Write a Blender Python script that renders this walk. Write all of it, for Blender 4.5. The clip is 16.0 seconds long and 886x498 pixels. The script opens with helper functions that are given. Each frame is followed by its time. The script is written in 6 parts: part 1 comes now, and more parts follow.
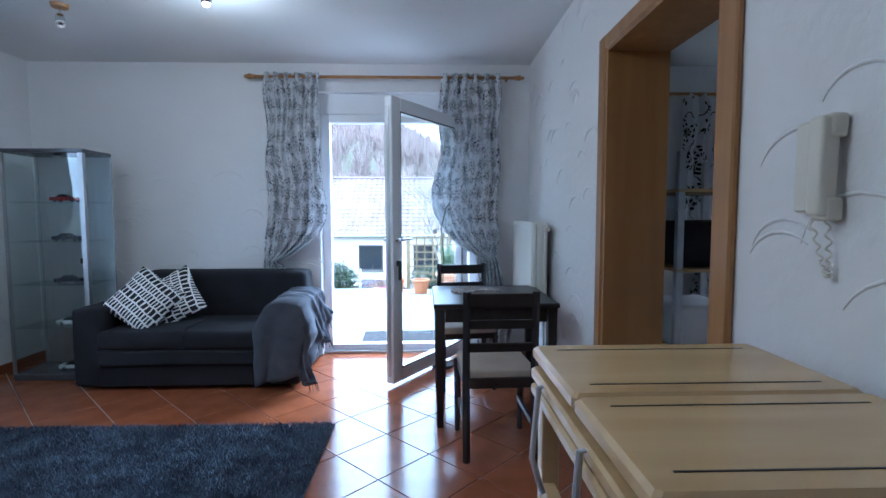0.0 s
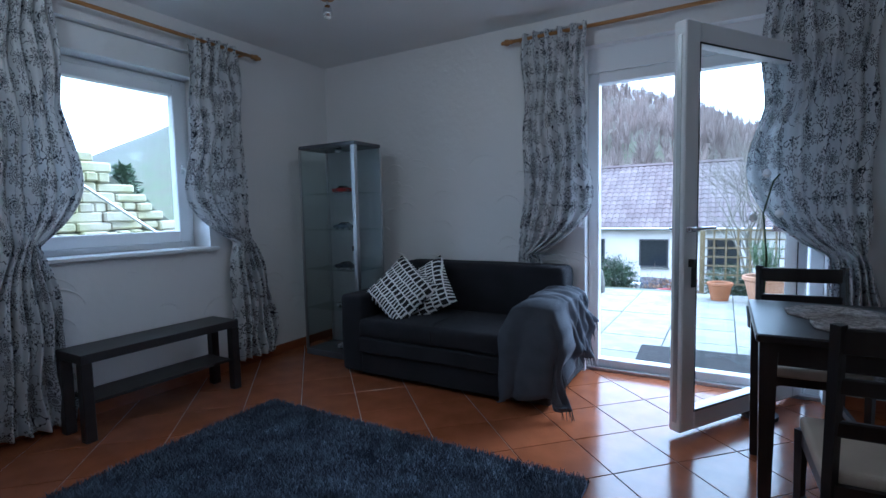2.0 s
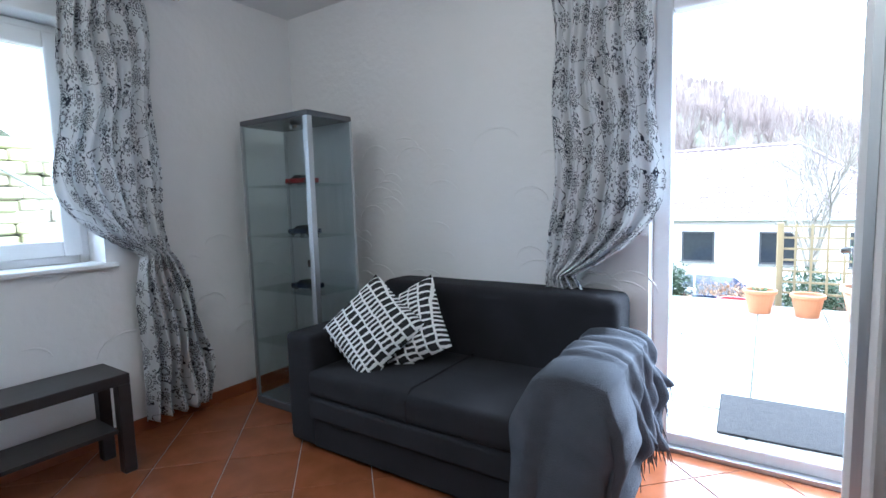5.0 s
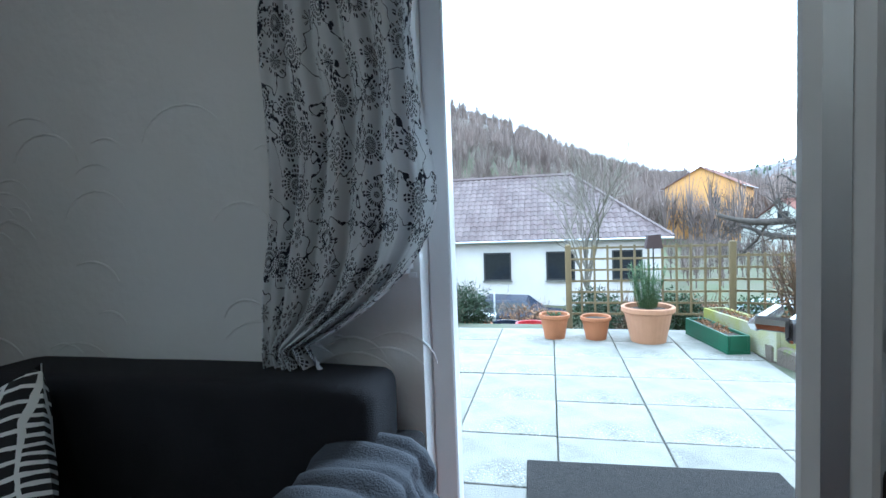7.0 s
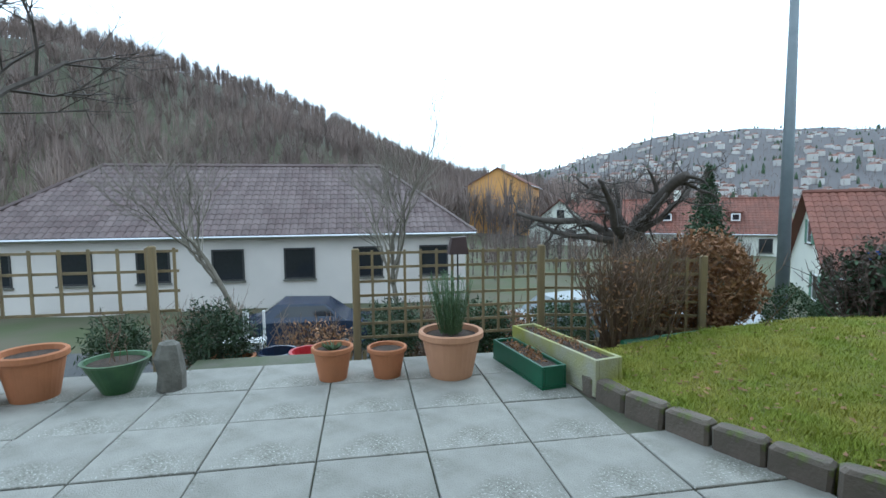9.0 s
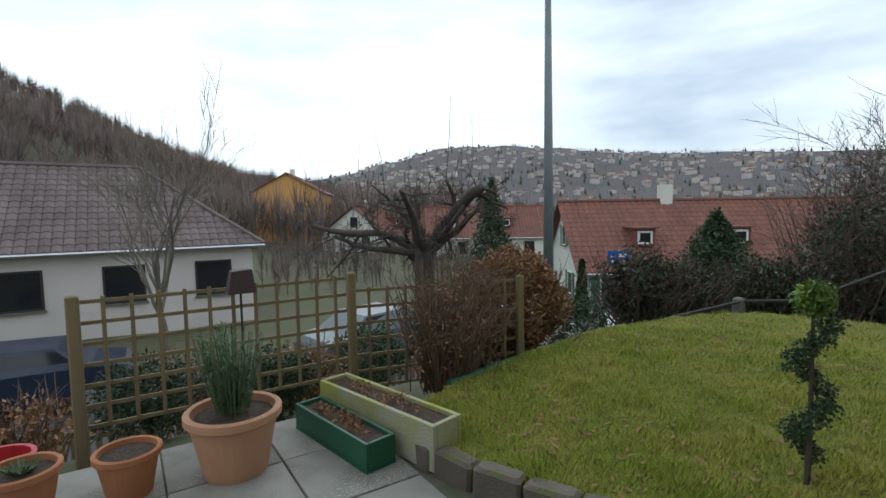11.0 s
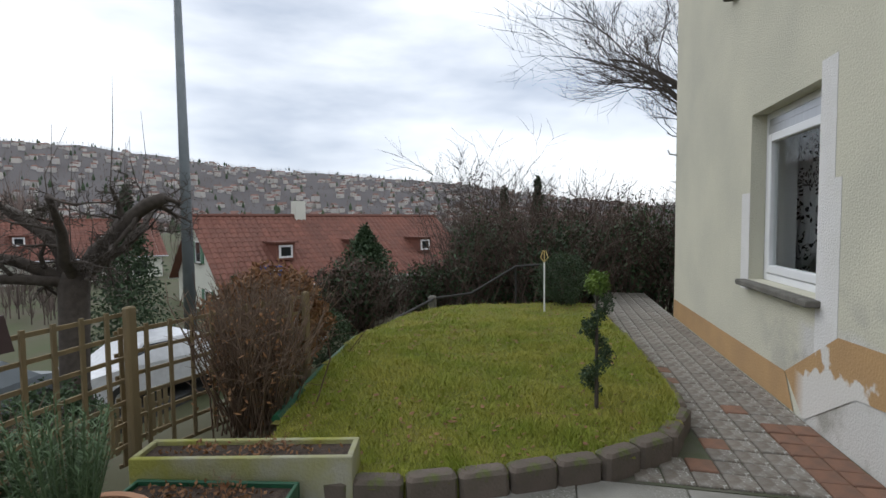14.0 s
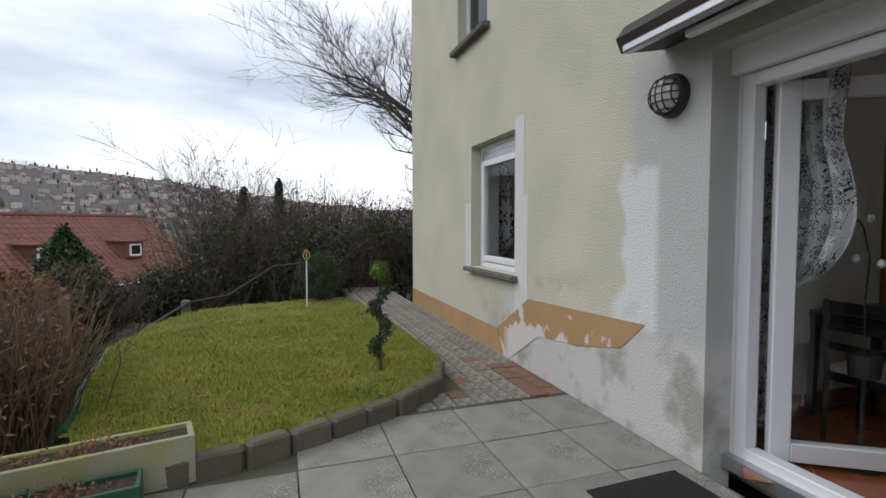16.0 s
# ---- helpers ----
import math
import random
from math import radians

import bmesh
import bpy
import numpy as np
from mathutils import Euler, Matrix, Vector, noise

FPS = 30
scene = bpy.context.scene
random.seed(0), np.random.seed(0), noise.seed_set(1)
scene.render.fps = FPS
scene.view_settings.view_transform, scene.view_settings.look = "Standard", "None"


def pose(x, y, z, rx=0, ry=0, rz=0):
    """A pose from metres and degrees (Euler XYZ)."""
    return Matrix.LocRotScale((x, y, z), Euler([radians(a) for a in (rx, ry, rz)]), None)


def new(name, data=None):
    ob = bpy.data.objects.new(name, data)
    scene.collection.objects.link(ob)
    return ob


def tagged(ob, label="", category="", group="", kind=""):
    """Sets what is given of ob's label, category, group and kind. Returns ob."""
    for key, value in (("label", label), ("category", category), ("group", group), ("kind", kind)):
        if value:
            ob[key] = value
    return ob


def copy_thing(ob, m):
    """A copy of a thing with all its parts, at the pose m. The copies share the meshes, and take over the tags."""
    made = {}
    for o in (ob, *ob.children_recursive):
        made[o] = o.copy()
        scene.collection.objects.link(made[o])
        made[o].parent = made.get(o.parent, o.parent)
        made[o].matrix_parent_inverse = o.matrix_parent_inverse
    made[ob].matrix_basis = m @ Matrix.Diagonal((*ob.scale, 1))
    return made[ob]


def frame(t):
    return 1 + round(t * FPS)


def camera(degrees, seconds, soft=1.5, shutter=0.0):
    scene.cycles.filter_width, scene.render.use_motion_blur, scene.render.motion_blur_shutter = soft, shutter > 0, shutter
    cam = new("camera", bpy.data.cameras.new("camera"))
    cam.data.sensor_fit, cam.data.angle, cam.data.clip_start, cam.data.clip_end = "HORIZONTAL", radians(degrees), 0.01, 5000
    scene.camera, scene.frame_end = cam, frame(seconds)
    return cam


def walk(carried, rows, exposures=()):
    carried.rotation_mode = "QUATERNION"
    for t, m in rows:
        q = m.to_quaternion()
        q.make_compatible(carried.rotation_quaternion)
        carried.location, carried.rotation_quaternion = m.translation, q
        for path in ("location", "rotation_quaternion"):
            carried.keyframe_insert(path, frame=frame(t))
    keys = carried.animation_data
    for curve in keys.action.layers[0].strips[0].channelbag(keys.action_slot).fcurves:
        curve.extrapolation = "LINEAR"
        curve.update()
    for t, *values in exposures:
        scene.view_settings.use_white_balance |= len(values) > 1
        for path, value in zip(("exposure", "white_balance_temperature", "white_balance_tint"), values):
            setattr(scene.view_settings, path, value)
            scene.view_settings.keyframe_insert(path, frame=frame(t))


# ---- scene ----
cam = camera(84.6, 16.0)
PATH = [
    (0.0, -0.320, 0.606, 1.262, 85.98, 0.12, -1.79),
    (0.5, -0.309, 0.763, 1.250, 85.78, 0.30, 1.73),
    (1.0, -0.317, 0.974, 1.250, 85.65, 0.39, 8.58),
    (1.5, -0.321, 1.074, 1.291, 84.99, 0.86, 17.16),
    (2.0, -0.389, 1.390, 1.196, 85.59, 1.22, 30.09),
    (2.5, -0.532, 1.438, 1.237, 84.86, 1.11, 43.56),
    (3.0, -0.662, 1.609, 1.202, 85.53, 1.59, 56.17),
    (3.5, -0.728, 1.726, 1.197, 85.52, 1.78, 59.96),
    (4.0, -0.751, 1.980, 1.196, 85.26, 1.69, 54.27),
    (4.5, -0.778, 2.273, 1.184, 85.73, 1.58, 43.60),
    (5.0, -0.808, 2.522, 1.237, 84.56, 1.64, 33.65),
    (5.2, -0.791, 2.650, 1.214, 84.88, 1.21, 30.89),
    (7.3, -0.889, 3.718, 1.217, 86.58, 2.24, 9.21),
    (8.2, -0.727, 4.428, 1.210, 85.78, 1.30, -1.03),
    (10.3, -0.366, 5.601, 1.322, 85.59, 0.93, -22.42),
    (10.5, -0.325, 5.653, 1.328, 85.94, 1.15, -24.85),
    (11.0, -0.400, 5.877, 1.352, 85.76, 0.87, -33.33),
    (11.5, -0.396, 6.036, 1.358, 85.98, 0.73, -42.25),
    (12.0, -0.511, 6.297, 1.318, 86.17, 0.53, -51.74),
    (12.5, -0.668, 6.527, 1.331, 86.40, 0.35, -61.15),
    (13.0, -0.859, 6.732, 1.334, 86.58, 0.23, -68.28),
    (13.5, -1.079, 6.953, 1.329, 86.94, 0.70, -73.84),
    (14.0, -1.264, 7.062, 1.362, 86.92, 0.64, -77.07),
    (14.5, -1.442, 7.190, 1.397, 86.80, 0.53, -82.01),
    (15.0, -1.596, 7.259, 1.381, 86.94, 0.51, -89.89),
    (15.5, -1.741, 7.425, 1.361, 87.10, 0.28, -98.77),
    (16.0, -1.944, 7.591, 1.339, 87.09, 0.14, -108.52),
]
walk(cam, [(t, pose(*p)) for t, *p in PATH],
     exposures=[(0.0, 2.75, 4450, 4), (1.0, 2.2, 4450, 4), (1.5, 1.75, 4400, 3), (2.5, 1.9, 4650, 5), (3.5, 2.9, 4750, 5), (5.2, 3.1, 5000, 4), (7.3, 1.25, 4900, -3), (8.2, 0.72, 5000, -3), (10.3, -0.6, 5800, 1), (16.0, -0.66, 6350, 11)])

# ---- light ----
world = bpy.data.worlds.new("overcast_sky")
scene.world = world
world.use_nodes = True
wn, wl = world.node_tree.nodes, world.node_tree.links
wn.clear()
w_out = wn.new("ShaderNodeOutputWorld")
w_bg = wn.new("ShaderNodeBackground")
w_sky = wn.new("ShaderNodeTexSky")
w_sky.sky_type, w_sky.sun_disc = "NISHITA", False
w_sky.sun_elevation, w_sky.sun_rotation = radians(24), radians(150)
w_dim = wn.new("ShaderNodeMix")
w_dim.data_type, w_dim.blend_type = "RGBA", "MULTIPLY"
w_dim.inputs[0].default_value = 1.0
w_dim.inputs[7].default_value = (0.09, 0.09, 0.09, 1)
wl.new(w_sky.outputs[0], w_dim.inputs[6])
w_co = wn.new("ShaderNodeTexCoord")
w_map = wn.new("ShaderNodeMapping")
w_map.inputs["Scale"].default_value = (1.0, 1.0, 3.6)
wl.new(w_co.outputs["Generated"], w_map.inputs[0])
w_noise = wn.new("ShaderNodeTexNoise")
w_noise.inputs["Scale"].default_value, w_noise.inputs["Detail"].default_value = 1.7, 7
wl.new(w_map.outputs[0], w_noise.inputs["Vector"])
w_ramp = wn.new("ShaderNodeValToRGB")
w_ramp.color_ramp.elements[0].position, w_ramp.color_ramp.elements[0].color = 0.3, (0.43, 0.48, 0.57, 1)
w_ramp.color_ramp.elements[1].position, w_ramp.color_ramp.elements[1].color = 0.6, (0.95, 0.97, 1.0, 1)
wl.new(w_noise.outputs["Fac"], w_ramp.inputs[0])
w_mix = wn.new("ShaderNodeMix")
w_mix.data_type = "RGBA"
w_mix.inputs[0].default_value = 0.9
wl.new(w_dim.outputs[2], w_mix.inputs[6])
wl.new(w_ramp.outputs[0], w_mix.inputs[7])
wl.new(w_mix.outputs[2], w_bg.inputs[0])
w_bg.inputs[1].default_value = 2.2
wl.new(w_bg.outputs[0], w_out.inputs[0])

sun = new("sun", bpy.data.lights.new("sun", "SUN"))
sun.data.energy, sun.data.angle, sun.data.color = 1.1, radians(25), (1, 0.97, 0.93)
sun.matrix_world = pose(0, 0, 30, 50, 0, 150)


# ---- materials ----
def material(name, color, rough=0.6, other=None, scale=8.0, amount=0.5, bump=0.1, bump_scale=60.0, metal=0.0, stretch=(1, 1, 1), random_tone=0.0, spec=0.5, low=0.35, high=0.65):
    m = bpy.data.materials.new(name)
    m.use_nodes = True
    n, l = m.node_tree.nodes, m.node_tree.links
    b = n["Principled BSDF"]
    b.inputs["Roughness"].default_value, b.inputs["Metallic"].default_value = rough, metal
    b.inputs["Specular IOR Level"].default_value = spec
    co = n.new("ShaderNodeTexCoord")
    mp = n.new("ShaderNodeMapping")
    mp.inputs["Scale"].default_value = stretch
    l.new(co.outputs["Object"], mp.inputs[0])
    t1 = n.new("ShaderNodeTexNoise")
    t1.inputs["Scale"].default_value, t1.inputs["Detail"].default_value = scale, 6
    l.new(mp.outputs[0], t1.inputs["Vector"])
    r = n.new("ShaderNodeMapRange")
    r.inputs[1].default_value, r.inputs[2].default_value, r.inputs[4].default_value = low, high, amount
    l.new(t1.outputs["Fac"], r.inputs[0])
    mix = n.new("ShaderNodeMix")
    mix.data_type = "RGBA"
    mix.inputs[6].default_value = (*color, 1)
    mix.inputs[7].default_value = (*(other or [c * 0.75 for c in color]), 1)
    l.new(r.outputs[0], mix.inputs[0])
    out = mix.outputs[2]
    if random_tone:
        info = n.new("ShaderNodeObjectInfo")
        geo = n.new("ShaderNodeNewGeometry")
        add = n.new("ShaderNodeMath")
        add.operation = "ADD"
        l.new(info.outputs["Random"], add.inputs[0])
        l.new(geo.outputs["Random Per Island"], add.inputs[1])
        r2 = n.new("ShaderNodeMapRange")
        r2.inputs[2].default_value = 2.0
        r2.inputs[3].default_value, r2.inputs[4].default_value = 1 - random_tone, 1 + random_tone
        l.new(add.outputs[0], r2.inputs[0])
        hsv = n.new("ShaderNodeHueSaturation")
        l.new(out, hsv.inputs["Color"])
        l.new(r2.outputs[0], hsv.inputs["Value"])
        out = hsv.outputs[0]
    l.new(out, b.inputs["Base Color"])
    if bump:
        t2 = n.new("ShaderNodeTexNoise")
        t2.inputs["Scale"].default_value, t2.inputs["Detail"].default_value = bump_scale, 4
        l.new(mp.outputs[0], t2.inputs["Vector"])
        bp = n.new("ShaderNodeBump")
        bp.inputs["Strength"].default_value, bp.inputs["Distance"].default_value = bump, 0.01
        l.new(t2.outputs["Fac"], bp.inputs["Height"])
        l.new(bp.outputs[0], b.inputs["Normal"])
    return m


def floral(name, paper, ink, cell, petals=9.0):
    """White cloth printed with ink flowers: veined petals round a centre, and thin stems."""
    m = material(name, paper, 0.9, [c * 0.9 for c in paper], 3, 0.5, 0.15, 300)
    n, l = m.node_tree.nodes, m.node_tree.links
    b = n["Principled BSDF"]
    base = b.inputs["Base Color"].links[0].from_socket

    def calc(op, a, c=None, d=None):
        q = n.new("ShaderNodeMath")
        q.operation = op
        for k, v in enumerate((a, c, d)):
            if v is None:
                continue
            if isinstance(v, (int, float)):
                q.inputs[k].default_value = v
            else:
                l.new(v, q.inputs[k])
        return q.outputs[0]

    uv = n.new("ShaderNodeUVMap")
    vo = n.new("ShaderNodeTexVoronoi")
    vo.inputs["Scale"].default_value, vo.inputs["Randomness"].default_value = 1 / cell, 0.45
    l.new(uv.outputs[0], vo.inputs["Vector"])
    away = n.new("ShaderNodeVectorMath")
    away.operation = "SUBTRACT"
    l.new(uv.outputs[0], away.inputs[0])
    l.new(vo.outputs["Position"], away.inputs[1])
    xyz = n.new("ShaderNodeSeparateXYZ")
    l.new(away.outputs[0], xyz.inputs[0])
    r = calc("MULTIPLY", vo.outputs["Distance"], 1.0)
    turn = calc("ARCTAN2", xyz.outputs[1], xyz.outputs[0])
    lobes = calc("ABSOLUTE", calc("COSINE", calc("MULTIPLY", turn, petals * 0.5)))
    edge = calc("MULTIPLY_ADD", lobes, 0.22, 0.3)
    within = calc("LESS_THAN", r, edge)
    vein = calc("GREATER_THAN", calc("SINE", calc("MULTIPLY_ADD", turn, petals * 3, calc("MULTIPLY", r, 9.0))), -0.4)
    rings = calc("GREATER_THAN", calc("SINE", calc("MULTIPLY", r, 58.0)), -0.45)
    flower = calc("MULTIPLY", within, calc("MULTIPLY", vein, rings))
    wave = n.new("ShaderNodeTexNoise")
    wave.inputs["Scale"].default_value = 0.9 / cell
    l.new(uv.outputs[0], wave.inputs["Vector"])
    stem = calc("LESS_THAN", calc("ABSOLUTE", calc("SUBTRACT", wave.outputs["Fac"], 0.5)), 0.005)
    fine = n.new("ShaderNodeTexVoronoi")
    fine.inputs["Scale"].default_value = 5.0 / cell
    l.new(uv.outputs[0], fine.inputs["Vector"])
    near = calc("LESS_THAN", calc("ABSOLUTE", calc("SUBTRACT", wave.outputs["Fac"], 0.5)), 0.018)
    leaf_dot = calc("MULTIPLY", near, calc("LESS_THAN", fine.outputs["Distance"], 0.33))
    both = calc("MAXIMUM", flower, calc("MAXIMUM", stem, leaf_dot))
    mix = n.new("ShaderNodeMix")
    mix.data_type = "RGBA"
    mix.inputs[7].default_value = (*ink, 1)
    l.new(both, mix.inputs[0])
    l.new(base, mix.inputs[6])
    l.new(mix.outputs[2], b.inputs["Base Color"])
    # thin cloth lets some of the daylight through
    tr = n.new("ShaderNodeBsdfTranslucent")
    l.new(mix.outputs[2], tr.inputs["Color"])
    ms = n.new("ShaderNodeMixShader")
    ms.inputs[0].default_value = 0.35
    l.new(b.outputs[0], ms.inputs[1])
    l.new(tr.outputs[0], ms.inputs[2])
    l.new(ms.outputs[0], n["Material Output"].inputs[0])
    return m


def glass_material(name, tint=(1, 1, 1)):
    m = bpy.data.materials.new(name)
    m.use_nodes = True
    n, l = m.node_tree.nodes, m.node_tree.links
    n.clear()
    o = n.new("ShaderNodeOutputMaterial")
    t = n.new("ShaderNodeBsdfTransparent")
    t.inputs[0].default_value = (*tint, 1)
    g = n.new("ShaderNodeBsdfGlossy")
    g.inputs["Roughness"].default_value = 0.02
    lw = n.new("ShaderNodeLayerWeight")
    lw.inputs[0].default_value = 0.5
    pw = n.new("ShaderNodeMath")
    pw.operation, pw.inputs[1].default_value = "POWER", 5.0
    l.new(lw.outputs["Facing"], pw.inputs[0])
    f = n.new("ShaderNodeMapRange")
    f.inputs[3].default_value, f.inputs[4].default_value = 0.035, 0.6
    l.new(pw.outputs[0], f.inputs[0])
    x = n.new("ShaderNodeMixShader")
    l.new(f.outputs[0], x.inputs[0])
    l.new(t.outputs[0], x.inputs[1])
    l.new(g.outputs[0], x.inputs[2])
    l.new(x.outputs[0], o.inputs[0])
    return m


def lamp_material(name, color, power):
    m = material(name, (0.9, 0.9, 0.88), 0.3, bump=0)
    b = m.node_tree.nodes["Principled BSDF"]
    b.inputs["Emission Color"].default_value = (*color, 1)
    b.inputs["Emission Strength"].default_value = power
    return m


def graft(m, color, mask):
    """Lay a second colour over a material's own, where mask(nodes, links, calc, x, z) gives 1."""
    n, l = m.node_tree.nodes, m.node_tree.links
    b = n["Principled BSDF"]
    base = b.inputs["Base Color"].links[0].from_socket
    co = n.new("ShaderNodeTexCoord")
    xyz = n.new("ShaderNodeSeparateXYZ")
    l.new(co.outputs["Object"], xyz.inputs[0])

    def blur(scale, detail=6):
        t = n.new("ShaderNodeTexNoise")
        t.inputs["Scale"].default_value, t.inputs["Detail"].default_value = scale, detail
        l.new(co.outputs["Object"], t.inputs["Vector"])
        return t.outputs["Fac"]

    def calc(op, a, c):
        q = n.new("ShaderNodeMath")
        q.operation = op
        for k, v in enumerate((a, c)):
            if isinstance(v, (int, float)):
                q.inputs[k].default_value = v
            else:
                l.new(v, q.inputs[k])
        return q.outputs[0]

    def span(v, lo, hi):
        q = n.new("ShaderNodeMapRange")
        q.inputs[1].default_value, q.inputs[2].default_value = lo, hi
        l.new(v, q.inputs[0])
        return q.outputs[0]

    mix = n.new("ShaderNodeMix")
    mix.data_type = "RGBA"
    mix.inputs[7].default_value = (*color, 1)
    l.new(mask(blur, calc, span, xyz.outputs[0], xyz.outputs[2]), mix.inputs[0])
    l.new(base, mix.inputs[6])
    l.new(mix.outputs[2], b.inputs["Base Color"])
    return m


white_wall = material("white_plaster", (0.8, 0.79, 0.79), 0.85, (0.72, 0.71, 0.71), 1.2, 0.5, 0.35, 22)
ceiling_paint = material("ceiling_paint", (0.8, 0.8, 0.8), 0.9, (0.74, 0.74, 0.74), 1.5, 0.5, 0.1, 40)
tile_red = material("terracotta_tile", (0.29, 0.095, 0.038), 0.16, (0.2, 0.062, 0.024), 6, 0.7, 0.06, 30, random_tone=0.1)
grout = material("grout", (0.42, 0.33, 0.27), 0.9, bump_scale=90)
skirting = material("skirting_tile", (0.3, 0.095, 0.035), 0.3, (0.22, 0.06, 0.02), 5, 0.6, 0.05)
upvc = material("white_upvc", (0.84, 0.85, 0.87), 0.3, (0.78, 0.79, 0.81), 2, 0.5, 0.02)
gasket = material("dark_gasket", (0.02, 0.02, 0.022), 0.6, bump=0)
glass = glass_material("window_glass", (0.97, 0.985, 0.98))
vitrine_glass = glass_material("vitrine_glass", (0.95, 0.98, 0.98))
metal = material("chrome", (0.75, 0.75, 0.76), 0.15, (0.6, 0.6, 0.62), 4, 0.4, 0.02, metal=1.0)
alu = material("brushed_aluminium", (0.55, 0.56, 0.58), 0.4, (0.45, 0.46, 0.48), 30, 0.5, 0.05, metal=0.9, stretch=(1, 1, 0.05))
black_wood = material("black_stained_wood", (0.014, 0.012, 0.012), 0.35, (0.03, 0.024, 0.022), 20, 0.5, 0.08, 80, stretch=(1, 1, 0.1))
dark_grain = material("blackbrown_board", (0.014, 0.011, 0.0105), 0.4, (0.028, 0.022, 0.021), 16, 0.6, 0.06, 60, stretch=(1, 0.08, 1))
oak = material("oak_veneer", (0.36, 0.185, 0.055), 0.4, (0.27, 0.125, 0.035), 14, 0.7, 0.05, 60, stretch=(1, 1, 0.07))
pine = material("lacquered_pine", (0.56, 0.4, 0.2), 0.22, (0.44, 0.29, 0.13), 9, 0.7, 0.04, 50, stretch=(0.1, 1, 1))
rod_wood = material("turned_beech", (0.4, 0.21, 0.07), 0.4, (0.3, 0.14, 0.045), 20, 0.6, 0.04)
sofa_cloth = material("charcoal_fabric", (0.009, 0.0088, 0.012), 0.95, (0.017, 0.0165, 0.022), 5, 0.6, 0.4, 260)
throw_cloth = material("grey_throw", (0.055, 0.061, 0.078), 0.95, (0.085, 0.093, 0.115), 8, 0.7, 0.5, 200)
seat_cloth = material("beige_seat", (0.5, 0.43, 0.36), 0.9, (0.42, 0.36, 0.3), 10, 0.5, 0.3, 250)
rug_pile = material("blue_grey_pile", (0.15, 0.185, 0.25), 0.95, (0.07, 0.088, 0.13), 7, 0.9, 0.5, 120, random_tone=0.35)
plastic_black = material("black_plastic", (0.012, 0.012, 0.013), 0.25, bump=0)
screen = material("dark_screen", (0.006, 0.006, 0.008), 0.08, bump=0)
grey_glass = material("smoked_board", (0.1, 0.105, 0.12), 0.25, (0.07, 0.073, 0.085), 3, 0.5, 0.02)
ivory = material("ivory_plastic", (0.72, 0.69, 0.6), 0.35, (0.66, 0.62, 0.52), 3, 0.4, 0.02)
radiator_white = material("radiator_enamel", (0.8, 0.79, 0.74), 0.35, (0.74, 0.73, 0.68), 3, 0.4, 0.02)
wicker = material("wicker", (0.4, 0.3, 0.18), 0.8, (0.24, 0.17, 0.1), 60, 0.8, 0.8, 120)
woven = material("woven_placemat", (0.4, 0.36, 0.34), 0.9, (0.12, 0.1, 0.1), 60, 0.9, 0.6, 120)
curtain_print = floral("floral_curtain", (0.8, 0.81, 0.83), (0.035, 0.042, 0.065), 0.125, 8)
cushion_print = material("graphic_cushion", (0.8, 0.79, 0.77), 0.9, bump=0.2, bump_scale=250)
cn, cl = cushion_print.node_tree.nodes, cushion_print.node_tree.links
c_uv, c_map, c_warp, c_add, c_brick = cn.new("ShaderNodeUVMap"), cn.new("ShaderNodeMapping"), cn.new("ShaderNodeTexNoise"), cn.new("ShaderNodeVectorMath"), cn.new("ShaderNodeTexBrick")
c_warp.inputs["Scale"].default_value = 14
c_add.operation, c_add.inputs[1].default_value = "MULTIPLY_ADD", (0.022, 0.022, 0)
c_map.inputs["Rotation"].default_value, c_map.inputs["Scale"].default_value = (0, 0, 0.12), (7.5, 7.5, 7.5)
c_brick.inputs["Color1"].default_value, c_brick.inputs["Color2"].default_value, c_brick.inputs["Mortar"].default_value = (0.012, 0.012, 0.014, 1), (0.02, 0.02, 0.022, 1), (0.8, 0.79, 0.77, 1)
c_brick.inputs["Scale"].default_value, c_brick.inputs["Mortar Size"].default_value = 1.0, 0.045
c_brick.inputs["Brick Width"].default_value, c_brick.inputs["Row Height"].default_value = 0.2, 0.46
c_brick.offset, c_brick.squash, c_brick.squash_frequency = 0.37, 1.5, 3
cl.new(c_uv.outputs[0], c_warp.inputs["Vector"])
cl.new(c_warp.outputs["Color"], c_add.inputs[0])
cl.new(c_uv.outputs[0], c_add.inputs[2])
cl.new(c_add.outputs[0], c_map.inputs[0])
cl.new(c_map.outputs[0], c_brick.inputs["Vector"])
cl.new(c_brick.outputs["Color"], cn["Principled BSDF"].inputs["Base Color"])
dark_print = floral("black_print_curtain", (0.75, 0.75, 0.77), (0.015, 0.016, 0.02), 0.3, 3)
facade_cream = material("cream_render", (0.63, 0.61, 0.49), 0.92, (0.52, 0.51, 0.42), 1.1, 0.7, 0.7, 70)
patch_white = material("white_masonry_paint", (0.74, 0.73, 0.72), 0.9, (0.64, 0.63, 0.6), 3, 0.6, 0.6, 70)
patch_grey = material("grey_repair_render", (0.46, 0.45, 0.41), 0.95, (0.6, 0.59, 0.56), 2.4, 0.9, 0.6, 60)
base_ochre = material("ochre_plinth", (0.46, 0.29, 0.135), 0.9, (0.38, 0.24, 0.12), 3, 0.7, 0.5, 60)
slab_mat = material("concrete_slab", (0.29, 0.28, 0.255), 0.85, (0.2, 0.195, 0.172), 5, 0.7, 0.7, 110, random_tone=0.2)
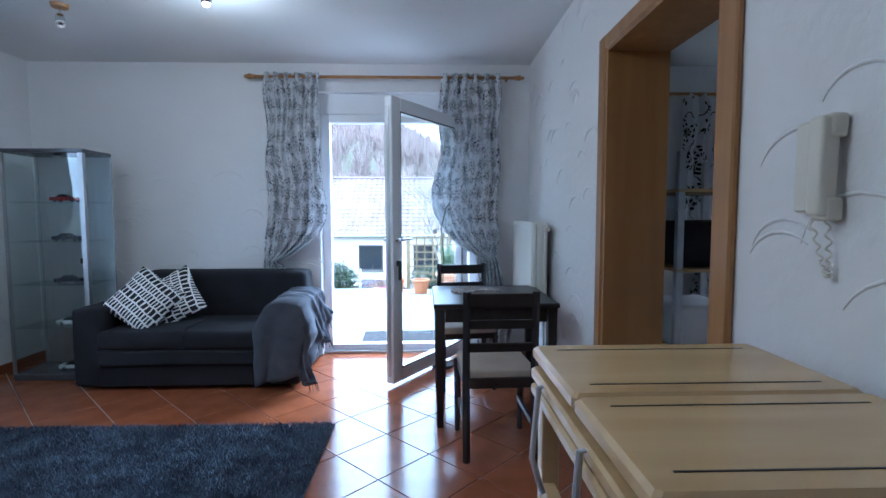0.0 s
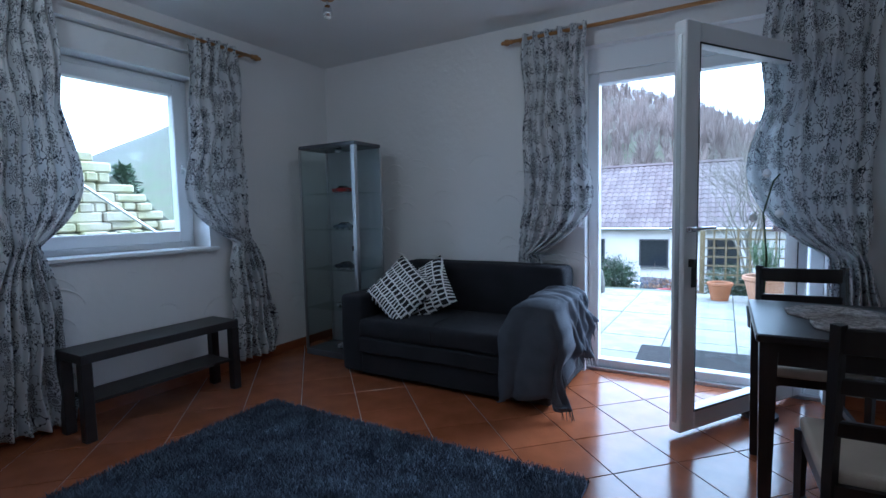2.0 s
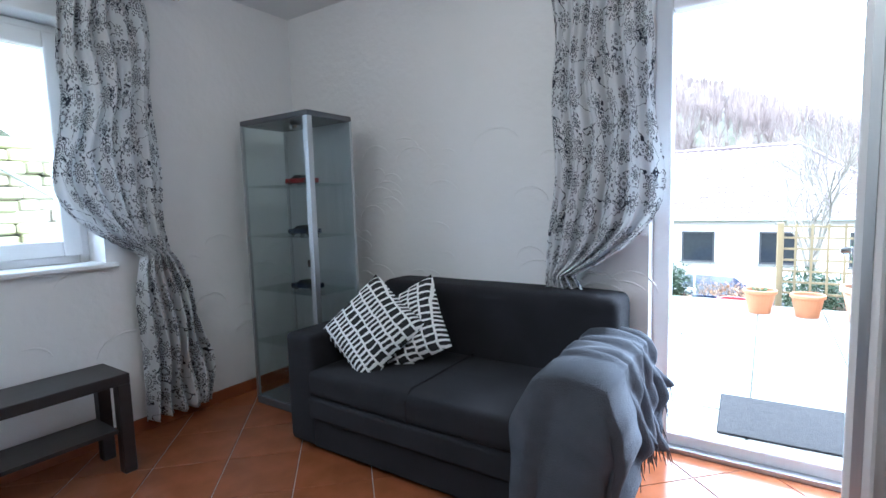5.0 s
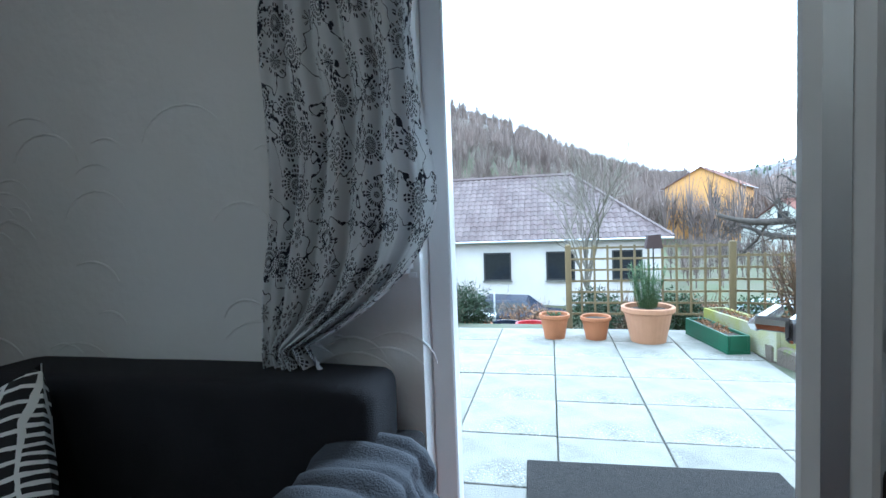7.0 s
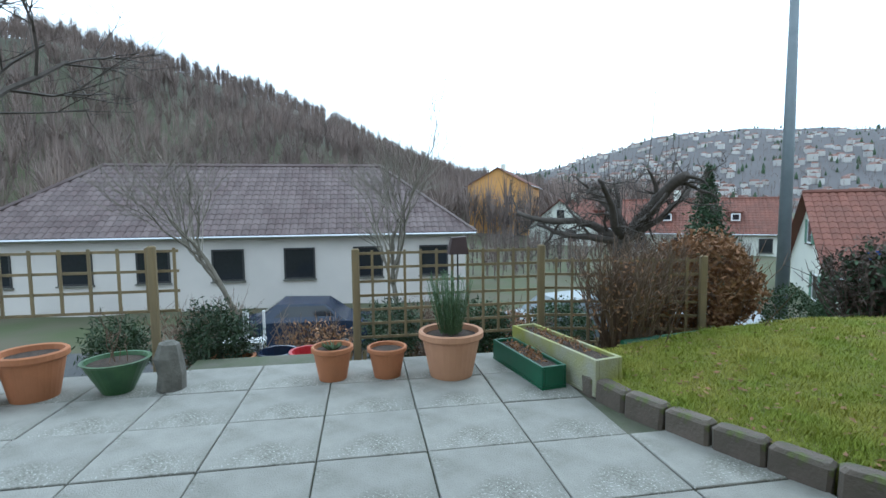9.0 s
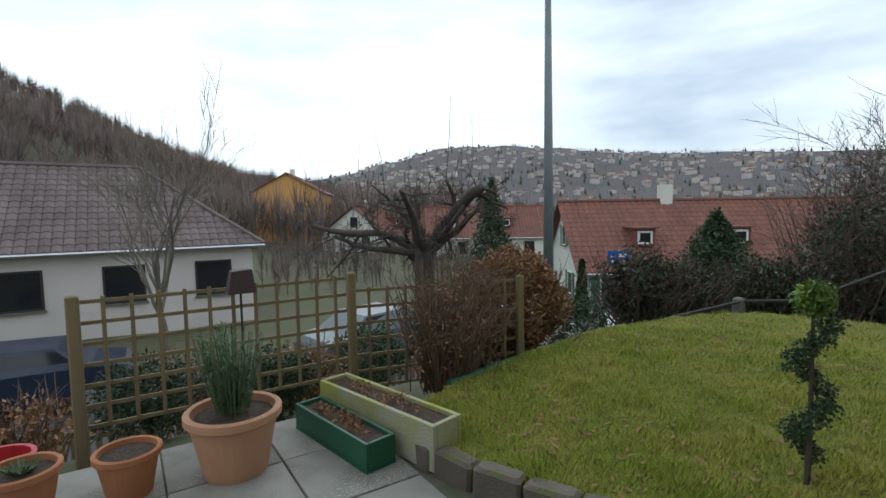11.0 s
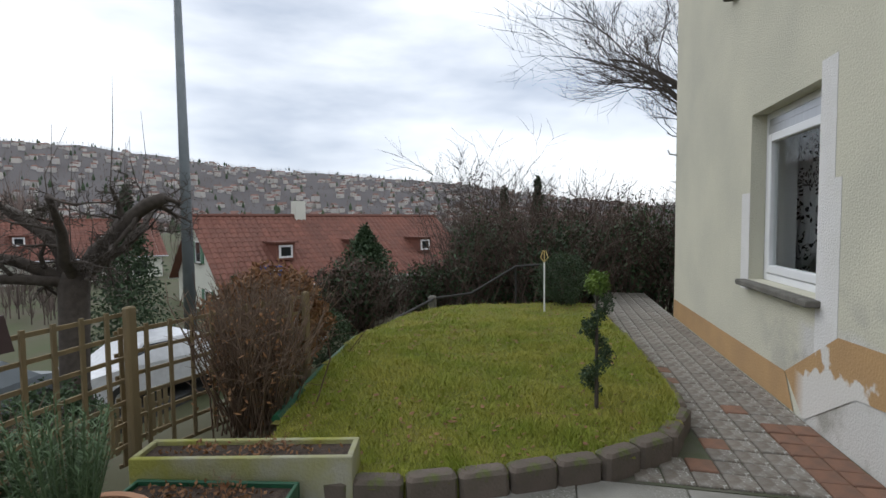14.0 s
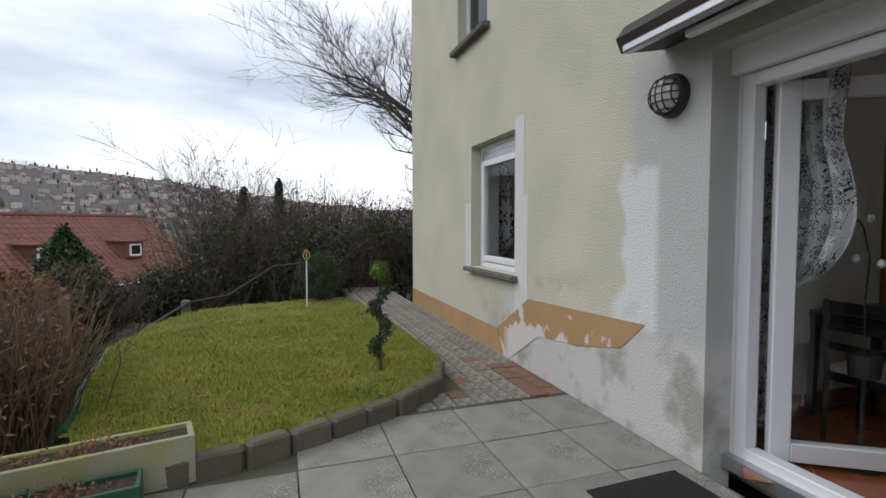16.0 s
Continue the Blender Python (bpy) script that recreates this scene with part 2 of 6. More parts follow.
joint_mat = material("sandy_joint", (0.12, 0.115, 0.09), 0.95, (0.07, 0.09, 0.04), 4, 0.8, 0.5, 120)
paver_mat = material("weathered_paver", (0.16, 0.13, 0.105), 0.9, (0.3, 0.29, 0.26), 14, 0.7, 0.6, 100, random_tone=0.2)
brick_paver = material("red_paver", (0.24, 0.125, 0.08), 0.9, (0.15, 0.095, 0.07), 9, 0.7, 0.5, 100, random_tone=0.15)
kerb_mat = material("dark_kerb_stone", (0.14, 0.11, 0.09), 0.9, (0.09, 0.08, 0.06), 8, 0.8, 0.7, 50, random_tone=0.2)
terracotta = material("terracotta_pot", (0.42, 0.17, 0.075), 0.75, (0.34, 0.14, 0.065), 7, 0.6, 0.2, 60)
terracotta_light = material("pale_terracotta", (0.5, 0.27, 0.16), 0.8, (0.42, 0.22, 0.13), 6, 0.6, 0.2, 60)
green_plastic = material("green_plastic", (0.015, 0.1, 0.05), 0.45, (0.02, 0.075, 0.04), 6, 0.6, 0.1)
moss_concrete = material("mossy_concrete", (0.36, 0.35, 0.27), 0.95, (0.3, 0.3, 0.045), 3.5, 0.9, 0.6, 60)
soil = material("potting_soil", (0.035, 0.024, 0.018), 0.95, (0.08, 0.055, 0.04), 30, 0.8, 1.0, 80)
grass_soil = material("lawn_ground", (0.12, 0.14, 0.02), 0.95, (0.2, 0.17, 0.04), 3, 0.8, 1.0, 60)
grass_blade = material("grass_blades", (0.21, 0.26, 0.022), 0.75, (0.34, 0.32, 0.055), 2.2, 0.9, 0, random_tone=0.35)
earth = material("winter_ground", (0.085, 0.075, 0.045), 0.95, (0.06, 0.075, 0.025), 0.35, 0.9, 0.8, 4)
bark = material("grey_bark", (0.085, 0.07, 0.058), 0.95, (0.05, 0.04, 0.034), 12, 0.8, 0.6, 40)
street_bark = material("pale_street_bark", (0.2, 0.175, 0.14), 0.9, (0.14, 0.12, 0.09), 8, 0.7, 0.3, 40)
twig = material("brown_twigs", (0.13, 0.085, 0.058), 0.9, (0.2, 0.14, 0.1), 4, 0.7, 0, random_tone=0.3)
wood_twig = material("far_bare_wood", (0.15, 0.115, 0.1), 0.95, (0.23, 0.175, 0.15), 0.05, 0.9, 0, random_tone=0.5)
hedge_twig = material("dark_hedge_twigs", (0.075, 0.052, 0.042), 0.95, (0.12, 0.085, 0.066), 3, 0.7, 0, random_tone=0.45)
dry_leaf = material("dry_brown_leaves", (0.21, 0.1, 0.045), 0.85, (0.3, 0.17, 0.085), 6, 0.8, 0, random_tone=0.45)
evergreen = material("evergreen_leaves", (0.028, 0.05, 0.02), 0.7, (0.045, 0.08, 0.03), 4, 0.8, 0, random_tone=0.4)
bright_leaf = material("yellow_green_leaves", (0.13, 0.2, 0.02), 0.6, (0.05, 0.1, 0.02), 5, 0.9, 0, random_tone=0.3)
rosemary_leaf = material("rosemary_needles", (0.075, 0.13, 0.055), 0.7, (0.11, 0.17, 0.08), 8, 0.8, 0, random_tone=0.3)
old_wood = material("weathered_timber", (0.24, 0.18, 0.095), 0.9, (0.17, 0.135, 0.08), 12, 0.8, 0.4, 50, stretch=(1, 1, 0.15), random_tone=0.12)
house_white = material("offwhite_house_render", (0.6, 0.55, 0.51), 0.9, (0.52, 0.48, 0.45), 0.6, 0.7, 0.3, 20)
house_orange = material("orange_house_render", (0.6, 0.32, 0.1), 0.9, (0.52, 0.27, 0.09), 0.6, 0.6, 0.2, 20)
house_pale = material("pale_house_render", (0.68, 0.68, 0.6), 0.9, (0.6, 0.6, 0.54), 0.6, 0.6, 0.2, 20)
roof_grey = material("brown_grey_tiles", (0.085, 0.058, 0.056), 0.75, (0.13, 0.1, 0.095), 0.9, 0.7, 0.2, 20, random_tone=0.35)
roof_red = material("red_roof_tiles", (0.17, 0.066, 0.045), 0.8, (0.125, 0.055, 0.04), 0.8, 0.7, 0.2, 20, random_tone=0.3)
dark_window = material("dark_pane", (0.02, 0.022, 0.026), 0.06, bump=0)
shutter_green = material("green_shutter", (0.09, 0.2, 0.13), 0.6, bump=0.05)
asphalt = material("asphalt", (0.055, 0.055, 0.058), 0.9, (0.075, 0.073, 0.07), 2, 0.7, 0.4, 60)
pole_grey = material("galvanised_pole", (0.17, 0.19, 0.2), 0.5, (0.13, 0.15, 0.16), 3, 0.6, 0.05, metal=0.3)
sign_blue = material("blue_sign", (0.01, 0.09, 0.36), 0.4, bump=0)
sign_white = material("white_paint", (0.8, 0.8, 0.8), 0.5, bump=0)
car_blue = material("dark_blue_lacquer", (0.02, 0.03, 0.06), 0.15, bump=0)
car_white = material("white_lacquer", (0.7, 0.71, 0.73), 0.15, bump=0)
red_plastic = material("red_plastic", (0.4, 0.02, 0.03), 0.4, bump=0)
stone_grey = material("rough_stone", (0.17, 0.16, 0.14), 0.95, (0.1, 0.095, 0.08), 10, 0.8, 1.0, 30)
wall_stone = material("garden_wall_stone", (0.46, 0.41, 0.33), 0.95, (0.32, 0.31, 0.14), 2.2, 0.8, 0.9, 20, random_tone=0.25)
gold = material("gold_paint", (0.55, 0.42, 0.16), 0.35, bump=0, metal=0.5)
iron = material("dark_iron", (0.03, 0.028, 0.027), 0.6, bump=0.1)
mat_black = material("black_doormat", (0.014, 0.012, 0.012), 0.95, (0.028, 0.024, 0.022), 40, 0.6, 0.8, 200)
bulb_on = lamp_material("lit_bulb", (1, 0.86, 0.62), 25)
bulb_off = material("frosted_bulb", (0.75, 0.75, 0.74), 0.2, bump=0)
graft(slab_mat, (0.13, 0.125, 0.1), lambda blur, calc, span, x, z: calc("MULTIPLY", span(blur(2.3), 0.52, 0.7), span(blur(60), 0.4, 0.62)))
graft(slab_mat, (0.5, 0.5, 0.46), lambda blur, calc, span, x, z: calc("MULTIPLY", span(blur(1.4), 0.5, 0.62), span(blur(75, 2), 0.6, 0.66)))
graft(paver_mat, (0.5, 0.5, 0.46), lambda blur, calc, span, x, z: calc("MULTIPLY", span(blur(3), 0.46, 0.6), span(blur(48, 3), 0.57, 0.62)))
graft(kerb_mat, (0.1, 0.12, 0.03), lambda blur, calc, span, x, z: span(blur(9), 0.55, 0.66))
# repaired render beside the terrace door, and bare flaking render low down
graft(facade_cream, (0.5, 0.5, 0.485), lambda blur, calc, span, x, z: calc("MULTIPLY", span(calc("ADD", x, calc("MULTIPLY", blur(1.7), 0.9)), 1.28, 1.1), span(calc("ADD", z, calc("MULTIPLY", blur(1.3), 0.8)), 2.95, 2.6)))
graft(facade_cream, (0.72, 0.72, 0.71), lambda blur, calc, span, x, z: calc("MULTIPLY", calc("MULTIPLY", span(x, 0.5, 0.56), span(calc("ADD", x, calc("MULTIPLY", blur(3.4), 0.5)), 1.16, 1.08)), calc("MULTIPLY", span(z, 0.6, 0.66), span(calc("ADD", z, calc("MULTIPLY", blur(2.2), 0.9)), 2.2, 2.1))))
graft(facade_cream, (0.6, 0.59, 0.56), lambda blur, calc, span, x, z: calc("MULTIPLY", span(x, 2.75, 2.6), span(calc("ADD", z, calc("MULTIPLY", blur(4), 0.3)), 0.82, 0.72)))
graft(facade_cream, (0.37, 0.36, 0.32), lambda blur, calc, span, x, z: calc("MULTIPLY", calc("MULTIPLY", span(x, 3.6, 2.4), span(z, 1.0, 0.55)), span(blur(3.1), 0.5, 0.64)))
graft(base_ochre, (0.66, 0.64, 0.6), lambda blur, calc, span, x, z: calc("MULTIPLY", span(x, 2.75, 2.6), span(calc("SUBTRACT", calc("MULTIPLY", blur(4.5), 1.1), z), 0.16, 0.21)))
# far slopes blend from garden soil to grey woods: distance haze put into the colour
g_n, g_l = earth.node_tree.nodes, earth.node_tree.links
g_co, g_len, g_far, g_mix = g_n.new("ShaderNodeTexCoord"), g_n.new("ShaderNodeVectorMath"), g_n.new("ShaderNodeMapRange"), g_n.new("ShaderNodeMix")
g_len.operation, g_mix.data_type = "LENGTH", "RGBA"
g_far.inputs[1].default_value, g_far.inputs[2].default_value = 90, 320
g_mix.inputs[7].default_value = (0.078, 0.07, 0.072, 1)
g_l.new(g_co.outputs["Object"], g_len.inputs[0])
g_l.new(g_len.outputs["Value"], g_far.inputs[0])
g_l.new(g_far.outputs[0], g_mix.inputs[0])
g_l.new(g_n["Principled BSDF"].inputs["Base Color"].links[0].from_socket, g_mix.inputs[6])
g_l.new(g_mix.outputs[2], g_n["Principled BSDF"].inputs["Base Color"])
town_wall = material("far_house_walls", (0.5, 0.48, 0.46), 0.9, (0.5, 0.46, 0.4), 0.05, 0.6, 0, random_tone=0.3)
town_roof = material("far_house_roofs", (0.17, 0.09, 0.07), 0.9, (0.12, 0.08, 0.07), 0.05, 0.6, 0, random_tone=0.3)


# ---- mesh helpers ----
class Mesh:
    """Collects vertices and faces of one mesh."""

    def __init__(self):
        self.v, self.f, self.uv = [], [], None

    def add(self, verts, faces):
        k = len(self.v)
        self.v += [tuple(p) for p in verts]
        self.f += [tuple(i + k for i in f) for f in faces]
        return self

    def box(self, x0, y0, z0, x1, y1, z1, m=None, bevel=0.0):
        b = min(bevel, (x1 - x0) / 2.1, (y1 - y0) / 2.1, (z1 - z0) / 2.1)
        if b <= 0:
            p = [(x, y, z) for z in (z0, z1) for x, y in ((x0, y0), (x1, y0), (x1, y1), (x0, y1))]
            f = [(3, 2, 1, 0), (4, 5, 6, 7), (0, 1, 5, 4), (1, 2, 6, 5), (2, 3, 7, 6), (3, 0, 4, 7)]
        else:
            p, f = [], []
            for z, q in ((z0, b), (z0 + b, 0), (z1 - b, 0), (z1, b)):
                for x, y in ((x0, y0), (x1, y0), (x1, y1), (x0, y1)):
                    sx, sy = (1 if x == x0 else -1), (1 if y == y0 else -1)
                    first = (x + sx * (q + b), y + sy * q)
                    second = (x + sx * q, y + sy * (q + b))
                    pair = (second, first) if (sx * sy > 0) else (first, second)
                    p += [(u, v, z) for u, v in pair]
            f.append(tuple(range(7, -1, -1)))
            f.append(tuple(range(24, 32)))
            for r in range(3):
                for i in range(8):
                    j = (i + 1) % 8
                    f.append((r * 8 + i, r * 8 + j, r * 8 + 8 + j, r * 8 + 8 + i))
        if m is not None:
            p = [m @ Vector(q) for q in p]
        return self.add(p, f)

    def tube(self, pts, radii, n=6, cap=True):
        pts = [Vector(p) for p in pts]
        if not isinstance(radii, (list, tuple)):
            radii = [radii] * len(pts)
        verts, faces = [], []
        ref = None
        for i, p in enumerate(pts):
            d = (pts[min(i + 1, len(pts) - 1)] - pts[max(i - 1, 0)]).normalized()
            if ref is None:
                ref = Vector((0, 0, 1)) if abs(d.z) < 0.9 else Vector((1, 0, 0))
            a = d.cross(ref).normalized()
            c = a.cross(d).normalized()
            ref = c
            for k in range(n):
                w = 2 * math.pi * k / n
                verts.append(p + radii[i] * (a * math.cos(w) + c * math.sin(w)))
        for i in range(len(pts) - 1):
            for k in range(n):
                j = (k + 1) % n
                faces.append((i * n + k, i * n + j, i * n + n + j, i * n + n + k))
        if cap:
            faces += [tuple(range(n - 1, -1, -1)), tuple(range(len(verts) - n, len(verts)))]
        return self.add(verts, faces)

    def lathe(self, profile, n=20, at=(0, 0, 0), m=None):
        verts, faces = [], []
        for r, z in profile:
            for k in range(n):
                w = 2 * math.pi * k / n
                verts.append(Vector((at[0] + r * math.cos(w), at[1] + r * math.sin(w), at[2] + z)))
        for i in range(len(profile) - 1):
            for k in range(n):
                j = (k + 1) % n
                faces.append((i * n + k, i * n + j, i * n + n + j, i * n + n + k))
        faces += [tuple(range(n - 1, -1, -1)), tuple(range(len(verts) - n, len(verts)))]
        if m is not None:
            verts = [m @ v for v in verts]
        return self.add(verts, faces)

    def prism(self, outline, z0, z1):
        n = len(outline)
        p = [(x, y, z0) for x, y in outline] + [(x, y, z1) for x, y in outline]
        return self.add(p, [tuple(range(n - 1, -1, -1)), tuple(range(n, 2 * n))] + [(i, (i + 1) % n, n + (i + 1) % n, n + i) for i in range(n)])

    def grid(self, fn, nu, nv, uv=None):
        """A sheet fn(u, v), u and v from 0 to 1; uv gives cloth lengths."""
        p = [fn(i / nu, j / nv) for j in range(nv + 1) for i in range(nu + 1)]
        f = [(j * (nu + 1) + i, j * (nu + 1) + i + 1, (j + 1) * (nu + 1) + i + 1, (j + 1) * (nu + 1) + i) for j in range(nv) for i in range(nu)]
        self.add(p, f)
        if uv:
            self.uv = [(i / nu * uv[0], j / nv * uv[1]) for j in range(nv + 1) for i in range(nu + 1)]
        return self

    def data(self, name, mat, smooth=False):
        me = bpy.data.meshes.new(name)
        me.from_pydata(self.v, [], self.f)
        if self.uv:
            layer = me.uv_layers.new(name="cloth")
            for loop in me.loops:
                layer.data[loop.index].uv = self.uv[loop.vertex_index]
        me.materials.append(mat)
        if smooth:
            me.polygons.foreach_set("use_smooth", [True] * len(me.polygons))
        me.update()
        return me


PLACE = {}


def thing(name, label, category, at=None, group="", kind=""):
    """The Empty at the base of a thing."""
    ob = new(name)
    ob.empty_display_size = 0.05
    ob.matrix_basis = at or Matrix()
    PLACE[ob] = at or Matrix()
    return tagged(ob, label, category, group, kind)


def part(name, mesh, mat, parent, label="", smooth=False, local=True, kind=""):
    """One mesh under a thing or a part; the mesh is in the thing's own space, or in the world's with local=False."""
    place = PLACE[parent]
    if not local:
        back = place.inverted()
        mesh.v = [tuple(back @ Vector(p)) for p in mesh.v]
    ob = new(name, mesh.data(name, mat, smooth))
    ob.parent = parent
    PLACE[ob] = place
    return tagged(ob, label, kind=kind)


def structure(name, mesh, mat, label, category="wall", smooth=False):
    ob = new(name, mesh.data(name, mat, smooth))
    PLACE[ob] = Matrix()
    return tagged(ob, label, category, kind="structure")


def thicken(ob, t):
    s = ob.modifiers.new("thickness", "SOLIDIFY")
    s.thickness, s.offset = t, 0
    return ob


def wall_with_holes(mesh, axis, c0, c1, a0, a1, z0, z1, holes):
    """A wall across the given axis from c0 to c1, from a0 to a1 along it, with holes (a0, a1, z0, z1)."""
    def put(p0, p1, q0, q1):
        if p1 - p0 > 1e-4 and q1 - q0 > 1e-4:
            if axis == "y":
                mesh.box(p0, c0, q0, p1, c1, q1)
            else:
                mesh.box(c0, p0, q0, c1, p1, q1)
    at = a0
    for h0, h1, g0, g1 in sorted(holes):
        put(at, h0, z0, z1)
        put(h0, h1, z0, g0)
        put(h0, h1, g1, z1)
        at = h1
    put(at, a1, z0, z1)
    return mesh


def arcs(axis, at, side, a0, a1, z0, z1, count, seed, avoid=()):
    """Trowelled half-moon ridges on a plastered wall."""
    rnd, mesh = random.Random(seed), Mesh()
    for _ in range(count):
        a, z, r = rnd.uniform(a0, a1), rnd.uniform(z0, z1), rnd.uniform(0.06, 0.17)
        if any(p - r < a < q + r and s - 0.1 < z < t + r for p, q, s, t in avoid):
            continue
        w0, w1 = rnd.uniform(0.1, 0.7), rnd.uniform(1.9, 3.0)
        pts = []
        for k in range(9):
            w = w0 + (w1 - w0) * k / 8
            u, v = a + r * math.cos(w), z + 0.85 * r * math.sin(w)
            pts.append((at, u, v) if axis == "x" else (u, at, v))
        mesh.tube(pts, [0.0015, 0.003, 0.0045, 0.0058, 0.006, 0.0055, 0.0045, 0.003, 0.0015], 5)
    return mesh


# ---- the flat: walls, floor, ceiling ----
NORTH, OUT, EAST, WEST, SOUTH, CEIL = 4.95, 5.34, 0.58, -3.72, 1.36, 2.57
door_hole = (-1.27, 0.13, -0.2, 2.33)
win_hole = (2.49, 3.67, 0.82, 2.29)
wall_north = structure("wall_north", wall_with_holes(Mesh(), "y", NORTH, 5.14, -4.07, 6.4, 0, 3.0, [door_hole, (2.45, 3.71, 0.82, 2.29)]), white_wall, "white trowelled plaster wall with the terrace door")
wall_facade = structure("wall_facade", wall_with_holes(wall_with_holes(Mesh(), "y", 5.14, OUT, -4.1, 6.48, -0.4, 3.0, [(-1.33, 0.15, -0.2, 2.3), win_hole]), "y", 5.14, OUT, -4.1, 6.48, 3.0, 6.4, [(3.2, 4.15, 3.6, 4.9)]), facade_cream, "cream rendered outside wall of the house")
wall_west = structure("wall_west", wall_with_holes(Mesh(), "x", -4.07, WEST, 1.2, NORTH, 0, 3.0, [(2.55, 3.66, 0.965, 2.372)]), white_wall, "white plaster wall with a window")
wall_east = structure("wall_east", wall_with_holes(Mesh(), "x", EAST, 0.86, -1.3, NORTH, 0, 3.0, [(2.06, 3.06, -0.1, 2.1)]), white_wall, "white trowelled plaster wall with a doorway")
wall_south = structure("wall_south", Mesh().box(WEST, 1.2, 0, -1.5, SOUTH, 3.0).box(-1.66, -1.3, 0, -1.5, 1.2, 3.0).box(-1.66, -1.45, 0, 6.4, -1.3, 3.0), white_wall, "white plaster wall behind the television")
# not in view; closes the next room smaller so its white bounces more light
wall_partition = structure("wall_partition", Mesh().box(4.3, 1.0, 0, 4.42, NORTH, CEIL).box(0.86, 0.9, 0, 4.42, 1.0, CEIL), white_wall, "plain unseen white walls added to bounce light in the next room")
wall_house_east = structure("wall_house_outer", wall_with_holes(Mesh(), "x", -4.2, -4.1, -1.5, 5.34, -0.4, 6.4, [(2.5, 3.71, 0.95, 2.25)]).box(6.4, -1.45, -0.4, 6.48, 5.14, 6.4).box(-4.1, -1.6, -0.4, 6.48, -1.5, 6.4), facade_cream, "cream rendered outer walls of the house")
roof_slab = structure("house_roof", Mesh().box(-4.5, -1.8, 6.4, 6.9, 5.75, 6.6), roof_red, "roof above the rendered house", "roof")
ceiling = structure("ceiling", Mesh().box(-3.72, -1.3, CEIL, EAST, NORTH, CEIL + 0.1).box(0.86, -1.3, CEIL, 6.4, NORTH, CEIL + 0.1), ceiling_paint, "smooth white painted ceiling", "ceiling")
floor = structure("floor", Mesh().box(-3.72, -1.3, -0.2, 6.4, 5.0, -0.004), grout, "floor laid with diagonal terracotta tiles", "floor")

arc_sets = [
    ("wall_east", wall_east, arcs("x", EAST, -1, 0.4, 4.9, 0.35, 2.5, 150, 3, [(1.98, 3.14, 0, 2.2), (4.1, 4.9, 0.4, 1.25)])),
    ("wall_north", wall_north, arcs("y", NORTH, -1, -3.6, -1.4, 0.6, 1.6, 60, 4)),
    ("wall_north", wall_north, arcs("y", NORTH, -1, -1.62, -1.34, 0.3, 2.3, 40, 9, [(-1.42, -1.27, 1.02, 1.3)])),
    ("wall_west", wall_west, arcs("x", WEST, 1, 1.5, 4.8, 0.3, 1.0, 26, 5)),
    ("wall_south", wall_south, arcs("y", SOUTH, 1, -3.6, -1.6, 0.4, 2.3, 30, 6)),
]
for _, owner, mesh in arc_sets:
    part("plaster_ridges", mesh, white_wall, owner, "half-moon trowel ridges in white plaster", smooth=True, kind="stuff")

base = Mesh()
base.box(WEST + 0.002, SOUTH, 0, WEST + 0.014, NORTH, 0.075)
base.box(WEST + 0.014, NORTH - 0.014, 0, -1.3, NORTH - 0.002, 0.075)
base.box(0.16, NORTH - 0.014, 0, EAST - 0.014, NORTH - 0.002, 0.075)
base.box(EAST - 0.014, 3.16, 0, EAST - 0.002, NORTH - 0.002, 0.075)
base.box(EAST - 0.014, -1.3, 0, EAST - 0.002, 1.96, 0.075)
base.box(WEST + 0.014, SOUTH + 0.002, 0, -1.5, SOUTH + 0.014, 0.075)
structure("baseboard", base, skirting, "low terracotta tile skirting", "baseboard")


# ---- windows and doors ----
def frame_bars(mesh, axis, c0, c1, a0, a1, z0, z1, w):
    for p0, p1, q0, q1 in ((a0, a0 + w, z0, z1), (a1 - w, a1, z0, z1), (a0 + w, a1 - w, z0, z0 + w), (a0 + w, a1 - w, z1 - w, z1)):
        if axis == "y":
            mesh.box(p0, c0, q0, p1, c1, q1, bevel=0.006)
        else:
            mesh.box(c0, p0, q0, c1, p1, q1, bevel=0.006)
    return mesh


def handle_mesh(m):
    mesh = Mesh().box(-0.014, -0.012, -0.035, 0.014, 0, 0.035, m, 0.004)
    mesh.tube([m @ Vector(p) for p in ((0, -0.005, 0), (0, -0.045, 0), (0.004, -0.05, -0.01), (0.004, -0.05, -0.12))], 0.009, 8)
    return mesh


# window of the living room
w1 = thing("window_1", "white upvc window with one sash, closed", "window", kind="structure")
part("window_frame", frame_bars(Mesh(), "x", -3.99, -3.91, 2.55, 3.66, 0.97, 2.2, 0.05), upvc, w1)
sash = part("sash", frame_bars(Mesh(), "x", -3.955, -3.885, 2.59, 3.62, 1.01, 2.16, 0.085), upvc, w1)
part("pane", Mesh().box(-3.925, 2.67, 1.09, -3.915, 3.54, 2.08), glass, w1).visible_shadow = False
part("handle", handle_mesh(pose(-3.885, 3.575, 1.55, 0, 0, 90)), upvc, sash, "white window handle")
part("window_sill", Mesh().box(-3.9, 2.5, 0.945, -3.68, 3.71, 0.972, bevel=0.006), upvc, w1, "white marble-look sill board")
part("shutter_box", Mesh().box(-4.0, 2.553, 2.203, -3.775, 3.657, 2.368, bevel=0.006), upvc, w1, "white roller shutter box front")

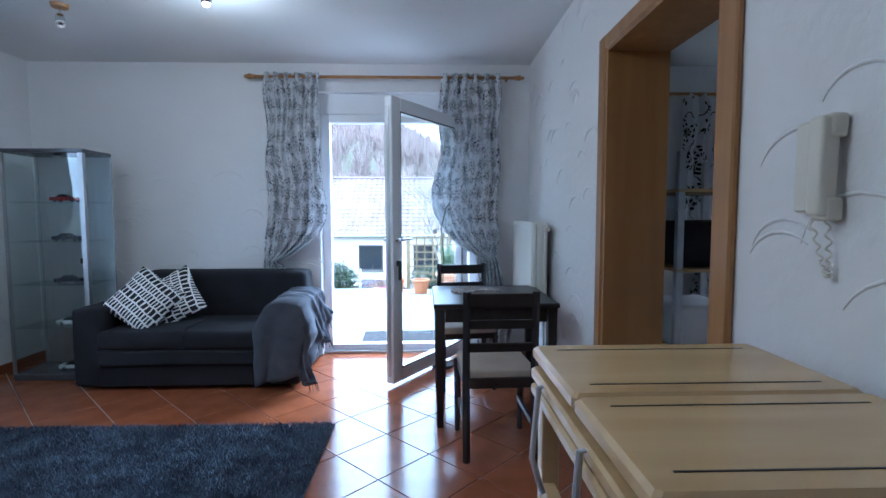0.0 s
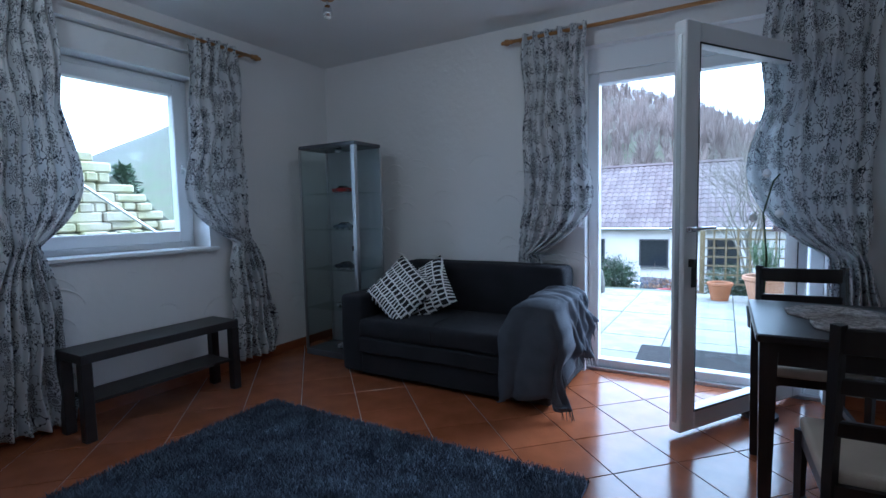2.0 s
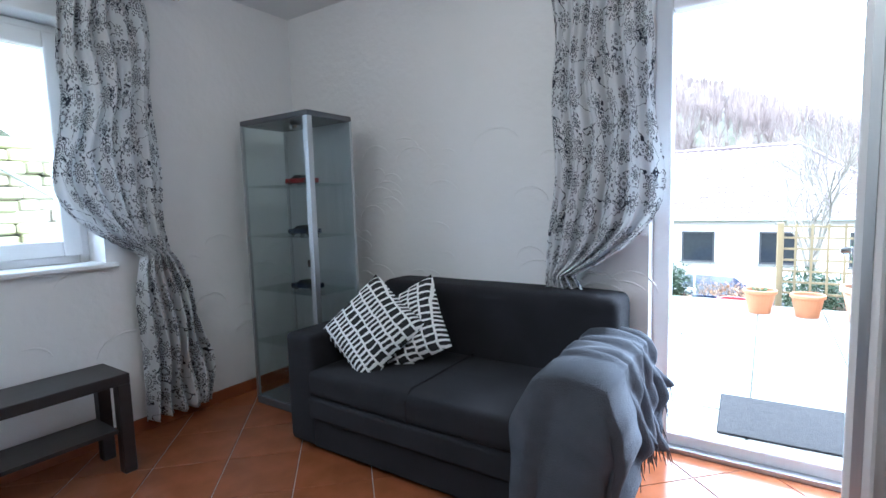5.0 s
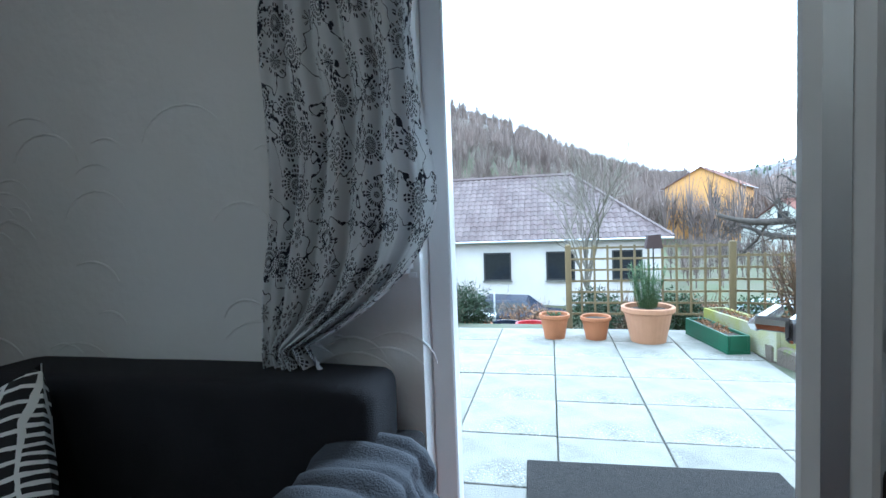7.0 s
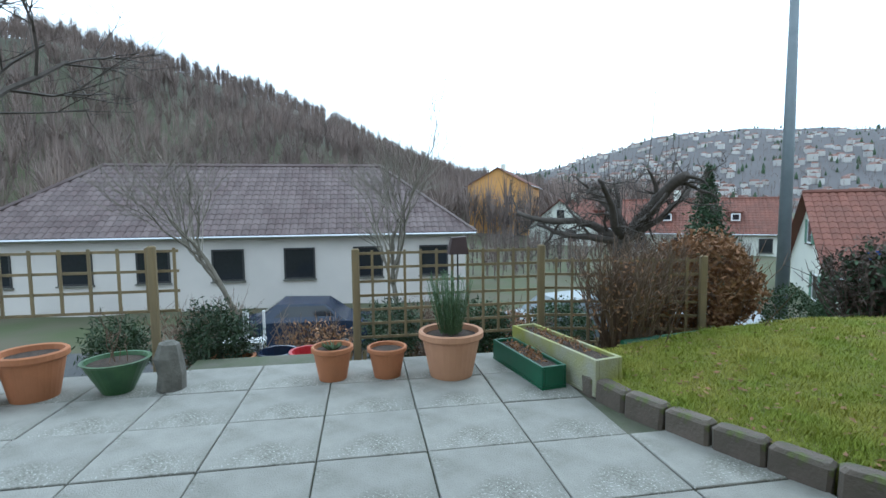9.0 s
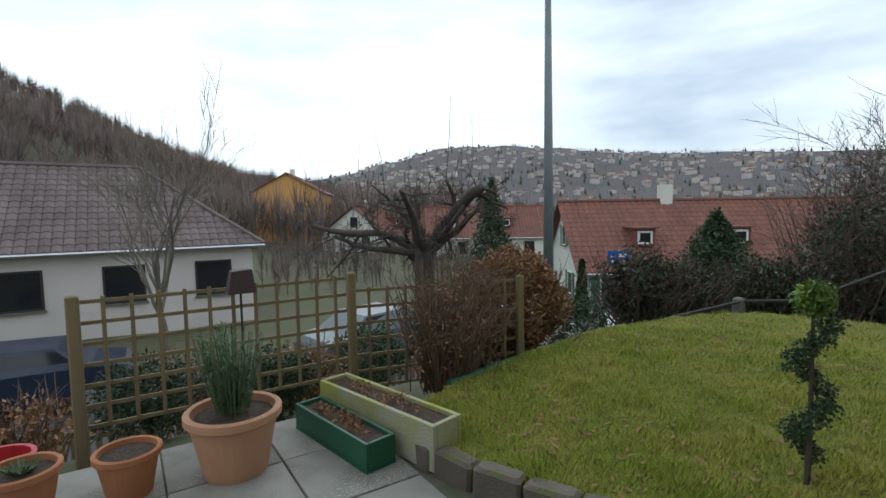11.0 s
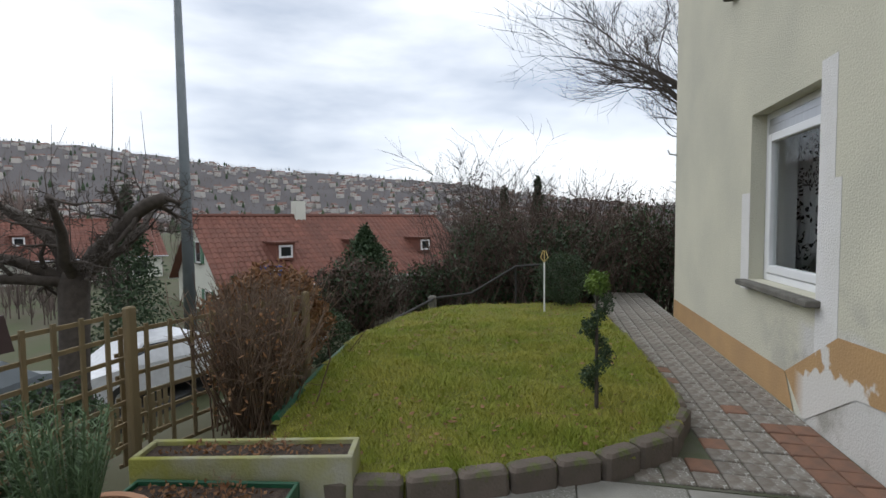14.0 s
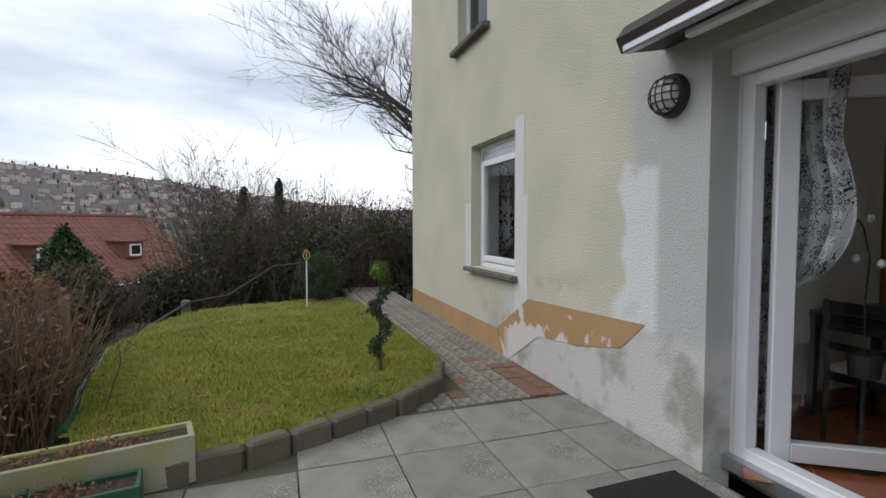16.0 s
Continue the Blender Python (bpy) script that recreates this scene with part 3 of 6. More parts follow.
# window of the next room
w2 = thing("window_2", "white upvc window with a stone sill", "window", kind="structure")
part("window_frame", frame_bars(Mesh(), "y", 5.15, 5.22, 2.49, 3.67, 0.82, 2.29, 0.06), upvc, w2)
part("sash", frame_bars(Mesh(), "y", 5.17, 5.235, 2.56, 3.6, 0.89, 2.1, 0.07), upvc, w2)
part("shutter_slats", Mesh().box(2.55, 5.16, 2.1, 3.61, 5.225, 2.17).box(2.55, 5.16, 2.175, 3.61, 5.22, 2.23), alu, w2, "lowered end of a roller shutter")
part("pane", Mesh().box(2.62, 5.198, 0.95, 3.54, 5.206, 2.04), glass, w2).visible_shadow = False
part("window_sill", Mesh().box(2.42, 5.2, 0.765, 3.74, 5.43, 0.815, bevel=0.008), stone_grey, w2, "grey stone outside sill")
w3 = thing("window_3", "upper floor window with a stone sill", "window", kind="structure")
part("window_frame", frame_bars(Mesh(), "y", 5.16, 5.22, 3.2, 4.15, 3.6, 4.9, 0.08), upvc, w3)
part("pane", Mesh().box(3.28, 5.185, 3.68, 4.07, 5.193, 4.82), dark_window, w3)
part("window_sill", Mesh().box(3.12, 5.2, 3.53, 4.24, 5.43, 3.598, bevel=0.01), stone_grey, w3, "brown stone outside sill")

# terrace door: frame, open leaf, threshold
d1 = thing("door_1", "white upvc terrace door standing open into the room", "door", kind="structure")
fr = frame_bars(Mesh(), "y", 5.05, 5.14, -1.27, 0.13, 0.0, 2.16, 0.075)
part("door_frame", fr, upvc, d1)
part("threshold", Mesh().box(-1.27, 5.0, -0.02, 0.13, 5.05, 0.02).box(-1.33, 5.14, -0.06, 0.15, 5.2, 0.015), alu, d1, "aluminium threshold strip")
part("shutter_box", Mesh().box(-1.268, 5.03, 2.16, 0.128, 5.13, 2.33), upvc, d1, "white roller shutter box front")
part("shutter_box", Mesh().box(-1.33, 5.145, 2.16, 0.15, 5.2, 2.3), upvc, d1, "white shutter box outside")
leaf_at = pose(0.01, 5.03, 0.03, 0, 0, math.degrees(math.atan2(4.1 - 5.03, -0.6 - 0.01)) - 180)
LEAF = 1.11
leaf = part("leaf", frame_bars(Mesh(), "y", -0.035, 0.035, -LEAF, 0, 0, 2.07, 0.105), upvc, d1, "open white glazed door leaf")
leaf.matrix_basis = leaf_at
p = part("pane", Mesh().box(-LEAF + 0.1, -0.006, 0.1, -0.1, 0.006, 1.97), glass, leaf)
p.visible_shadow = False
part("gasket", frame_bars(Mesh(), "y", -0.038, -0.034, -LEAF + 0.098, -0.098, 0.098, 1.972, 0.008), gasket, leaf)
part("edge_fitting", Mesh().box(-LEAF - 0.003, -0.012, 0.05, -LEAF, 0.012, 2.0), alu, leaf, "metal lock strip on the leaf edge")
part("handle", handle_mesh(pose(-LEAF + 0.05, -0.035, 1.05, 0, 0, 0) @ pose(0, 0, 0, 0, -90, 0)), metal, leaf, "chrome lever handle")
part("handle", handle_mesh(pose(-LEAF + 0.05, 0.035, 1.05, 0, 0, 180) @ pose(0, 0, 0, 0, 90, 0)), metal, leaf, "chrome lever handle")
part("key", Mesh().box(-LEAF + 0.04, -0.07, 0.86, -LEAF + 0.06, -0.035, 0.9).box(-LEAF + 0.035, -0.062, 0.76, -LEAF + 0.065, -0.055, 0.86), iron, leaf, "key bunch hanging in the lock")
for z in (0.3, 1.1, 1.8):
    part("hinge", Mesh().tube([(0.075, 5.035, z), (0.075, 5.035, z + 0.1)], 0.012, 10), metal, d1)
belt = thing("shutter_belt_winder", "white plastic shutter belt winder on the door reveal", "belt winder", pose(-1.345, NORTH, 1.165))
wind = Mesh().prism([(-0.062, 0.0), (-0.062, -0.035), (-0.045, -0.052), (0.035, -0.052), (0.055, -0.03), (0.055, 0.0)], -0.085, 0.085)
wind.prism([(-0.05, 0.0), (-0.05, -0.03), (-0.035, -0.042), (0.03, -0.042), (0.045, -0.022), (0.045, 0.0)], 0.085, 0.1)
wind.prism([(-0.05, 0.0), (-0.05, -0.03), (-0.035, -0.042), (0.03, -0.042), (0.045, -0.022), (0.045, 0.0)], -0.1, -0.085)
part("case", wind, upvc, belt)
part("belt", Mesh().box(0.01, -0.02, 0.1, 0.032, -0.017, 1.15), alu, belt, "woven grey shutter belt")
for z in (-0.105, 0.105):
    part("mounting_lug", Mesh().box(0.04, -0.01, z - 0.008, 0.066, -0.001, z + 0.008, bevel=0.002), upvc, belt)
belt2 = thing("shutter_belt_winder", "white plastic shutter belt winder beside the window", "belt winder", pose(WEST, 3.72, 1.22, 0, 0, 90))
part("case", Mesh().box(-0.03, -0.02, -0.1, 0.03, 0, 0.1, bevel=0.012), upvc, belt2)

# timber-lined doorway to the next room
d2 = thing("door_2", "oak-veneered door lining without a leaf", "door frame", kind="structure")
part("jamb", Mesh().box(0.565, 3.02, 0, 0.875, 3.06, 2.1), oak, d2)
part("jamb", Mesh().box(0.565, 2.06, 0, 0.875, 2.1, 2.1), oak, d2)
part("head", Mesh().box(0.565, 2.1, 2.06, 0.875, 3.02, 2.1), oak, d2)
for x0, x1 in ((0.555, 0.579), (0.861, 0.885)):
    part("casing", Mesh().box(x0, 3.045, 0, x1, 3.125, 2.145, bevel=0.006), oak, d2)
    part("casing", Mesh().box(x0, 1.995, 0, x1, 2.075, 2.145, bevel=0.006), oak, d2)
    part("casing", Mesh().box(x0, 2.076, 2.075, x1, 3.044, 2.145, bevel=0.006), oak, d2)


# ---- curtains ----
def curtain_rod(a0, a1, axis, c, z, wall, label):
    rod = thing("curtain_rod", label, "curtain rod", kind="")
    def at(a, dc=0.0, dz=0.0):
        return (a, c + dc, z + dz) if axis == "y" else (c + dc, a, z + dz)
    part("pole", Mesh().tube([at(a0), at(a1)], 0.013, 12), rod_wood, rod, smooth=True)
    for a, s in ((a0, -1), (a1, 1)):
        prof = [(0.0, 0.013), (0.012, 0.02), (0.02, 0.012), (0.035, 0.022), (0.055, 0.024), (0.07, 0.012), (0.08, 0.016), (0.095, 0.004)]
        part("finial", Mesh().tube([at(a + s * d) for d, _ in prof], [r for _, r in prof], 12), rod_wood, rod, smooth=True)
    for a in (a0 + 0.05, a1 - 0.05):
        q = at(a)
        e = (a, wall, z) if axis == "y" else (wall, a, z)
        part("bracket", Mesh().tube([q, e], 0.01, 8), rod_wood, rod)
    return rod


def curtain(axis, c, a0, a1, tie, tie_z, low0, low1, bottom, top, seed, mat, label):
    """A gathered cloth, knotted at tie_z and spreading below it."""
    rnd = random.Random(seed)
    ph = [rnd.uniform(0, 6.3) for _ in range(4)]
    t_tie = (top - tie_z) / (top - bottom)
    def fn(u, v):
        z = top - v * (top - bottom)
        wide = a0 + u * (a1 - a0)
        if v < t_tie:
            s = v / t_tie
            k = max(0.0, (s - 0.45) / 0.55) ** 4
            tight = tie + (u - 0.5) * 0.15
            a = wide * (1 - k) + tight * k
            side = 1 if tie < (a0 + a1) / 2 else -1
            belly = math.sin(math.pi * min(1, max(0, (s - 0.45) / 0.55))) * 0.07
            a += side * belly * (u if side > 0 else 1 - u)
            z -= belly * 0.5 * (u if side > 0 else 1 - u)
            amp = 0.03 * (1 - k) + 0.028 * k
        else:
            s = (v - t_tie) / (1 - t_tie)
            k = min(1, s * 1.5) ** 0.7
            a = (tie + (u - 0.5) * 0.15) * (1 - k) + (low0 + u * (low1 - low0)) * k
            amp = 0.028 + 0.025 * k
        knot = math.exp(-((v - t_tie) / 0.03) ** 2)
        w = math.sin(u * 34 + ph[0] + 0.7 * math.sin(v * 5 + ph[1])) + 0.4 * math.sin(u * 71 + ph[2] + v * 6) + 0.3 * math.sin(v * 31 + u * 9 + ph[3])
        d = amp * w * 0.8 - knot * 0.035 * math.sin(math.pi * u)
        a += 0.012 * math.sin(v * 24 + ph[3] + u * 5)
        return (a, c + d, z) if axis == "y" else (c - d, a, z)
    ob = new("curtain", Mesh().grid(fn, 90, 110, (1.15, 2.4)).data("curtain", mat, True))
    thicken(ob, 0.002)
    tagged(ob, label, "curtain", "floral curtains" if mat == curtain_print else "")
    return ob


curtain_rod(-1.77, 0.42, "y", 4.85, 2.43, NORTH, "turned beech curtain rod above the terrace door")
curtain("y", 4.84, -1.7, -1.24, -1.66, 0.86, -1.76, -1.4, 0.12, 2.46, 11, curtain_print, "white curtain with grey flower print, knotted, by the terrace door")
curtain("y", 4.84, -0.22, 0.3, 0.2, 0.9, 0.12, 0.42, 0.12, 2.46, 12, curtain_print, "white curtain with grey flower print, knotted, by the radiator")
curtain_rod(2.2, 4.02, "x", -3.61, 2.43, WEST, "turned beech curtain rod above the window")
curtain("x", -3.61, 2.4, 2.73, 2.5, 1.05, 2.28, 2.66, 0.04, 2.46, 13, curtain_print, "white curtain with grey flower print, knotted, near the television")
curtain("x", -3.61, 3.5, 3.92, 3.86, 1.0, 3.76, 4.12, 0.08, 2.46, 14, curtain_print, "white curtain with grey flower print, knotted, near the vitrine")


# ---- living room furniture ----
# sofa
so = thing("sofa", "charcoal fabric two-seat sofa bed with block arms", "sofa", pose(-2.06, 4.5, 0))
def soft(x0, y0, z0, x1, y1, z1, b=0.04, puff=0.0):
    bm = bmesh.new()
    bmesh.ops.create_cube(bm, size=1)
    bmesh.ops.scale(bm, vec=(x1 - x0, y1 - y0, z1 - z0), verts=bm.verts)
    bmesh.ops.translate(bm, vec=((x0 + x1) / 2, (y0 + y1) / 2, (z0 + z1) / 2), verts=bm.verts)
    bmesh.ops.bevel(bm, geom=bm.edges[:], offset=b, segments=4, profile=0.6, affect="EDGES")
    bmesh.ops.subdivide_edges(bm, edges=[e for e in bm.edges if e.calc_length() > 0.2], cuts=5, use_grid_fill=True)
    for v in bm.verts:
        u, w = (v.co.x - x0) / (x1 - x0), (v.co.y - y0) / (y1 - y0)
        h = (v.co.z - z0) / (z1 - z0)
        v.co.z += puff * math.sin(math.pi * u) * max(0, math.sin(math.pi * w)) * h
        v.co += noise.noise_vector(v.co * 4) * 0.006
    m = Mesh()
    m.v, m.f = [tuple(v.co) for v in bm.verts], []
    bm.verts.index_update()
    m.f = [tuple(v.index for v in f.verts) for f in bm.faces]
    bm.free()
    return m


part("base", soft(-0.62, -0.4, 0.03, 0.62, 0.36, 0.2, 0.02), sofa_cloth, so, smooth=True)
part("front_panel", soft(-0.62, -0.43, 0.19, 0.62, -0.2, 0.3, 0.02), sofa_cloth, so, "folded mattress layer", smooth=True)
part("seat", soft(-0.62, -0.43, 0.3, 0.62, 0.2, 0.43, 0.04, 0.02), sofa_cloth, so, smooth=True)
part("backrest", soft(-0.63, 0.16, 0.35, 0.72, 0.42, 0.8, 0.06), sofa_cloth, so, smooth=True)
part("arm", soft(-0.8, -0.4, 0.03, -0.6, 0.42, 0.6, 0.035), sofa_cloth, so, smooth=True)
part("arm", soft(0.6, -0.4, 0.03, 0.8, 0.42, 0.6, 0.035), sofa_cloth, so, smooth=True)
part("seam", Mesh().tube([(0.0, -0.434, 0.31), (0.0, -0.432, 0.41), (0.0, -0.38, 0.449), (0.0, 0.15, 0.452)], 0.004, 6), sofa_cloth, so, "centre seam")

def throw_fn(u, v):
    """Draped over the arm: inner fall, top, outer fall, with folds."""
    y = -0.42 + v * 0.66
    s = u * 1.2
    fold = 0.02 * math.sin(v * 19 + 4 * u) + 0.011 * math.sin(v * 43 - 7 * u) + 0.012 * noise.noise(Vector((u * 7, v * 9, 4)))
    if s < 0.2:
        x, z = 0.5 + 0.085 * s / 0.2 + fold * 0.5, 0.462 + s * 0.8
    elif s < 0.46:
        t = (s - 0.2) / 0.26
        x, z = 0.585 + 0.235 * t, 0.622 + 0.02 * math.sin(math.pi * t) + abs(fold) * 0.8
    else:
        t = (s - 0.46) / 0.74
        x, z = 0.826 + 0.05 * t + abs(fold) * (0.6 + 1.6 * t), 0.618 - t * (0.46 - 0.2 * v + 0.07 * math.sin(v * 11))
    if v < 0.3:
        t = (0.3 - v) / 0.3
        z -= (0.5 + 0.07 * math.sin(u * 8)) * t ** 1.3
        y = -0.42 - 0.03 * math.sin(t * 1.57) - 0.05 * abs(math.sin(u * 11 + 1.5 * t)) * t
    return (x, y, max(z, 0.05 + 0.03 * math.sin(u * 9) ** 2))


th = thing("throw_blanket", "grey fringed throw draped over the sofa arm", "blanket", pose(-2.06, 4.5, 0))
cloth = part("cloth", Mesh().grid(throw_fn, 60, 70, (1.3, 0.9)), throw_cloth, th, smooth=True)
thicken(cloth, 0.008)
fringe = Mesh()
for i in range(60):
    q = throw_fn(1.0, 0.14 + i / 70)
    fringe.tube([q, (q[0] + random.uniform(-0.01, 0.02), q[1] + random.uniform(-0.01, 0.01), q[2] - 0.06)], [0.003, 0.001], 4)
part("fringe", fringe, throw_cloth, th, kind="stuff")


def cushion(name_pose, label):
    def side(sgn):
        def fn(u, v):
            x, z = (u - 0.5) * 0.42, (v - 0.5) * 0.42
            e = max(0.0, (1 - (2 * u - 1) ** 4) * (1 - (2 * v - 1) ** 4))
            pinch = 1 - 0.06 * (1 - abs(2 * u - 1)) * abs(2 * v - 1) - 0.06 * (1 - abs(2 * v - 1)) * abs(2 * u - 1)
            return (x * pinch, sgn * (0.07 * e ** 0.5), z * pinch)
        return fn
    ob = thing("cushion", label, "cushion", name_pose, "sofa cushions")
    part("front", Mesh().grid(side(-1), 16, 16, (0.42, 0.42)), cushion_print, ob, smooth=True)
    part("back", Mesh().grid(side(1), 16, 16, (0.42, 0.42)), cushion_print, ob, smooth=True)
    return ob


cushion(pose(-2.47, 4.33, 0.615, -30, 0, 14) @ pose(0, 0, 0, 0, 38, 0), "black and white graphic print cushion standing on its corner")
cushion(pose(-2.335, 4.47, 0.605, -26, 0, -4) @ pose(0, 0, 0, 0, 56, 0), "black and white graphic print cushion leaning on the backrest")

# glass vitrine with model cars
vi = thing("vitrine", "tall glass display cabinet with aluminium edges", "display cabinet", pose(-3.19, 4.52, 0))
VX, VY, VZ = 0.3, 0.17, 1.76
part("base", Mesh().box(-VX, -VY, 0, VX, VY, 0.05, bevel=0.004), grey_glass, vi)
part("top", Mesh().box(-VX, -VY, VZ - 0.03, VX, VY, VZ, bevel=0.004), grey_glass, vi)
for x, y in ((-VX, -VY), (VX, -VY), (VX, VY), (-VX, VY)):
    w = 0.034 if (x > 0 and y < 0) else 0.018
    part("corner_post", Mesh().box(min(x, x - math.copysign(w, x)), min(y, y - math.copysign(w, y)), 0.05, max(x, x - math.copysign(w, x)), max(y, y - math.copysign(w, y)), VZ - 0.03), alu, vi)
part("glass_side", Mesh().box(-VX + 0.004, -VY + 0.02, 0.05, -VX + 0.008, VY - 0.02, VZ - 0.03), vitrine_glass, vi)
part("glass_side", Mesh().box(VX - 0.008, -VY + 0.036, 0.05, VX - 0.004, VY - 0.02, VZ - 0.03), vitrine_glass, vi)
part("glass_door", Mesh().box(-VX + 0.02, -VY + 0.006, 0.055, VX - 0.036, -VY + 0.01, VZ - 0.035), vitrine_glass, vi)
part("back", Mesh().box(-VX + 0.02, VY - 0.012, 0.05, VX - 0.02, VY - 0.004, VZ - 0.03), alu, vi, "grey back panel")
part("lock", Mesh().box(VX - 0.05, -VY - 0.004, 0.9, VX - 0.037, -VY + 0.005, 0.94), iron, vi)
shelf_z = (0.4, 0.73, 1.06, 1.36)
for z in shelf_z:
    part("shelf", Mesh().box(-VX + 0.01, -VY + 0.012, z, VX - 0.01, VY - 0.014, z + 0.006), vitrine_glass, vi)
part("spotlight", Mesh().lathe([(0.03, 0), (0.035, 0.02), (0.02, 0.028)], 14, (0, 0, VZ - 0.058)), metal, vi)


def model_car(x, y, z, rz, paint, label):
    c = thing("model_car", label, "model car", pose(x, y, z, 0, 0, rz), "model cars in the vitrine")
    hull = Mesh().prism([(-0.1, -0.035), (-0.085, -0.042), (0.085, -0.042), (0.1, -0.03), (0.1, 0.03), (0.085, 0.042), (-0.085, 0.042), (-0.1, 0.035)], 0.012, 0.038)
    part("body", hull, paint, c)
    part("cabin", Mesh().add([(-0.06, -0.034, 0.038), (0.035, -0.034, 0.038), (0.035, 0.034, 0.038), (-0.06, 0.034, 0.038), (-0.035, -0.026, 0.06), (0.005, -0.026, 0.06), (0.005, 0.026, 0.06), (-0.035, 0.026, 0.06)], [(0, 1, 5, 4), (1, 2, 6, 5), (2, 3, 7, 6), (3, 0, 4, 7), (4, 5, 6, 7)]), dark_window, c)
    for wx in (-0.06, 0.06):
        for wy in (-0.042, 0.036):
            part("wheel", Mesh().tube([(wx, wy, 0.016), (wx, wy + 0.008, 0.016)], 0.016, 12), iron, c)


red_paint = material("red_model_paint", (0.3, 0.02, 0.02), 0.2, bump=0)
for z, paint, label in ((0.05, car_white, "white model car on the cabinet floor"), (0.406, car_white, "white model car on a glass shelf"), (0.736, car_blue, "dark model car on a glass shelf"), (1.066, car_blue, "black model car on a glass shelf"), (1.366, red_paint, "dark red model car on a glass shelf")):
    model_car(-3.13, 4.5, z, 8, paint, label)

# bench under the window
be = thing("bench", "black-brown low bench with a lower shelf", "bench", pose(-3.44, 3.07, 0))
part("top", Mesh().box(-0.14, -0.48, 0.43, 0.14, 0.48, 0.48, bevel=0.003), dark_grain, be)
part("shelf", Mesh().box(-0.12, -0.42, 0.2, 0.12, 0.42, 0.218), dark_grain, be)
for x in (-0.14, 0.085):
    for y in (-0.48, 0.425):
        part("leg", Mesh().box(x, y, 0, x + 0.055, y + 0.055, 0.43, bevel=0.003), dark_grain, be)

# television and its stand, across the corner
tvp = pose(-3.2, 1.76, 0, 0, 0, math.degrees(math.atan2(0.52, -0.67)) - 180)
st = thing("tv_stand", "three-tier grey board stand with chrome tube posts", "tv stand", tvp)
tier = [(-0.4, 0.08), (-0.34, -0.18), (-0.1, -0.24), (0.12, -0.24), (0.35, -0.18), (0.4, 0.08), (0.22, 0.2), (-0.22, 0.2)]
tier = [(-x, -y) for x, y in tier]
for z in (0.1, 0.36, 0.62):
    part("shelf", Mesh().prism(tier, z, z + 0.022), grey_glass, st)
for x, y in ((-0.3, 0.14), (0.3, 0.14), (0, -0.16)):
    part("post", Mesh().tube([(x, y, 0), (x, y, 0.62)], 0.022 if y > 0 else 0.05, 16), metal, st, smooth=True)
tv = thing("television", "flat black television switched off", "television", tvp @ pose(-0.07, 0, 0.642))
part("case", Mesh().box(-0.37, -0.02, 0.035, 0.37, 0.025, 0.49, bevel=0.006), plastic_black, tv)
part("screen", Mesh().box(-0.36, 0.0255, 0.05, 0.36, 0.0275, 0.48), screen, tv)
for x in (-0.29, 0.29):
    part("foot", Mesh().tube([(x, -0.09, 0.006), (x, 0, 0.035), (x, 0.1, 0.006)], 0.007, 6), metal, tv)
rc = thing("remote_control", "black remote control lying on the stand", "remote control", tvp @ pose(-0.16, 0.14, 0.642, 0, 0, 70))
part("case", Mesh().box(-0.02, -0.08, 0, 0.02, 0.08, 0.018, bevel=0.006), plastic_black, rc)
dsc = thing("cable_coil", "small coil of white cable on the stand", "cable", tvp @ pose(0.03, 0.14, 0.645))
part("coil", Mesh().tube([(0.035 * math.cos(k * 0.7), 0.035 * math.sin(k * 0.7), 0.004 + k * 0.0008) for k in range(28)], 0.003, 6), upvc, dsc)
skt = thing("wall_socket", "white double wall socket with plugged cable", "socket", pose(-2.9, SOUTH, 0.3))
part("plate", Mesh().box(-0.04, 0, -0.08, 0.04, 0.012, 0.08, bevel=0.004), upvc, skt)
part("plug", Mesh().box(-0.02, 0.012, 0.01, 0.02, 0.05, 0.06, bevel=0.006), plastic_black, skt)
part("cable", Mesh().tube([(0, 0.045, 0.03), (-0.04, 0.06, -0.1), (-0.1, 0.04, -0.28), (-0.22, 0.06, -0.29)], 0.004, 6), plastic_black, skt)

# rug with pile
RX0, RX1, RY0, RY1 = -2.87, -0.88, 2.1, 3.46
rug = thing("rug", "blue-grey shaggy pile rug on the tiled floor", "rug", pose(0, 0, 0))
part("backing", Mesh().box(RX0, RY0, 0, RX1, RY1, 0.012, bevel=0.004), rug_pile, rug)
rnd = random.Random(21)
pile = Mesh()
for _ in range(52000):
    x, y = rnd.uniform(RX0, RX1), rnd.uniform(RY0, RY1)
    a, l = rnd.uniform(0, 6.3), rnd.uniform(0.008, 0.02)
    n = noise.noise(Vector((x * 3, y * 3, 0)))
    dx, dy = l * math.cos(a + n * 3), l * math.sin(a + n * 3)
    ex, ey = 0.004 * math.sin(a), -0.004 * math.cos(a)
    k = len(pile.v)
    pile.v += [(x - ex, y - ey, 0.011), (x + ex, y + ey, 0.011), (x + dx, y + dy, 0.03 + rnd.uniform(0, 0.012))]
    pile.f.append((k, k + 1, k + 2))
part("pile", pile, rug_pile, rug, "tufted blue-grey pile", kind="stuff")

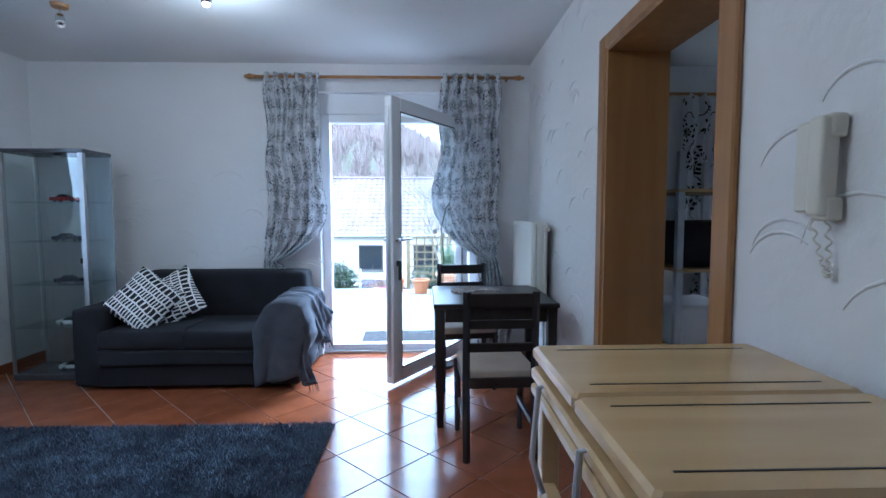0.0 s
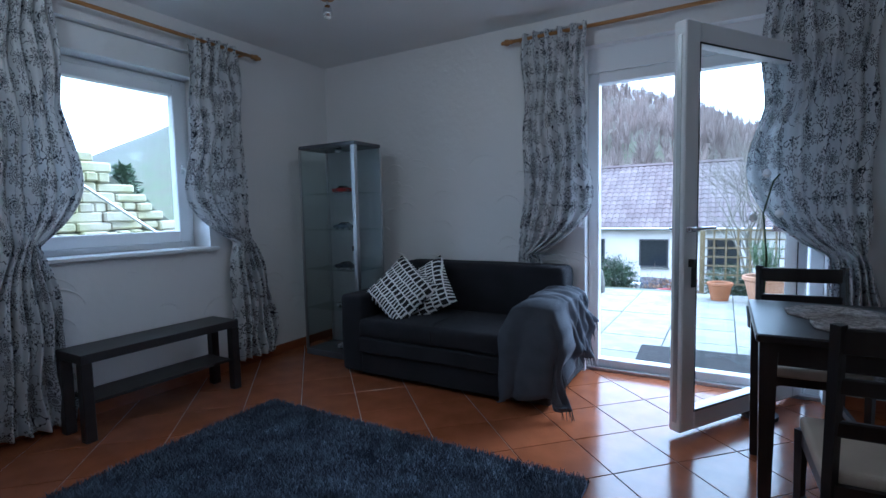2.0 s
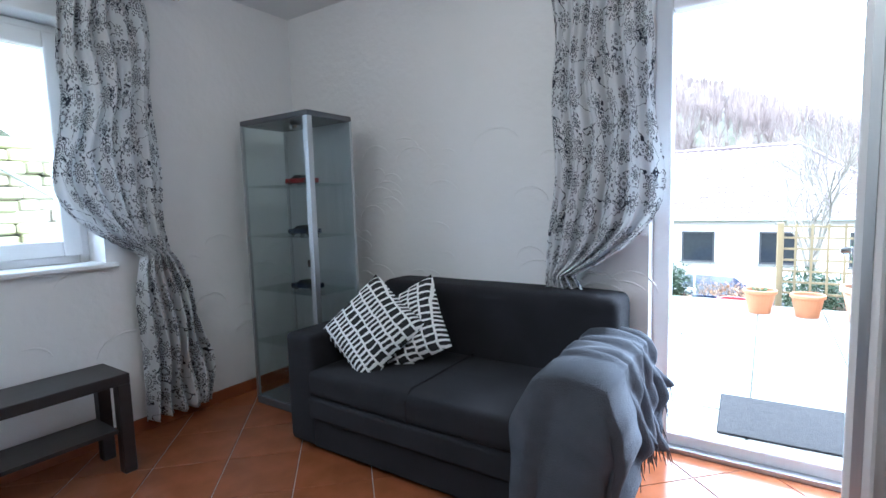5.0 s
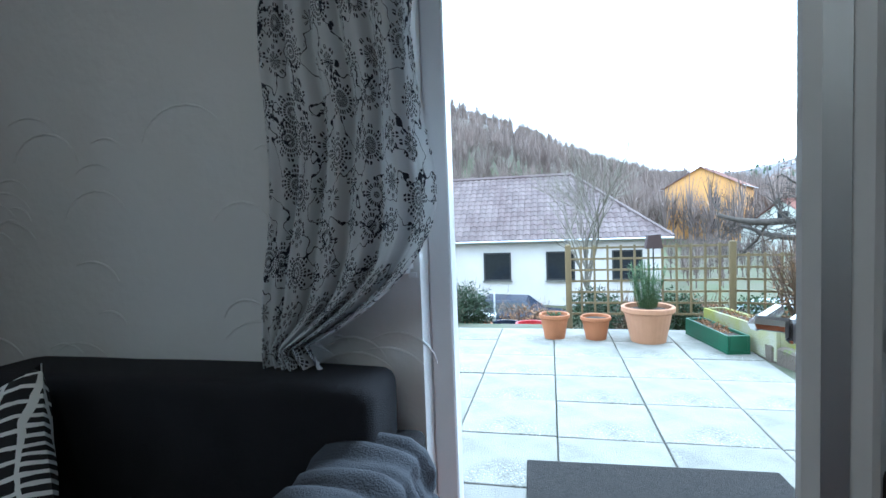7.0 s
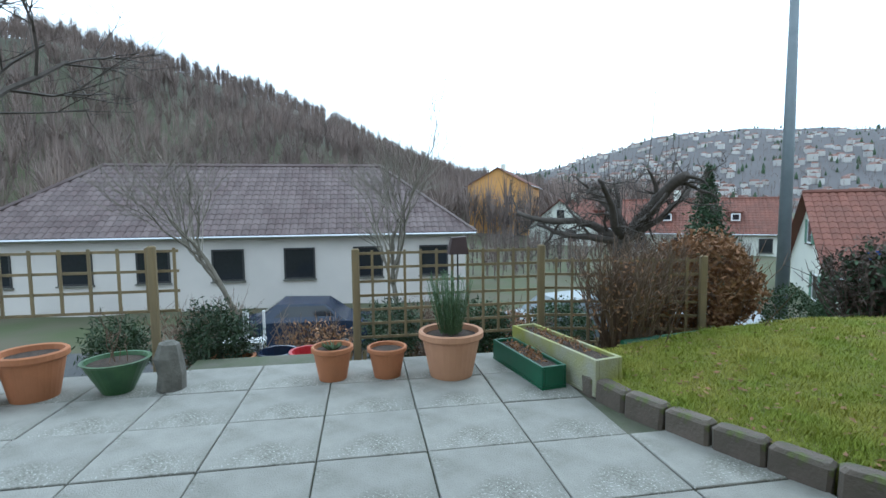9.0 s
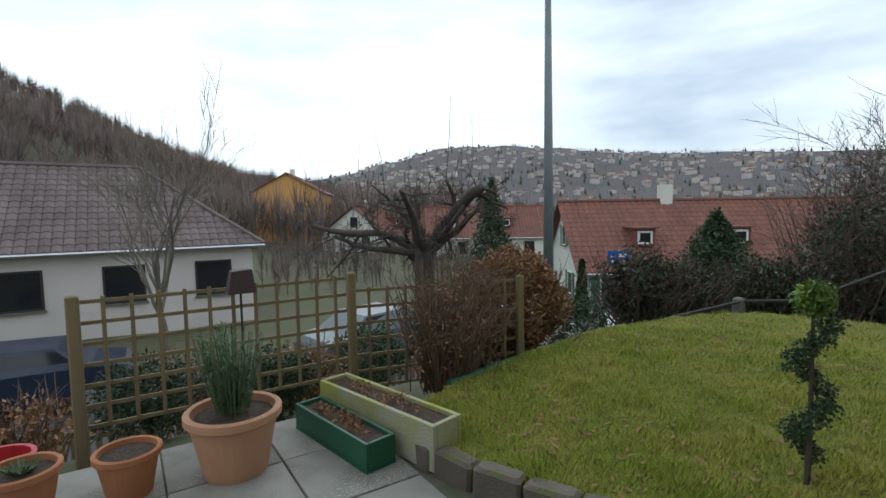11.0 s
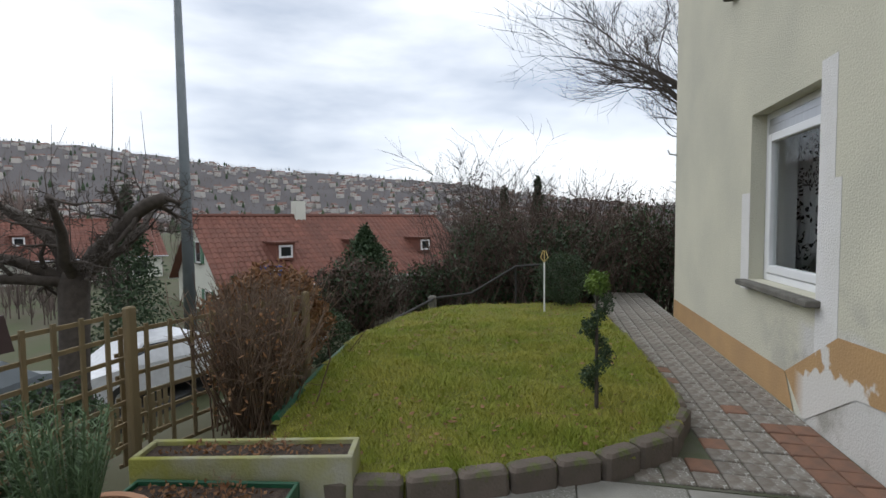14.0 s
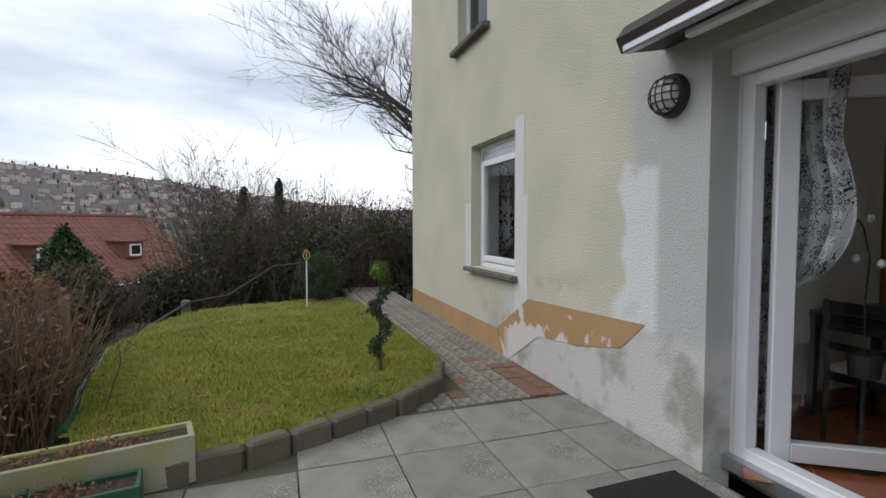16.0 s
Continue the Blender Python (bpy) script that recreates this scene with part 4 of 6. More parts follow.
# dining table, chairs, placemats
tb = thing("dining_table", "square black-stained wooden dining table", "table", pose(0.08, 3.76, 0))
part("tabletop", Mesh().box(-0.37, -0.37, 0.715, 0.37, 0.37, 0.745, bevel=0.006), black_wood, tb)
for s in (-1, 1):
    part("apron", Mesh().box(-0.3, s * 0.32 - 0.01, 0.63, 0.3, s * 0.32 + 0.01, 0.715), black_wood, tb)
    part("apron", Mesh().box(s * 0.32 - 0.01, -0.3, 0.63, s * 0.32 + 0.01, 0.3, 0.715), black_wood, tb)
for x in (-0.33, 0.33):
    for y in (-0.33, 0.33):
        part("leg", Mesh().add([(x + a * w, y + b * w, z) for z, w in ((0, 0.018), (0.715, 0.028)) for a, b in ((-1, -1), (1, -1), (1, 1), (-1, 1))], [(3, 2, 1, 0), (4, 5, 6, 7), (0, 1, 5, 4), (1, 2, 6, 5), (2, 3, 7, 6), (3, 0, 4, 7)]), black_wood, tb)


def chair(at):
    c = thing("dining_chair", "black-stained wooden chair with a beige padded seat", "chair", at, "chairs at the dining table")
    for x in (-0.175, 0.175):
        part("back_leg", Mesh().tube([(x, -0.2, 0), (x, -0.18, 0.43), (x, -0.215, 0.88)], 0.019, 4), black_wood, c)
        part("front_leg", Mesh().tube([(x * 1.06, 0.18, 0), (x * 1.06, 0.18, 0.43)], [0.015, 0.02], 4), black_wood, c)
        part("stretcher", Mesh().box(x - 0.009, -0.18, 0.17, x + 0.009, 0.18, 0.2), black_wood, c)
        part("seat_rail", Mesh().box(x - 0.012, -0.17, 0.38, x + 0.012, 0.17, 0.43), black_wood, c)
    part("seat_rail", Mesh().box(-0.17, 0.165, 0.38, 0.17, 0.19, 0.43), black_wood, c)
    part("seat_rail", Mesh().box(-0.17, -0.19, 0.38, 0.17, -0.17, 0.43), black_wood, c)
    for z, h in ((0.8, 0.07), (0.69, 0.045), (0.57, 0.045)):
        part("back_slat", Mesh().box(-0.17, -0.224 + (0.88 - z) * 0.07, z, 0.17, -0.204 + (0.88 - z) * 0.07, z + h, bevel=0.004), black_wood, c)
    part("seat", soft(-0.19, -0.17, 0.42, 0.19, 0.21, 0.468, 0.018, 0.012), seat_cloth, c, "beige padded seat", smooth=True)
    return c


ch = chair(pose(0.04, 3.21, 0, 0, 0, 2))
copy_thing(ch, pose(-0.04, 4.2, 0, 0, 0, 184))
for x, y in ((0.0, 3.86), (0.06, 3.62)):
    pm = thing("placemat", "round woven grey placemat on the table", "placemat", pose(x, y, 0.745), "placemats")
    spiral = [(0.17 * k / 190 * math.cos(k * 0.62), 0.17 * k / 190 * math.sin(k * 0.62), 0.004) for k in range(4, 190)]
    part("weave", Mesh().tube(spiral, 0.006, 5), woven, pm)

# orchid on a thin stand beside the table
orch = thing("orchid_stem", "bare green orchid stem with buds behind the table", "plant", pose(-0.2, 4.6, 0))
stem = [(0, 0, 0.62), (0.01, 0, 0.9), (-0.01, 0.01, 1.15), (0.03, 0, 1.32), (0.06, 0, 1.36)]
part("stem", Mesh().tube(stem, 0.005, 6), evergreen, orch)
part("stand", Mesh().lathe([(0.09, 0), (0.09, 0.02), (0.012, 0.03), (0.012, 0.5), (0.07, 0.51), (0.08, 0.63), (0.07, 0.63)], 16), iron, orch, "slim dark plant stand with pot")
for q in ((-0.06, 0, 1.1), (0.06, 0, 1.12), (0.0, 0, 1.34)):
    part("bud", Mesh().lathe([(0.004, 0), (0.022, 0.02), (0.018, 0.04), (0.004, 0.05)], 8, q), upvc, orch)

# radiator on the east wall
ra = thing("radiator", "cream panel radiator with thermostat valve", "radiator", pose(0.48, 4.05, 0))
part("panel", Mesh().box(-0.06, 0, 0.5, -0.02, 0.78, 1.2, bevel=0.01), radiator_white, ra)
part("panel", Mesh().box(0.02, 0, 0.5, 0.055, 0.78, 1.2, bevel=0.01), radiator_white, ra)
part("grille", Mesh().box(-0.055, 0.01, 1.19, 0.05, 0.77, 1.205), radiator_white, ra)
part("side_cover", Mesh().box(-0.02, 0.004, 0.51, 0.02, 0.012, 1.19), radiator_white, ra)
part("valve", Mesh().tube([(0.03, -0.01, 1.16), (0.03, -0.06, 1.16), (0.03, -0.1, 1.16)], [0.012, 0.02, 0.017], 12), ivory, ra)
part("pipe", Mesh().tube([(0.03, -0.02, 1.16), (0.03, -0.02, 0.02)], 0.008, 8), radiator_white, ra)

# kitchen trolley
tr = thing("kitchen_trolley", "lacquered pine kitchen trolley with a folding top", "trolley", pose(0.22, 1.48, 0))
for y0, y1 in ((-0.32, 0.004), (0.01, 0.36)):
    part("top_leaf", Mesh().box(-0.27, y0, 0.89, 0.3, y1, 0.925, bevel=0.008), pine, tr)
    for yy in (y0 + 0.05, y1 - 0.054):
        part("inlay_groove", Mesh().box(-0.22, yy, 0.9252, 0.25, yy + 0.004, 0.9262), black_wood, tr)
part("lower_leaf", Mesh().box(-0.28, -0.3, 0.85, 0.28, 0.33, 0.88, bevel=0.006), pine, tr)
part("lower_leaf", Mesh().box(-0.28, -0.3, 0.81, 0.28, 0.33, 0.84, bevel=0.006), pine, tr)
for x in (-0.24, 0.24):
    for y in (-0.27, 0.3):
        part("leg", Mesh().box(x - 0.022, y - 0.022, 0, x + 0.022, y + 0.022, 0.81, bevel=0.003), pine, tr)
for z in (0.3, 0.55):
    part("rail", Mesh().box(-0.26, -0.27, z, -0.23, 0.3, z + 0.05), pine, tr)
    part("rail", Mesh().box(0.23, -0.27, z, 0.26, 0.3, z + 0.05), pine, tr)
part("shelf", Mesh().box(-0.23, -0.27, 0.28, 0.23, 0.3, 0.3), pine, tr)
for y in (-0.1, 0.2):
    part("bracket", Mesh().tube([(-0.23, y, 0.875), (-0.29, y, 0.87), (-0.31, y - 0.03, 0.72), (-0.29, y - 0.05, 0.65)], 0.007, 8), alu, tr, "grey steel folding bracket")
for y in (-0.14, 0.14):
    bk = thing("basket", "natural wicker basket on the trolley shelf", "basket", pose(0.22, 1.48 + y, 0.3), "wicker baskets")
    part("body", Mesh().lathe([(0.1, 0), (0.12, 0.05), (0.125, 0.18), (0.13, 0.2), (0.12, 0.2), (0.11, 0.02)], 20), wicker, bk)

# intercom and switches on the east wall
ic = thing("door_intercom", "ivory wall intercom handset with a curly cord", "intercom", pose(EAST, 1.68, 1.36, 0, 0, -90) @ Matrix.Diagonal((0.85, 0.85, 0.95, 1)))
part("base", Mesh().box(-0.085, -0.03, -0.1, 0.005, -0.001, 0.12, bevel=0.006), ivory, ic)
part("handset", soft(0.01, -0.07, -0.11, 0.06, -0.02, 0.12, 0.012), ivory, ic, smooth=True)
part("earpiece", soft(0.005, -0.05, 0.07, 0.065, -0.005, 0.125, 0.012), ivory, ic, smooth=True)
part("earpiece", soft(0.005, -0.05, -0.12, 0.065, -0.005, -0.065, 0.012), ivory, ic, smooth=True)
cord = [(-0.03 + 0.03 * math.sin(k / 90 * math.pi) * 1.3 + 0.006 * math.cos(k * 0.9), -0.02 + 0.006 * math.sin(k * 0.9), -0.11 - 0.14 * math.sin(k / 90 * math.pi)) for k in range(91)]
part("cord", Mesh().tube([(x + 0.055 * i / 90, y, z) for i, (x, y, z) in enumerate(cord)], 0.003, 5), ivory, ic)
sw = thing("light_switch", "ivory switch and socket in one frame", "switch", pose(EAST, 1.36, 1.1, 0, 0, -90))
part("plate", Mesh().box(-0.04, -0.01, -0.08, 0.04, 0, 0.08, bevel=0.004), ivory, sw)
part("rocker", Mesh().box(-0.028, -0.016, 0.01, 0.028, -0.01, 0.07, bevel=0.003), ivory, sw)
part("socket", Mesh().tube([(0, -0.0105, -0.04), (0, -0.013, -0.04)], 0.022, 16), iron, sw)


# ceiling spotlights
def spot(x, y, lit):
    s = thing("ceiling_spot", "chrome ceiling spot, lit" if lit else "chrome ceiling spot, unlit", "ceiling lamp", pose(x, y, CEIL), "ceiling spots")
    part("rose", Mesh().lathe([(0.045, -0.02), (0.05, 0)], 16), rod_wood, s)
    part("arm", Mesh().tube([(0, 0, -0.02), (0, 0, -0.06)], 0.008, 8), metal, s)
    part("shade", Mesh().lathe([(0.025, -0.13), (0.03, -0.1), (0.02, -0.06)], 14), metal, s, smooth=True)
    part("bulb", Mesh().lathe([(0.005, -0.145), (0.018, -0.14), (0.02, -0.13)], 12), bulb_on if lit else bulb_off, s)
    if lit:
        lamp = new("spot_light", bpy.data.lights.new("spot_light", "POINT"))
        lamp.data.energy, lamp.data.color, lamp.data.shadow_soft_size = 1.7, (1, 0.9, 0.75), 0.06
        lamp.location = (x, y, CEIL - 0.2)


spot(-2.6, 3.8, False)
spot(-1.55, 3.45, True)
# unseen spot, added as fill light for the dim room
spot(-1.0, 1.6, True)
spot(-2.7, 2.0, True)

# next room: shelving, curtain
curtain_rod(1.75, 4.2, "y", 4.83, 2.3, NORTH, "beech curtain rod with black rings in the next room")
curtain("y", 4.83, 1.9, 2.5, 2.2, 0.9, 1.95, 2.45, 0.1, 2.3, 31, dark_print, "white curtain with bold black print, next room")
curtain("y", 4.83, 3.6, 4.1, 3.9, 0.9, 3.6, 4.1, 0.1, 2.3, 32, dark_print, "white curtain with bold black print beside the window")
sh = thing("storage_rack", "grey perforated steel storage rack with boards", "rack", pose(1.5, 3.9, 0))
for x in (-0.25, 0.25):
    for y in (-0.3, 0.3):
        part("upright", Mesh().box(x - 0.02, y - 0.02, 0, x + 0.02, y + 0.02, 1.65), alu, sh)
for z in (0.35, 0.9, 1.4):
    part("board", Mesh().box(-0.27, -0.32, z, 0.27, 0.32, z + 0.02), pine, sh)
for z, m, l in ((0.37, upvc, "white storage box on the rack"), (0.92, sofa_cloth, "dark fabric bag on the rack")):
    bxo = thing("storage_box", l, "box", pose(1.5, 3.9, z))
    part("body", soft(-0.2, -0.24, 0, 0.2, 0.24, 0.3, 0.05), m, bxo, smooth=True)

# ---- outside: ground ----
TZ = -0.06


def smooth(a, b, x):
    t = min(1, max(0, (x - a) / (b - a)))
    return t * t * (3 - 2 * t)


def height(x, y):
    r = math.hypot(x, y - 6)
    ang = math.degrees(math.atan2(x, y - 6))
    z = -0.32
    drop = max(smooth(9.6, 15, y), smooth(7.2, 14, x) * smooth(4, 9, y + (x - 7) * 0.5), 0)
    z -= 2.6 * drop
    z += noise.noise(Vector((x * 0.3, y * 0.3, 0))) * 0.12 * smooth(10, 20, r)
    # wooded hill beyond the long house
    left = smooth(34, -30, ang) * smooth(-85, -45, ang) if -120 < ang < 60 else 0
    z += left * 62 * smooth(40, 230, r) + 6 * noise.noise(Vector((x * 0.02, y * 0.02, 1))) * smooth(40, 120, r)
    # far hill with the town
    bump = math.exp(-((ang - 36) / 17) ** 2) * 1.0 + math.exp(-((ang - 66) / 22) ** 2) * 0.72 + 0.3
    z += bump * 112 * smooth(350, 1250, r) + 10 * noise.noise(Vector((x * 0.004, y * 0.004, 2))) * smooth(400, 900, r)
    # bank on the west side of the garden
    z += 0.8 * smooth(-6.5, -11, x) * smooth(14, 7, y)
    return z


NA, NR = 240, 110
rings = [0.6 * (1.078 ** k) for k in range(NR)]
gv = [(0.0, 6.0, -0.32)] + [(r * math.sin(2 * math.pi * i / NA), 6 + r * math.cos(2 * math.pi * i / NA), 0) for r in rings for i in range(NA)]
gv = [gv[0]] + [(x, y, height(x, y)) for x, y, _ in gv[1:]]
gf = [(0, 1 + i, 1 + (i + 1) % NA) for i in range(NA)]
for k in range(NR - 1):
    for i in range(NA):
        j = (i + 1) % NA
        gf.append((1 + k * NA + i, 1 + (k + 1) * NA + i, 1 + (k + 1) * NA + j, 1 + k * NA + j))
gm = Mesh()
gm.v, gm.f = gv, gf
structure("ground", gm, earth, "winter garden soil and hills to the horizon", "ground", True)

# lawn inside the kerb
kerb_line = [(0.93, 8.62), (0.97, 8.2), (1.08, 7.75), (1.28, 7.27), (1.53, 6.78), (1.85, 6.4), (2.3, 6.22), (2.8, 6.2), (4.0, 6.27), (5.2, 6.37), (6.7, 6.46)]
lawn_far = [(6.7, 7.4), (6.2, 8.7), (5.0, 9.1), (3.8, 9.25), (2.6, 9.05), (1.6, 8.85)]


def lawn_z(x, y):
    return 0.03 + 0.02 * smooth(0, 1.5, x - 1) + 0.05 * math.sin(max(0, min(1, (x - 1.5) / 5)) * math.pi) + 0.02 * noise.noise(Vector((x, y, 0)))


def inside(x, y, poly):
    hit = False
    for (x0, y0), (x1, y1) in zip(poly, poly[1:] + poly[:1]):
        if (y0 > y) != (y1 > y) and x < x0 + (y - y0) / (y1 - y0) * (x1 - x0):
            hit = not hit
    return hit


lawn_poly = kerb_line + lawn_far
lm = Mesh()
step = 0.12
ids = {}
for i in range(60):
    for j in range(40):
        x, y = 0.6 + i * step, 5.9 + j * step
        if inside(x + step / 2, y + step / 2, lawn_poly):
            q = []
            for a, b in ((i, j), (i + 1, j), (i + 1, j + 1), (i, j + 1)):
                if (a, b) not in ids:
                    ids[a, b] = len(lm.v)
                    px, py = 0.6 + a * step, 5.9 + b * step
                    lm.v.append((px, py, lawn_z(px, py)))
                q.append(ids[a, b])
            lm.f.append(tuple(q))
for (x0, y0), (x1, y1) in zip(lawn_poly, lawn_poly[1:] + lawn_poly[:1]):
    cx, cy = 3.5, 7.6
    lm.add([(x0, y0, -0.35), (x1, y1, -0.35), (x1, y1, lawn_z(x1, y1) - 0.01), (x0, y0, lawn_z(x0, y0) - 0.01), (x1 + (cx - x1) * 0.08, y1 + (cy - y1) * 0.08, lawn_z(x1, y1)), (x0 + (cx - x0) * 0.08, y0 + (cy - y0) * 0.08, lawn_z(x0, y0))], [(0, 1, 2, 3), (3, 2, 4, 5)])
lawn = structure("lawn", lm, grass_soil, "patchy winter lawn edged with stones", "lawn", True)
rnd = random.Random(5)
gb = Mesh()
n_blades = 0
while n_blades < 150000:
    x, y = rnd.uniform(0.9, 6.7), rnd.uniform(6.2, 9.25)
    near = max(0.15, 1 - (x - 1) / 6)
    if rnd.random() > near or not inside(x, y, lawn_poly):
        continue
    n_blades += 1
    a, h = rnd.uniform(0, 6.3), rnd.uniform(0.012, 0.045) * (0.55 + 1.3 * abs(noise.noise(Vector((x * 2.6, y * 2.6, 3)))) + 0.5 * abs(noise.noise(Vector((x * 9, y * 9, 5)))))
    wdt, z = 0.003, lawn_z(x, y) - 0.004
    ca, sa = math.cos(a), math.sin(a)
    k = len(gb.v)
    gb.v += [(x - wdt * sa, y + wdt * ca, z), (x + wdt * sa, y - wdt * ca, z), (x + h * 0.7 * ca, y + h * 0.7 * sa, z + h)]
    gb.f.append((k, k + 1, k + 2))
tagged(new("grass", gb.data("grass", grass_blade)), "short yellow-green winter grass", "grass", kind="stuff")

fallen = Mesh()
rnd = random.Random(51)
while len(fallen.f) < 620:
    x, y = rnd.uniform(0.9, 6.7), rnd.uniform(6.2, 9.3)
    if not inside(x, y, lawn_poly) or noise.noise(Vector((x * 0.9, y * 0.9, 7))) < rnd.uniform(-0.4, 0.3):
        continue
    a, r, z = rnd.uniform(0, 6.3), rnd.uniform(0.012, 0.03), lawn_z(x, y) + rnd.uniform(0.012, 0.03)
    k = len(fallen.v)
    fallen.v += [(x + r * math.cos(a + q) * w, y + r * math.sin(a + q) * w, z + rnd.uniform(-0.006, 0.008)) for q, w in ((0, 1), (1.57, 0.5), (3.14, 1), (4.71, 0.5))]
    fallen.f.append((k, k + 1, k + 2, k + 3))
tagged(new("fallen_leaves", fallen.data("fallen_leaves", dry_leaf)), "withered brown leaves lying on the lawn", "leaves", kind="stuff")

# terrace bed and path bed
terrace = structure("terrace", Mesh().box(-5.2, OUT, -0.4, 1.5, 8.95, TZ - 0.018).box(-2.1, 8.95, -0.4, -0.95, 9.6, TZ - 0.03), joint_mat, "terrace of large concrete slabs", "terrace")
path_bed = structure("garden_path", Mesh().box(1.5, OUT, -0.4, 9.0, 6.35, TZ - 0.014).box(1.5, 6.35, -0.4, 2.0, 6.8, TZ - 0.014), joint_mat, "narrow path of weathered pavers beside the house", "path")

# doormat, pots, troughs
dm = thing("doormat", "black rubber doormat outside the terrace door", "doormat", pose(-0.42, 5.78, TZ, 0, 0, 2))
part("mat", Mesh().box(-0.6, -0.3, 0, 0.6, 0.3, 0.012, bevel=0.005), mat_black, dm)


def leafy(mesh, centre, size, count, rnd, leaf_len, leaf_w, shell=0.55, up=0.0):
    """Many small leaves round a centre, in an uneven cloud."""
    for _ in range(count):
        d = Vector((rnd.gauss(0, 1), rnd.gauss(0, 1), rnd.gauss(0, 1))).normalized()
        r = shell + (1 - shell) * rnd.random() ** 0.6
        lump = 0.82 + 0.35 * noise.noise(d * 2.3 + Vector(centre))
        c = Vector((d.x * size[0], d.y * size[1], d.z * size[2])) * r * lump + Vector(centre)
        a = Vector((rnd.gauss(0, 1), rnd.gauss(0, 1), rnd.gauss(0, 1) + up)).normalized() * leaf_len * rnd.uniform(0.6, 1.3)
        b = a.cross(Vector((rnd.gauss(0, 1), rnd.gauss(0, 1), rnd.gauss(0, 1)))).normalized() * leaf_w
        k = len(mesh.v)
        mesh.v += [tuple(c), tuple(c + a * 0.5 + b), tuple(c + a), tuple(c + a * 0.5 - b)]
        mesh.f.append((k, k + 1, k + 2, k + 3))
    return mesh


def pot(x, y, r, h, mat, label, z=TZ, group="garden pots"):
    p = thing("plant_pot", label, "plant pot", pose(x, y, z), group)
    part("body", Mesh().lathe([(r * 0.68, 0), (r * 0.92, h * 0.8), (r * 0.98, h * 0.82), (r * 1.04, h * 0.86), (r * 1.04, h * 0.97), (r * 0.98, h), (r * 0.9, h * 0.98), (r * 0.88, h * 0.86)], 28), mat, p, smooth=False)
    part("soil", Mesh().lathe([(r * 0.87, h * 0.84), (r * 0.86, h * 0.87), (0.01, h * 0.885)], 20), soil, p)
    return p


def twiggy(mesh, rnd, base, h, spread, count, r=0.004, bend=0.15):
    for _ in range(count):
        a, s = rnd.uniform(0, 6.3), spread * rnd.random() ** 0.5
        bx_, by_ = base[0] + rnd.gauss(0, spread * 0.25), base[1] + rnd.gauss(0, spread * 0.25)
        hh = h * rnd.uniform(0.6, 1.05)
        pts = [(bx_ + s * math.cos(a) * t + rnd.gauss(0, bend * 0.1), by_ + s * math.sin(a) * t + rnd.gauss(0, bend * 0.1), base[2] + hh * t ** 0.9) for t in (0, 0.3, 0.6, 0.85, 1)]
        mesh.tube(pts, [r, r * 0.9, r * 0.7, r * 0.5, r * 0.2], 3, False)
        for _ in range(4):
            t = rnd.uniform(0.35, 0.95)
            q = Vector(pts[0]).lerp(Vector(pts[4]), t)
            e = q + Vector((rnd.gauss(0, 0.1), rnd.gauss(0, 0.1), rnd.uniform(0.03, 0.16))) * h
            mesh.tube([q, q.lerp(e, 0.5) + Vector((0, 0, 0.01)), e], [r * 0.5, r * 0.35, r * 0.15], 3, False)
    return mesh


rnd = random.Random(77)
pot(-0.86, 8.8, 0.155, 0.26, terracotta, "round terracotta pot with a small succulent")
pot(-0.44, 8.78, 0.15, 0.24, terracotta, "round terracotta pot with bare soil")
big = pot(0.06, 8.72, 0.245, 0.36, terracotta_light, "large pale terracotta pot with rosemary")
rm = Mesh()
for _ in range(70):
    a, s = rnd.uniform(0, 6.3), rnd.random() ** 0.6
    tip = Vector((0.2 * s * math.cos(a), 0.2 * s * math.sin(a), 0.33 + rnd.uniform(0.25, 0.5)))
    root = Vector((0.09 * s * math.cos(a), 0.09 * s * math.sin(a), 0.33))
    rm.tube([root, tip], [0.004, 0.002], 3, False)
    for k in range(46):
        c = root.lerp(tip, 0.12 + 0.88 * k / 46)
        d = Vector((rnd.gauss(0, 1), rnd.gauss(0, 1), 0.7)).normalized() * 0.045
        e = d.cross(Vector((0, 0, 1))).normalized() * 0.003
        j = len(rm.v)
        rm.v += [tuple(c - e), tuple(c + e), tuple(c + d)]
        rm.f.append((j, j + 1, j + 2))
part("rosemary", rm, rosemary_leaf, big, "bushy green rosemary")
sp = Mesh()
for _ in range(30):
    a = rnd.uniform(0, 6.3)
    sp.tube([(0.02 * math.cos(a), 0.02 * math.sin(a), 0.225), (0.08 * math.cos(a), 0.08 * math.sin(a), 0.26 + rnd.uniform(0, 0.03))], [0.008, 0.002], 4)
suc = thing("succulent", "small grey-green succulent in the pot", "plant", pose(-0.86, 8.8, TZ))
part("leaves", sp, rosemary_leaf, suc)
pot(-3.28, 8.7, 0.2, 0.3, terracotta_light, "pale stoneware pot with dry stalks")
pot(-2.93, 8.8, 0.21, 0.34, terracotta, "terracotta pot with a saucer and dry stalks")
gp = thing("plant_bowl", "tapered green ceramic bowl with a thin shrub", "plant pot", pose(-2.4, 8.82, TZ), "garden pots")
part("body", Mesh().lathe([(0.1, 0), (0.21, 0.22), (0.225, 0.24), (0.2, 0.24), (0.19, 0.21)], 26), material("green_glaze", (0.06, 0.13, 0.05), 0.35, (0.03, 0.08, 0.035), 9, 0.7, 0.05), gp)
part("soil", Mesh().lathe([(0.19, 0.2), (0.19, 0.212), (0.01, 0.22)], 18), soil, gp)
part("shrub", twiggy(Mesh(), rnd, (0, 0, 0.21), 0.4, 0.12, 6), twig, gp)
